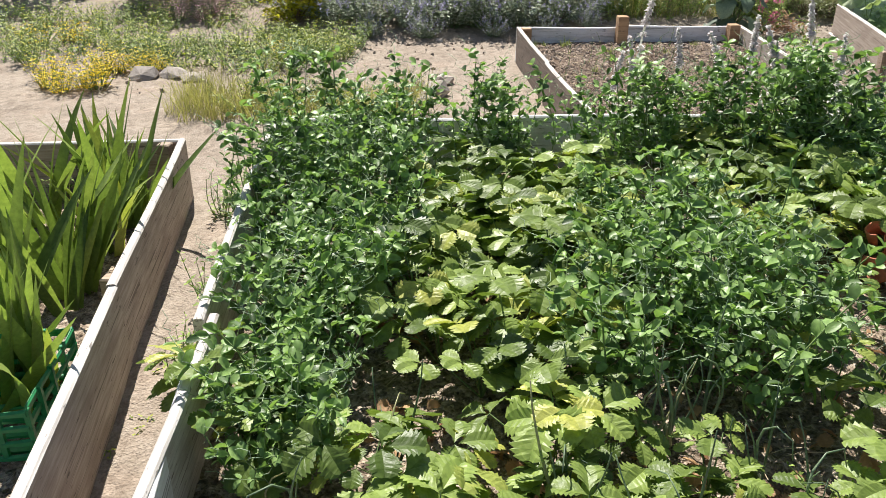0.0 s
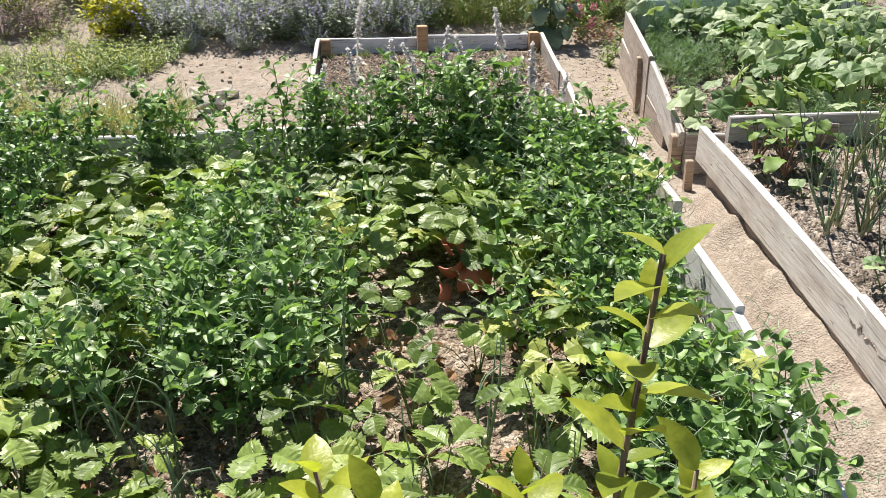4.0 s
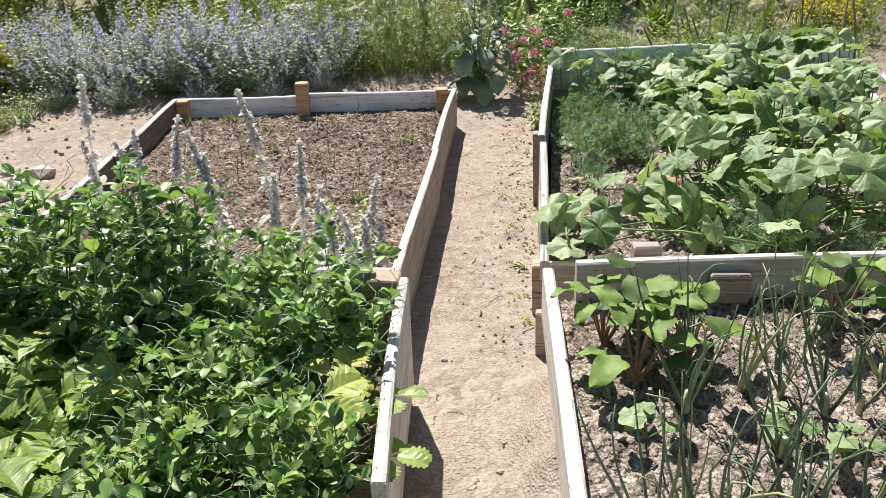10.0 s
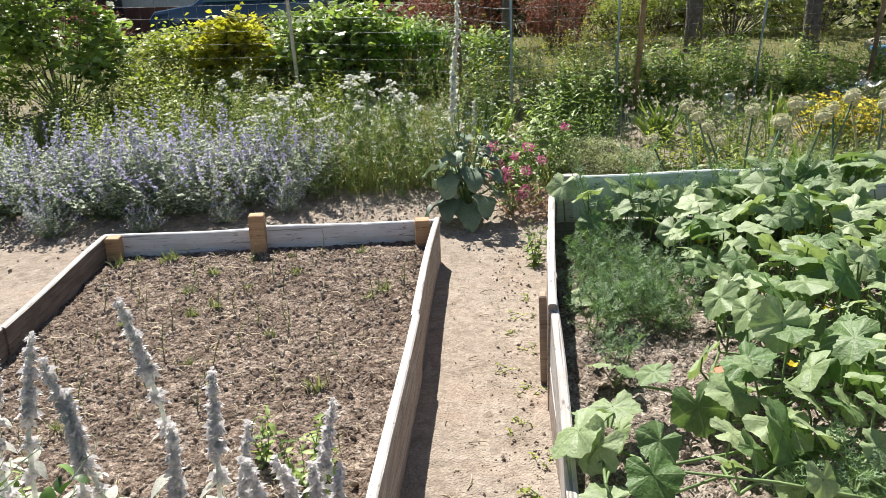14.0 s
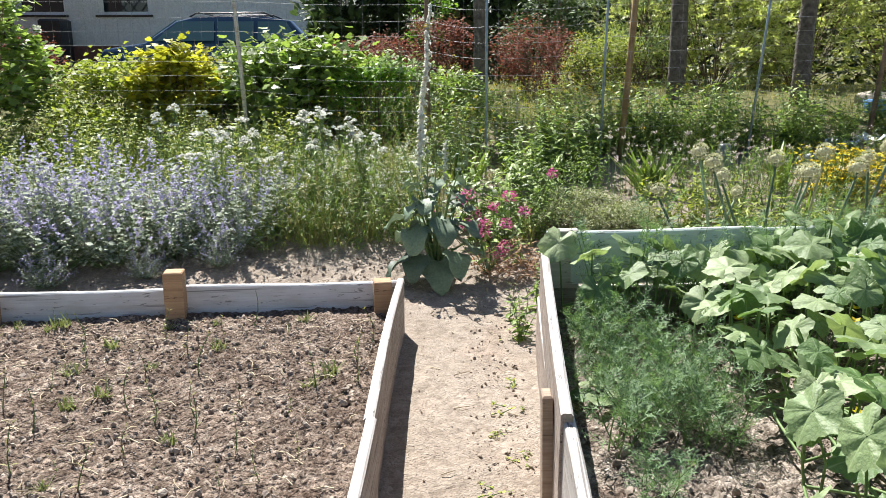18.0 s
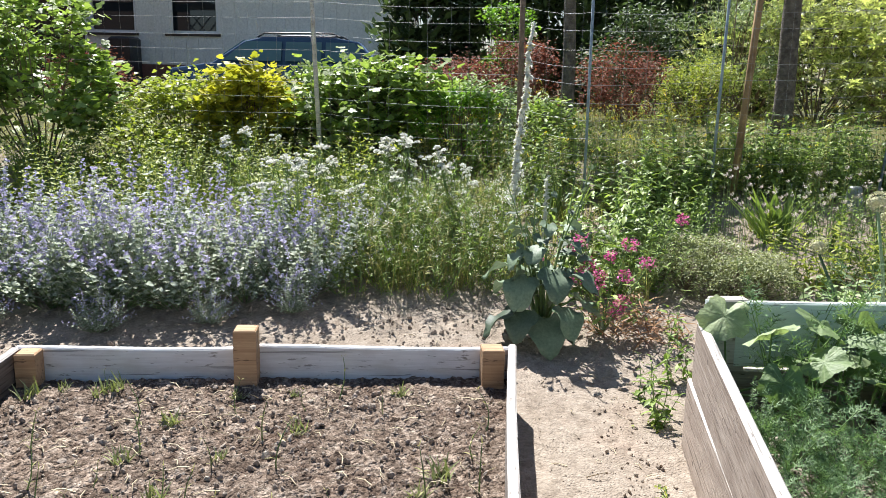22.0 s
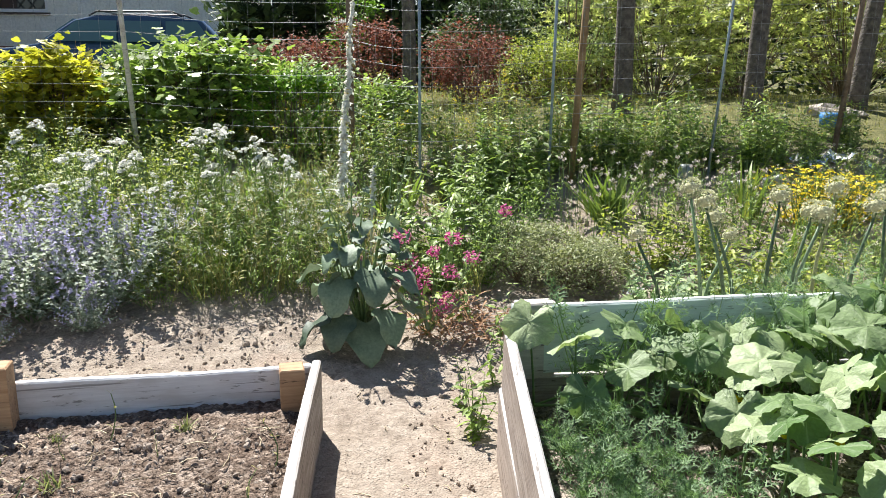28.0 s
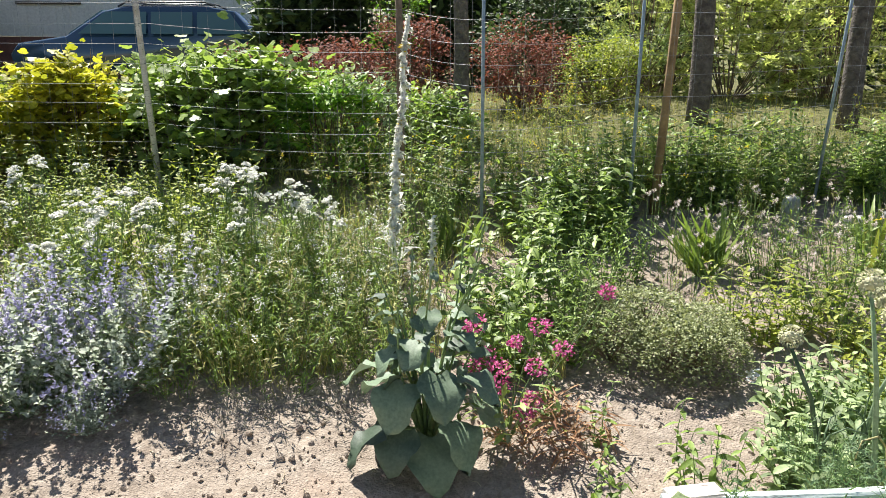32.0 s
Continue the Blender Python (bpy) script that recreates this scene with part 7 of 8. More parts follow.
    for _ in range(280):
        a, o = r.uniform(0, 6.28), 0.28 * r.random() ** 0.6
        dr.add(blade(r.uniform(0.05, 0.13), 0.009, 3, 0.2, 0.3, 0.6, 0.6), aim(0.16 + math.cos(a) * o, 0.03 + 0.7 * math.sin(a) * o, r.uniform(0.0, 0.24 - 0.5 * o), r.uniform(0, 360), r.uniform(-20, 40), r.uniform(-40, 40)))
    for _ in range(60):
        a, o = r.uniform(0, 6.28), r.uniform(0, 0.25)
        lv.add(blade(0.07, 0.022, 3, 0.25, 0.2, 0.7, 0.2), aim(math.cos(a) * o, math.sin(a) * o, r.uniform(0.05, 0.32), r.uniform(0, 360), r.uniform(-10, 50), r.uniform(-30, 30)))
    tagged(part("stem", st, M_STEM, pk), kind="stuff")
    tagged(part("leaves", lv, M_CURRANT, pk), kind="stuff")
    tagged(part("withered_leaves", dr, M_DEADLEAF, pk, "dry tan lower leaves"), kind="stuff")
    # tall white mullein
    mu = thing("mullein", 2.34, 8.75, ground_z(2.34, 8.75), "tall white woolly mullein spike with yellow flowers", "mullein")
    spike, yel, lf = Build(), Build(), Build()
    pts = [Vector((0.008 * math.sin(k * 1.1) + 0.09 * k / 12, 0, 0.35 + 1.09 * k / 12)) for k in range(13)]
    stem = tube([(0.02, 0, -0.02), (0.01, 0, 0.2), *[tuple(q) for q in pts]], 0.017, 0.008, 9)
    tuftl = diamond(0.034, 0.03, 0.5)
    for k in range(620):
        u = r.random() * 12
        i = min(int(u), 11)
        q = pts[i].lerp(pts[i + 1], u - i)
        yaw = r.uniform(0, 360)
        knob = math.sin(u * 6.3) + 0.6 * math.sin(u * 14.7)
        s = (1.25 - 0.055 * u) * (0.85 + 0.4 * max(0.0, knob))
        spike.add(tuftl, aim(q.x + 0.006 * knob, q.y, q.z + 0.01, yaw, r.uniform(-45, 30), r.uniform(-25, 25), s))
        if knob > 0.3 and r.random() < 0.16:
            for d in range(4):
                yel.add(diamond(0.016, 0.014, 0.2), aim(q.x - 0.02 * math.sin(radians(yaw)), q.y + 0.02 * math.cos(radians(yaw)), q.z, yaw + d * 90, 30))
    part("stem", one(stem), M_WHITEWOOL, mu)
    tagged(part("flower_spike", spike, M_WHITEFL, mu, "white woolly spike"), kind="stuff")
    tagged(part("flowers", yel, M_YELLOW, mu, "yellow mullein flowers"), kind="stuff")
    for k in range(10):
        lf.add(blade(0.2, 0.06, 4, 0.2, 0.3, 0.7, 0.3), aim(0, 0, 0.02 + 0.03 * k, k * 137, 35))
    part("leaves", lf, M_WOOL, mu)
    m2 = thing("mullein", 2.53, 8.35, ground_z(2.53, 8.35), "short white woolly mullein spike", "mullein")
    sp2 = Build()
    for k in range(80):
        q = Vector((0.02, 0, 0.3 + 0.28 * r.random()))
        sp2.add(tuftl, aim(*q, r.uniform(0, 360), r.uniform(-10, 60), r.uniform(-40, 40), 0.8))
    part("stem", one(tube([(0, 0, -0.02), (0.02, 0, 0.58)], 0.008, 0.005, 6)), M_WOOL, m2)
    tagged(part("flower_spike", sp2, M_WHITEFL, m2), kind="stuff")
    # sorrel-like yellow seed stalks
    so = [herb_plant(460 + k, 0.5, 3, "tall stalk of yellow-green seeds", M_LIME, "seed_stalk", "seed stalk", (0.012, 0.010), 0.012, 0.08, 30, 3)[0] for k in range(2)]
    scatter(so, [(2.3, 8.1), (2.42, 8.2), (2.55, 8.25), (2.36, 8.0), (2.62, 8.5), (2.2, 8.3), (1.3, 9.0)], ground_z, 422, 0.8, 1.15)
    # border right of the rosette
    dk = [herb_plant(470 + k, 0.42, 14, "dark green bushy perennial with pointed leaves", M_CURRANT, "perennial", "perennial", (0.10, 0.038), 0.05, 0.2, 10)[0] for k in range(3)]
    scatter(dk, [(3.15, 9.2), (3.4, 9.3), (3.3, 9.55), (3.6, 9.6), (3.05, 9.5), (3.62, 9.35), (2.95, 8.55), (2.75, 8.3), (3.08, 8.35), (4.55, 10.2), (4.9, 10.3), (4.3, 10.15), (5.3, 10.5), (5.7, 10.4), (4.7, 10.45), (4.4, 10.5), (5.05, 10.55), (5.5, 10.15), (5.95, 10.6), (6.2, 10.5), (4.15, 10.3), (6.6, 10.6), (2.85, 8.0), (3.75, 9.8)], ground_z, 423, 0.75, 1.25, 4)
    md = [herb_plant(480 + k, 0.36, 16, "green perennial with narrow leaves and small white flowers", M_WEED, "perennial", "perennial", (0.055, 0.016), 0.03, 0.18, 30)[0] for k in range(3)]
    scatter(md, [(3.35, 8.55), (3.5, 8.8), (3.25, 8.8), (3.65, 8.9), (3.15, 8.05), (3.2, 8.35), (2.95, 7.95), (4.4, 8.9), (3.8, 10.2), (4.1, 10.5), (3.5, 10.3), (2.7, 9.5), (2.5, 9.3), (4.6, 8.5), (4.9, 8.6), (5.2, 8.45), (4.8, 7.4), (5.1, 7.45), (5.5, 8.2), (5.4, 8.8), (5.9, 8.6), (6.1, 9.2), (4.95, 9.9), (5.6, 10.0), (6.0, 10.0), (6.4, 9.7)], ground_z, 424, 0.8, 1.3, 4)
    th = [mound(490 + k, 0.26, 0.24, 0.24, 3800, (0.014, 0.009), M_THYME, "low dense cushion of thyme with tiny leaves", "thyme_mat", "thyme") for k in range(2)]
    scatter(th, [(3.36, 8.08), (3.62, 7.98), (3.55, 8.25), (3.82, 8.2), (3.75, 8.02), (3.35, 8.32)], ground_z, 425, 0.85, 1.15, 3)
    sg = [herb_plant(500 + k, 0.2, 16, "low sage-like plant with pale green leaves", M_SILVER, "sage_plant", "sage", (0.075, 0.03), 0.035, 0.17, 20)[0] for k in range(2)]
    scatter(sg, [(3.9, 7.25), (4.05, 7.3), (4.2, 7.2), (3.95, 7.42), (4.12, 7.48), (4.3, 7.4), (4.22, 7.6), (4.4, 7.55), (4.05, 7.62), (3.85, 7.1), (4.35, 7.25)], ground_z, 426, 0.95, 1.35, 4)
    mt = [herb_plant(510 + k, 0.24, 2, "small upright mint-like weed", M_WEED, "mint_weed", "weed", (0.07, 0.024), 0.03, 0.06, 5)[0] for k in range(2)]
    scatter([herb_plant(515, 0.3, 2, "upright mint-like weed with drooping leaves", M_WEED, "mint_weed", "weed", (0.08, 0.026), 0.032, 0.06, 0)[0]], [(3.42, 7.02), (3.2, 6.98), (3.62, 7.05), (3.45, 7.12)], ground_z, 516, 0.8, 1.25, 8)
    scatter(mt, [(3.44, 6.72), (3.46, 6.9), (3.36, 6.55), (3.6, 6.6), (2.97, 6.62), (2.93, 6.72), (2.96, 6.45), (3.2, 7.5), (3.05, 7.65), (3.1, 6.95), (2.98, 6.48)], ground_z, 427, 0.7, 1.15, 14)
    pe = [herb_plant(520 + k, 0.3, 12, "yellow-green bushy peony leaves", M_LIME, "peony", "peony", (0.08, 0.026), 0.035, 0.2, 20)[0] for k in range(2)]
    scatter(pe, [(4.15, 8.25), (4.3, 8.35), (4.05, 8.4), (4.5, 8.2), (4.45, 7.9), (4.7, 8.0), (4.9, 7.7), (4.4, 7.55), (4.65, 7.5), (5.1, 8.0), (5.3, 7.7)], ground_z, 428, 0.8, 1.1)
    ir = [iris_plant(530 + k, 14, "clump of iris leaves in the border", 0.72) for k in range(2)]
    scatter(ir, [(4.12, 9.0), (4.2, 9.1), (4.05, 9.12), (2.6, 9.15), (2.72, 9.25), (1.75, 9.1), (1.95, 9.0), (5.1, 9.1), (4.95, 8.2)], ground_z, 429, 0.85, 1.15, 4)
    fence_dark = [herb_plant(585 + k, 0.56, 16, "tall dark green leafy perennial along the fence", M_CURRANT, "tall_perennial", "perennial", (0.085, 0.03), 0.04, 0.17, 25)[0] for k in range(3)]
    scatter(fence_dark, [(4.2, 10.05), (4.4, 9.95), (4.62, 10.1), (4.85, 10.0), (5.3, 10.2), (5.55, 10.1), (5.85, 10.25), (6.1, 10.2), (6.5, 10.4), (3.3, 9.75), (3.5, 9.7), (3.7, 9.9), (3.9, 10.1), (2.55, 10.0), (2.75, 10.1), (3.05, 9.95), (2.3, 10.05), (5.05, 10.25)], ground_z, 586, 0.8, 1.15, 5)
    fence_lime = [wild_plant(588 + k, 0.6, 24, "tall rough grass with narrow leaves at the fence", M_GRASS, M_CREAMFL, "fence_grass", "grass", 0.2) for k in range(2)]
    scatter(fence_lime, [(2.5, 9.6), (2.7, 9.75), (2.2, 9.7), (1.9, 9.9), (3.0, 9.8), (4.5, 9.85), (4.1, 9.8), (4.75, 9.85)], ground_z, 589, 0.7, 1.1, 5)
    # small round chive-like heads
    hd = Build()
    for _ in range(26):
        d = Vector((r.gauss(0, 1), r.gauss(0, 1), r.gauss(0, 0.9))).normalized() * 0.011
        hd.add(diamond(0.009, 0.007, 0.3), aim(d.x, d.y, d.z, r.uniform(0, 360), r.uniform(-40, 70)))
    CHIVE = hd.mesh("allium_head", M_PALEPINK)
    al = thing("allium_patch", 4.2, 8.85, ground_z(4.2, 8.85), "patch of small pale pink allium heads on thin stems", "allium")
    st = Build()
    o = al.matrix_basis.translation.copy()
    for x, y in zone(75, 3.75, 5.0, 8.5, 9.3, 0.05, 430):
        h = r.uniform(0.26, 0.5)
        top = Vector((x, y, ground_z(x, y) + h)) - o
        st.add(tube([(x - o.x, y - o.y, ground_z(x, y) - o.z - 0.01), tuple(top)], 0.0022, 0.0016, 3, False))
        part("flower_head", CHIVE, None, al, "", Matrix.Translation(top) @ Matrix.Scale(r.uniform(0.8, 1.35), 4))
    tagged(part("stem", st, M_STEM, al), kind="stuff")
    # seeding onions with big round heads
    hd = Build()
    for _ in range(260):
        d = Vector((r.gauss(0, 1), r.gauss(0, 1), r.gauss(0, 0.9))).normalized() * 0.036
        yaw = math.degrees(math.atan2(-d.x, d.y))
        hd.add(diamond(0.011, 0.009, 0.4), aim(d.x, d.y, d.z, yaw + r.uniform(-20, 20), math.degrees(math.asin(max(-1, min(1, d.z / 0.036)))) + r.uniform(-20, 20)))
    core = pebble(0.03, 3, 0.95)
    hd.add(core)
    HEAD = hd.mesh("seed_head", M_CREAMFL)
    for x, y, z in ((4.0, 7.0, 0.84), (4.12, 7.02, 0.78), (4.28, 7.05, 0.80), (4.35, 6.98, 0.74), (4.5, 7.08, 0.83), (4.75, 7.0, 0.88), (4.62, 7.02, 0.76), (4.42, 7.12, 0.72), (4.2, 7.1, 0.70), (3.88, 7.12, 0.62), (4.85, 7.1, 0.8), (5.0, 7.05, 0.86), (4.05, 7.18, 0.6), (5.15, 7.2, 0.8), (5.3, 7.3, 0.85)):
        p = thing("seeding_onion", x, y, ground_z(x, y), "onion gone to seed with a round cream flower head", "onion", "seeding onions")
        h = z - ground_z(x, y)
        lean = r.uniform(-0.16, 0.16)
        part("stalk", one(tube([(0, 0, -0.02), (lean * 0.05, 0.01, h * 0.3), (lean * 0.35, 0.015, h * 0.62), (lean, 0, h - 0.03)], 0.012, 0.006, 7)), M_ONION, p)
        part("seed_head", HEAD, None, p, "", Matrix.Translation((lean, 0, h)) @ Matrix.Scale(r.uniform(0.8, 1.2), 4))
        for k in range(3):
            part("leaf", ONION[r.randrange(5)], None, p, "", pose(0, 0, 0, r.uniform(5, 20), 0, r.uniform(0, 360)) @ Matrix.Scale(r.uniform(0.9, 1.4), 4))
    fd = [frond_plant(570 + k, 0.42, 6, "tall feathery dill in the flower border", M_DILL, spread=0.16) for k in range(2)]
    scatter(fd, [(4.0, 6.95), (4.15, 7.0), (4.3, 7.1), (4.45, 7.0), (4.6, 7.15), (4.8, 7.1), (4.38, 7.3), (3.86, 7.0)], ground_z, 571, 0.7, 1.1)
    gap = [wild_plant(575 + k, 0.34, 26, "rough weeds between the border flowers", M_WEED, M_PALEPINK, "border_weeds", "weed", 0.22) for k in range(3)]
    scatter(gap, zone(24, 3.7, 6.6, 8.25, 10.1, 0.3, 576) + zone(12, 4.4, 5.8, 7.3, 8.4, 0.25, 577), ground_z, 578, 0.6, 1.1)
    # plastic jugs and odds and ends under the fence
    M_CLEAR = glass_mat("cloudy_plastic", (0.62, 0.66, 0.68), 0.3)
    M_CLEAR.node_tree.nodes["Principled BSDF"].inputs["Transmission Weight"].default_value = 0.75
    M_BAG = glass_mat("clear_plastic_sheet", (0.7, 0.75, 0.8), 0.25)
    M_BAG.node_tree.nodes["Principled BSDF"].inputs["Transmission Weight"].default_value = 0.88
    M_BLUECAN = plain_mat("blue_plastic", (0.05, 0.22, 0.55), (0.08, 0.30, 0.66), 8.0, 0.4)
    for x, y, s, tip in ((4.85, 9.66, 1.0, 0), (5.2, 9.62, 0.75, 80), (5.28, 9.5, 0.6, 20), (5.5, 9.7, 0.8, 70)):
        j = thing("plastic_jug", x, y, ground_z(x, y) + (0.05 if tip > 45 else 0), "cut cloudy plastic bottle upside down on the soil", "bottle", "plastic bottles")
        prof = [(0, 0, 0), (0, 0, 0.03), (0, 0, 0.12), (0, 0, 0.16), (0, 0, 0.19)]
        sh = tube(prof, 0.06, 0.058, 14, False)
        v = sh[0].copy()
        v[-14:, :2] *= 0.75
        v[-28:-14, :2] *= 0.95
        part("shell", one((v, sh[1] + [tuple(range(56, 70))])), M_CLEAR, j, "", pose(0, 0, 0, tip, 0, 30) @ Matrix.Scale(s, 4))
    bg = Build()
    n = 14
    for a in range(n + 1):
        for b in range(n + 1):
            x, y = (a / n - 0.5) * 0.7, (b / n - 0.5) * 0.45
            bg.v.append((x, y, 0.12 + 0.1 * noise.noise((x * 6, y * 6, 3)) + 0.06 * noise.noise((x * 15, y * 15, 1)) - 0.35 * (x * x + y * y)))
    bg.f = [(a * (n + 1) + b, a * (n + 1) + b + 1, (a + 1) * (n + 1) + b + 1, (a + 1) * (n + 1) + b) for a in range(n) for b in range(n)]
    solo("plastic_sheet", bg, M_BAG, "crumpled clear plastic sheet under the fence", "plastic sheet", m=pose(6.25, 10.15, ground_z(6.25, 10.15) + 0.02, 0, 0, 15) @ Matrix.Scale(0.8, 4), smooth=False)
    rag = Build()
    rag.v = [(x * 0.6, y * 0.5, abs(z) * 0.5 + 0.01) for x, y, z in bg.v]
    rag.f = list(bg.f)
    solo("white_rag", rag, M_FRAME, "crumpled white paper scrap on the soil", "paper scrap", m=pose(3.98, 7.95, ground_z(3.98, 7.95) - 0.02, 0, 0, 40) @ Matrix.Scale(0.4, 4), smooth=False)
    cn = thing("plastic_tub", 7.0, 11.6, lift(11.6), "blue plastic tub standing on the lawn", "tub")
    part("tub", one(tube([(0, 0, 0), (0, 0, 0.14)], 0.10, 0.12, 16)), M_BLUECAN, cn)
    for k, (x, y, s) in enumerate(((7.2, 12.15, 0.17), (7.45, 12.2, 0.15), (7.32, 12.0, 0.12), (7.3, 12.3, 0.16), (7.55, 12.05, 0.1))):
        solo("stone", one(pebble(s, 30 + k, 0.5)), M_STONE, "dark stone lying on the lawn", "stone", "stones on the lawn", m=pose(x, y, lift(y) + 0.03, 0, 0, 50 * k), smooth=False)
    yl = [herb_plant(540 + k, 0.17, 34, "bright yellow flowering stonecrop", M_YELLOW, "yellow_flower", "flower", (0.028, 0.026), 0.03, 0.17, 20)[0] for k in range(2)]
    scatter([herb_plant(545, 0.17, 34, "bright yellow flowering stonecrop", M_YELLOW, "yellow_flower", "flower", (0.028, 0.026), 0.03, 0.17, 20)[0]], [(5.5, 8.9), (5.7, 8.95), (5.6, 9.1), (5.85, 9.05), (5.75, 9.2), (5.45, 9.05)], ground_z, 546, 1.5, 1.9)
    scatter(yl, [(-2.75, 5.5), (-2.6, 5.42), (-2.45, 5.5), (-2.62, 4.95), (-2.75, 4.85), (-2.5, 4.92), (-2.3, 5.5), (-3.0, 5.2), (-2.9, 4.95), (-2.68, 5.35), (-3.7, 6.7), (-3.5, 6.6), (-3.9, 6.5), (-1.45, 6.05)], ground_z, 431, 0.7, 1.1)
    wf = [herb_plant(550 + k, 0.17, 22, "low green weeds on the clay ground", M_WEED if k == 1 else M_LIME, "ground_weed", "weed", (0.038, 0.023), 0.036, 0.2, 15)[0] for k in range(3)]
    scatter(wf, zone(40, -2.7, -1.25, 5.6, 6.7, 0.14, 432) + zone(60, -4.8, -2.75, 5.6, 7.6, 0.16, 433) + zone(12, -1.9, -0.9, 6.6, 7.2, 0.2, 441) + zone(14, -1.35, -0.95, 5.9, 6.5, 0.12, 437) + zone(10, -1.3, -0.3, 4.3, 4.8, 0.2, 434) + [(-1.6, 6.9), (-1.5, 7.05), (-1.9, 7.0), (-1.75, 6.1)] + zone(14, -3.6, -1.9, 7.2, 8.2, 0.25, 435), ground_z, 435, 0.6, 1.2)
    pf = [herb_plant(560 + k, 0.28, 26, "soft pink flowering border perennial", M_PINKPALE, "pink_flower", "flower", (0.022, 0.018), 0.022, 0.2, 30)[0] for k in range(2)]
    scatter(pf, [(-2.7, 7.55), (-2.5, 7.7), (-2.95, 7.5), (-3.2, 7.65), (-2.75, 7.8)], ground_z, 436, 0.9, 1.2)


fill_border()


# ---- shrubs, trees, hedge ----
def build_woods():
    g = lambda x, y: lift(y)
    cur = lobed(0.078)
    shrub(601, -0.1, 10.75, g(0, 10.75), 0.5, 0.45, 0.76, 2600, (0.055, 0.045), M_GOLD, "golden-green currant bush behind the fence", "currant_bush", "bush", shape=lobed(0.068), lumps=10, bare=0.02, shoots=6)
    shrub(602, -0.75, 10.7, g(0, 10.7), 0.6, 0.45, 0.62, 1300, (0.05, 0.042), M_LIME, "lime-leaved bush behind the fence", "golden_bush", "bush", lumps=10, bare=0.02)
    shrub(603, 1.05, 10.6, g(0, 10.6), 0.66, 0.45, 0.82, 2600, (0.065, 0.055), M_CURRANT, "dark green blackcurrant bush behind the fence", "currant_bush", "bush", shape=cur, lumps=10, bare=0.02, shoots=6)
    shrub(604, 0.4, 10.85, g(0, 10.85), 0.4, 0.4, 0.78, 1700, (0.055, 0.045), M_CURRANT, "yellow-green bush between currants", "currant_bush", "bush", shape=lobed(0.065), lumps=10, bare=0.02)
    shrub(605, -1.85, 10.2, g(0, 10.2), 0.62, 0.5, 1.5, 2500, (0.06, 0.045), M_CURRANT, "tall leafy bush on a dark trunk", "tall_bush", "bush", shape=cur, lumps=9, bare=0.12)
    shrub(606, -2.75, 9.3, g(0, 9.3), 0.5, 0.45, 0.95, 1500, (0.05, 0.035), M_GOLD, "bright golden-yellow bush at the fence", "golden_bush", "bush", bare=0.05)
    shrub(607, -1.75, 7.55, g(0, 7.55), 0.3, 0.25, 0.5, 700, (0.045, 0.03), M_GOLD, "bright golden-yellow bush beside the catmint", "golden_bush", "bush", bare=0.05)
    shrub(608, -3.3, 8.4, g(0, 8.4), 0.6, 0.5, 0.8, 1300, (0.05, 0.03), M_LIME, "lime-green bush by the flower border", "lime_bush", "bush", bare=0.05)
    shrub(609, -3.9, 10.4, g(0, 10.4), 0.9, 0.6, 1.4, 1900, (0.06, 0.045), M_CURRANT, "dark green bush behind the fence", "currant_bush", "bush")
    shrub(610, -0.8, 10.0, g(0, 10.0), 0.55, 0.4, 0.42, 900, (0.05, 0.03), M_LIME, "low yellow-green bush at the fence", "lime_bush", "bush", bare=0.05)
    shrub(611, 1.85, 10.4, g(0, 10.4), 0.35, 0.3, 0.75, 700, (0.07, 0.02), M_FRESH, "feathery green plant behind the fence", "green_bush", "bush", bare=0.05)
    shrub(612, 2.1, 10.6, g(0, 10.6), 0.3, 0.3, 0.7, 500, (0.06, 0.02), M_SILVER, "silvery bush at the fence", "silver_bush", "bush", bare=0.05)
    for k, (x, y, rx, h) in enumerate(((1.75, 11.5, 0.45, 0.5), (2.5, 11.35, 0.4, 0.42), (1.1, 11.4, 0.4, 0.5))):
        shrub(615 + k, x, y, g(0, y), rx, 0.35, h, 900, (0.06, 0.028), M_CURRANT, "dark green leafy plant beyond the fence", "garden_bush", "bush", lumps=8, bare=0.02)
    for k, (x, y, rx, h) in enumerate(((1.75, 12.55, 0.42, 0.66), (2.35, 12.75, 0.45, 0.78), (3.45, 12.85, 0.5, 0.78), (0.75, 12.7, 0.4, 0.5), (-2.9, 12.8, 0.5, 0.6), (1.2, 12.9, 0.4, 0.52))):
        shrub(620 + k, x, y, g(0, y), rx, 0.5, h, 1800, (0.032, 0.021), M_RED, "rounded dark red barberry bush", "barberry_bush", "bush", lumps=14, bare=0.02, shoots=0)
    shrub(631, 4.32, 13.2, g(0, 13.2), 0.46, 0.45, 0.62, 2300, (0.03, 0.018), M_LIME, "rounded fresh-green bush on the lawn", "green_bush", "bush", lumps=14, bare=0.02, shoots=0)
    shrub(632, 4.95, 14.3, g(0, 14.3), 0.7, 0.6, 1.7, 1800, (0.06, 0.016), M_SILVER, "silver-green upright bush before the hedge", "silver_bush", "bush", up=40)
    shrub(633, 3.9, 14.6, g(0, 14.6), 0.7, 0.6, 1.3, 1500, (0.07, 0.03), M_DARK, "dark green bush behind the barberries", "green_bush", "bush")
    ros = Build()
    for k in range(7):
        ros.add(diamond(0.085, 0.027, 0.25, 0.25), aim(0, 0, 0, k * 51, 22))
    ros = (np.array(ros.v), ros.f)
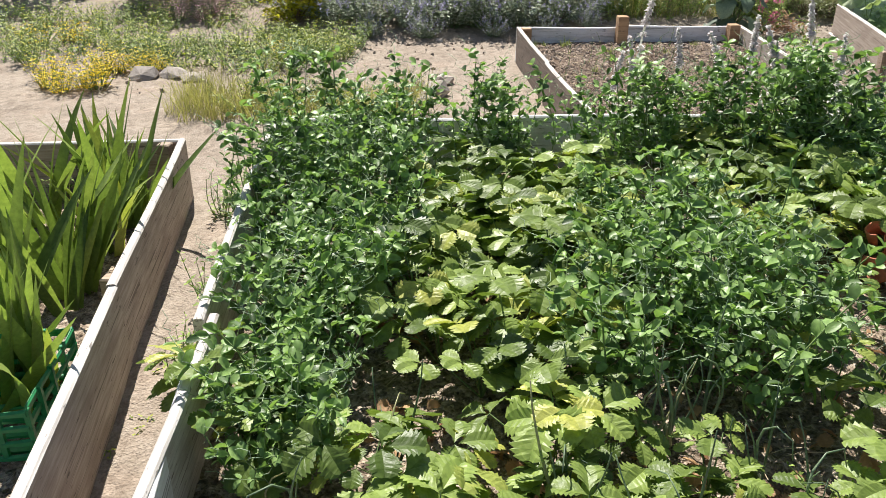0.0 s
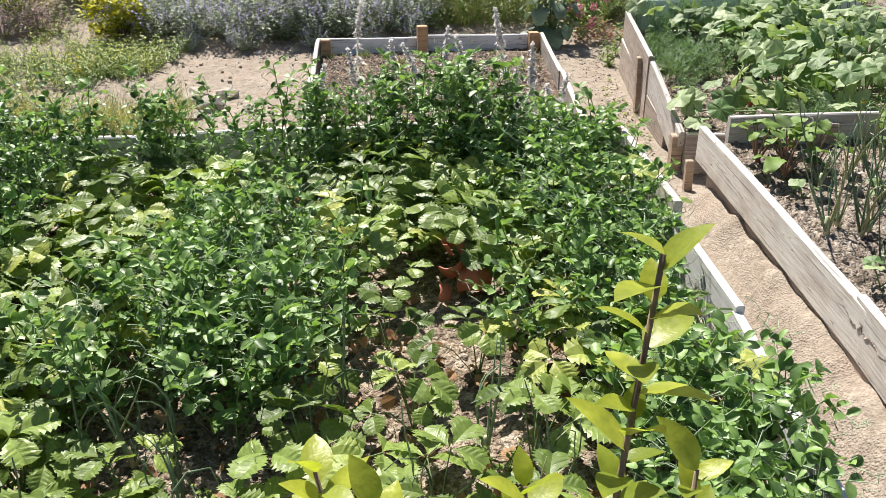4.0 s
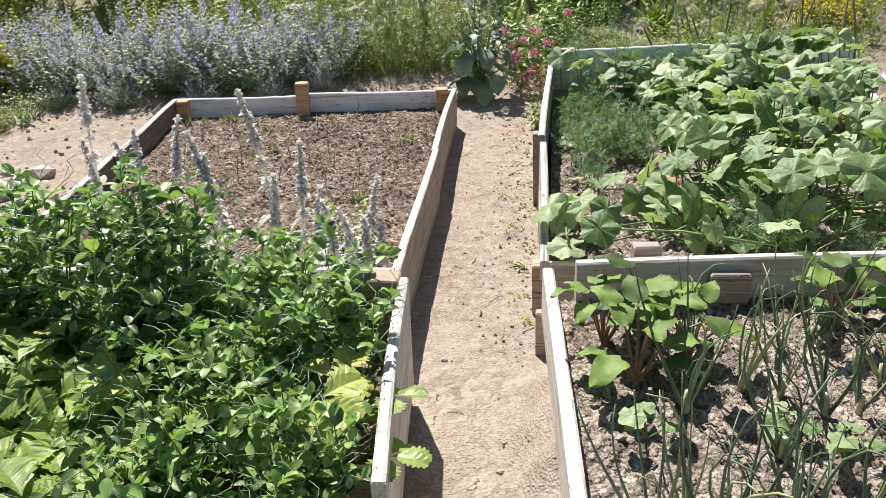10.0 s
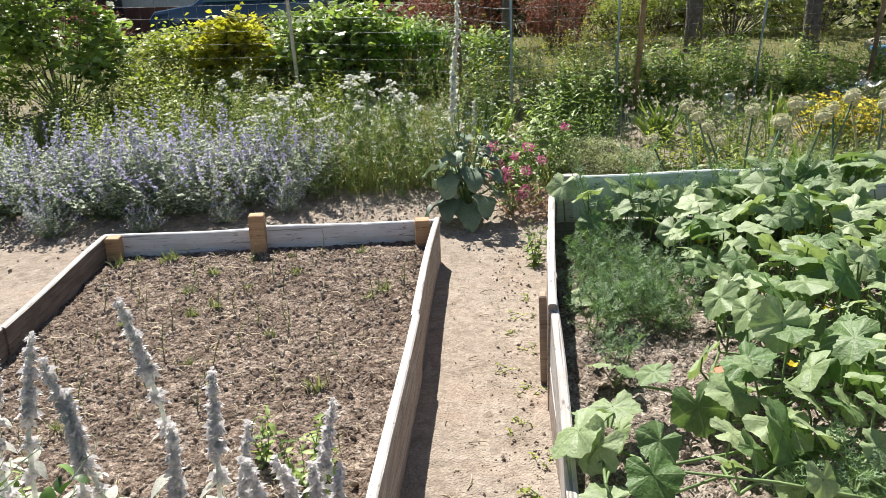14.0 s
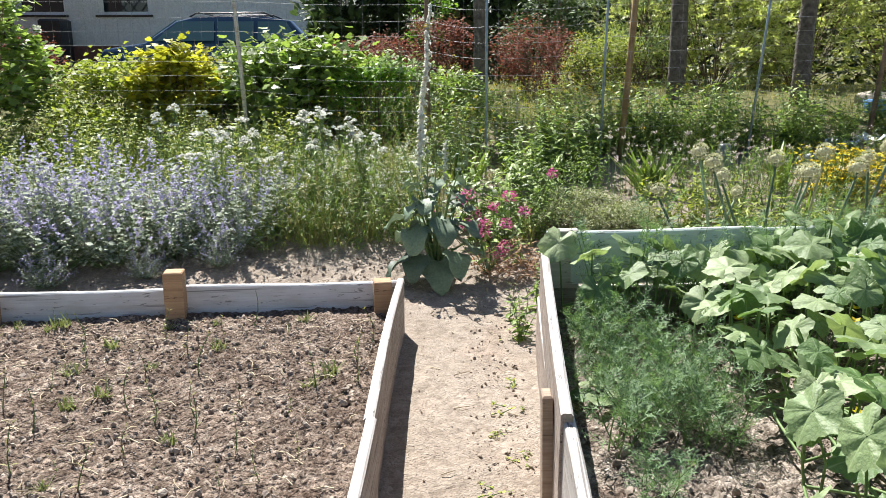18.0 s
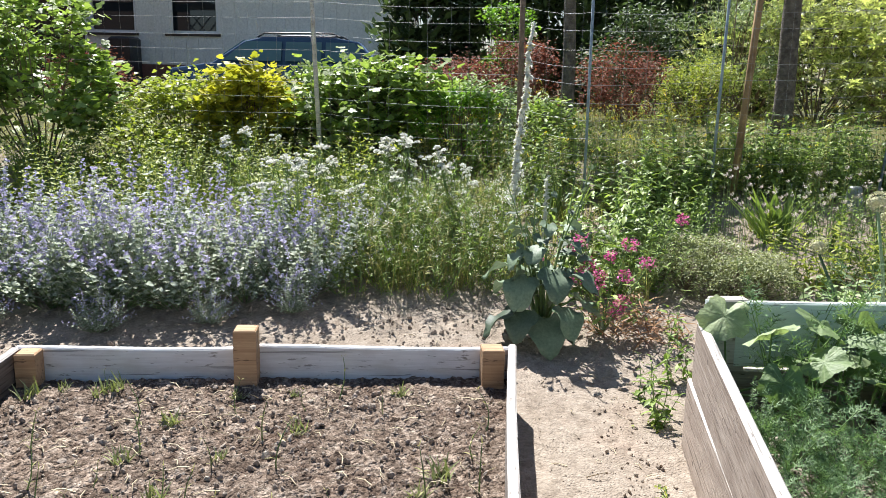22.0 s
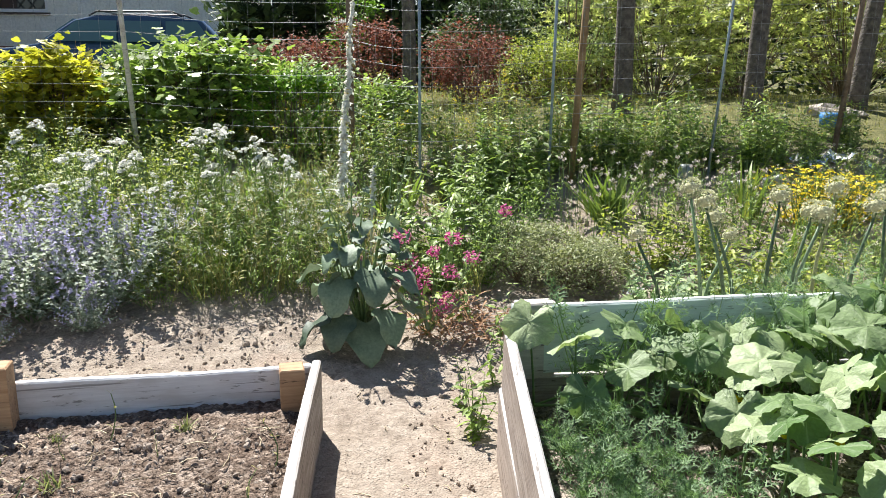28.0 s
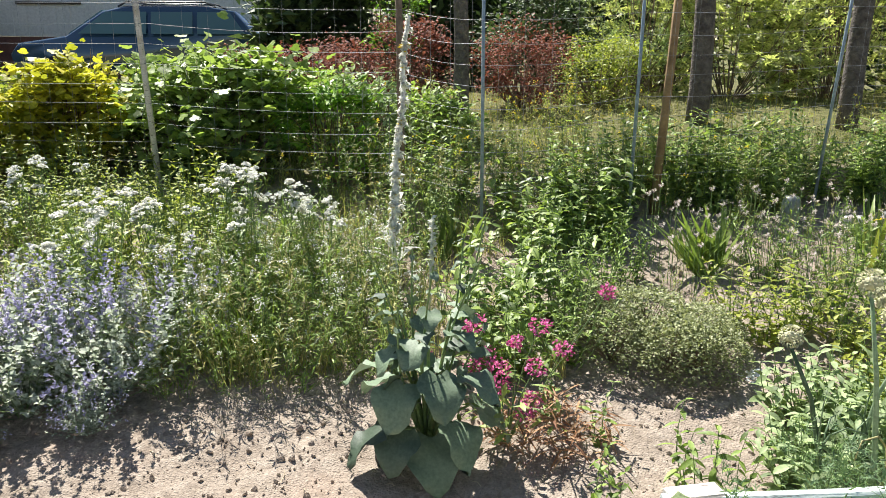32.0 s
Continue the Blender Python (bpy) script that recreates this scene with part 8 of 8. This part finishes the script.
    for k, (x, y, rx, h) in enumerate(((6.0, 14.1, 0.9, 1.5), (7.2, 14.2, 1.1, 1.75), (8.6, 14.2, 1.1, 1.8), (5.5, 15.2, 0.9, 1.9), (10.2, 13.9, 1.3, 1.8), (7.4, 15.6, 1.5, 2.1), (9.2, 15.4, 1.4, 2.1))):
        shrub(640 + k, x, y, g(0, y), rx, 0.8, h, 780, (0.1, 0.03), M_LAUREL, "large rhododendron bush with glossy leaf rosettes", "rhododendron", "bush", shape=ros, lumps=10, bare=0.05)
    for k, (x, y, rx, h) in enumerate(((0.7, 17.0, 0.75, 2.4), (1.9, 17.3, 1.0, 2.7), (3.2, 17.2, 1.0, 2.6), (4.6, 17.6, 1.2, 2.7), (6.4, 18.2, 1.3, 2.8), (8.6, 18.5, 1.4, 2.9), (10.8, 18.0, 1.4, 2.9), (13.0, 17.0, 1.5, 2.9), (13.5, 14.0, 1.5, 2.2))):
        shrub(660 + k, x, y, g(0, y), rx, 0.8, h, 1600, (0.22, 0.09), M_DARK, "dark green conifer of the boundary hedge", "conifer", "conifer", M_BARK, lumps=16, up=35, bare=0.02)
    for k, (x, y, rx, h) in enumerate(((-6.2, 12.0, 0.9, 1.4), (-5.0, 13.5, 0.9, 1.2), (-7.5, 10.5, 1.0, 1.5), (-5.2, 8.8, 0.8, 0.9), (7.6, 9.2, 0.6, 0.6), (8.6, 10.5, 0.8, 0.8))):
        shrub(680 + k, x, y, g(0, y), rx, 0.7, h, 1500, (0.06, 0.035), M_CURRANT if k % 2 else M_LIME, "leafy garden bush by the border", "garden_bush", "bush", bare=0.05)
    shrub(690, 2.15, 13.6, g(0, 13.6), 0.35, 0.3, 1.3, 500, (0.05, 0.03), M_FRESH, "young bright green tree shoots", "young_tree", "tree", bare=0.4)
    # trees
    for k, (x, y, rad, lx) in enumerate(((2.79, 11.85, 0.075, 0.02), (5.02, 12.2, 0.105, 0.06), (6.32, 11.95, 0.10, 0.12), (7.75, 12.45, 0.105, 0.14), (10.0, 13.0, 0.11, 0.0))):
        r = random.Random(700 + k)
        t = thing("garden_tree", x, y, lift(y), "grey-barked tree trunk with a thin high crown", "tree", "garden trees")
        pts = [(0.02 * math.sin(j + k) + lx * j / 8, 0.01 * math.cos(j * 1.3), -0.1 + 0.4 * j) for j in range(9)]
        v, f = tube(pts, rad, rad * 0.6, 12)
        v *= np.array([[1 + 0.05 * noise.noise((a * 9, b * 9, c * 5)), 1 + 0.05 * noise.noise((b * 9, a * 9, c * 5)), 1] for a, b, c in v])
        trunk = part("trunk", one((v, f)), M_BARK, t, "rough grey bark")
        limbs, crown = Build(), Build()
        leaf = diamond(0.13, 0.085)
        for j in range(10):
            a = j * 2.4 + k
            e = Vector((lx + math.cos(a) * r.uniform(0.5, 1.0), math.sin(a) * r.uniform(0.2, 0.45), r.uniform(2.15, 2.7)))
            limbs.add(tube(arc(r, (lx, 0, 1.7 + 0.05 * j), e, 0.1, 3), 0.03, 0.01, 5, False))
            for _ in range(46):
                d = Vector((r.gauss(0, 0.3), r.gauss(0, 0.22), r.gauss(0, 0.14)))
                q = e + d
                crown.add(leaf, aim(*q, r.uniform(0, 360), r.uniform(-40, 40), r.uniform(-40, 40), r.uniform(0.7, 1.3)))
        tagged(part("limb", limbs, M_BARK, t), kind="stuff")
        tagged(part("crown", crown, M_CURRANT, t), kind="stuff")
    lawn = Build()
    r = random.Random(720)
    for _ in range(9000):
        x, y = r.uniform(-4, 9.5), 10.4 + 4.4 * r.random() ** 1.2
        lawn.add((np.array([(-0.004, 0, 0), (0.004, 0, 0), (r.uniform(-0.03, 0.03), r.uniform(-0.03, 0.03), r.uniform(0.04, 0.11))]), [(0, 1, 2)]), Matrix.Translation((x, y, ground_z(x, y) - 0.005)) @ Matrix.Rotation(r.uniform(0, 6), 4, "Z"))
    solo("lawn_grass", lawn, M_DRYGRASS, "sparse sun-dried lawn grass beyond the fence", "grass", kind="stuff")


build_woods()
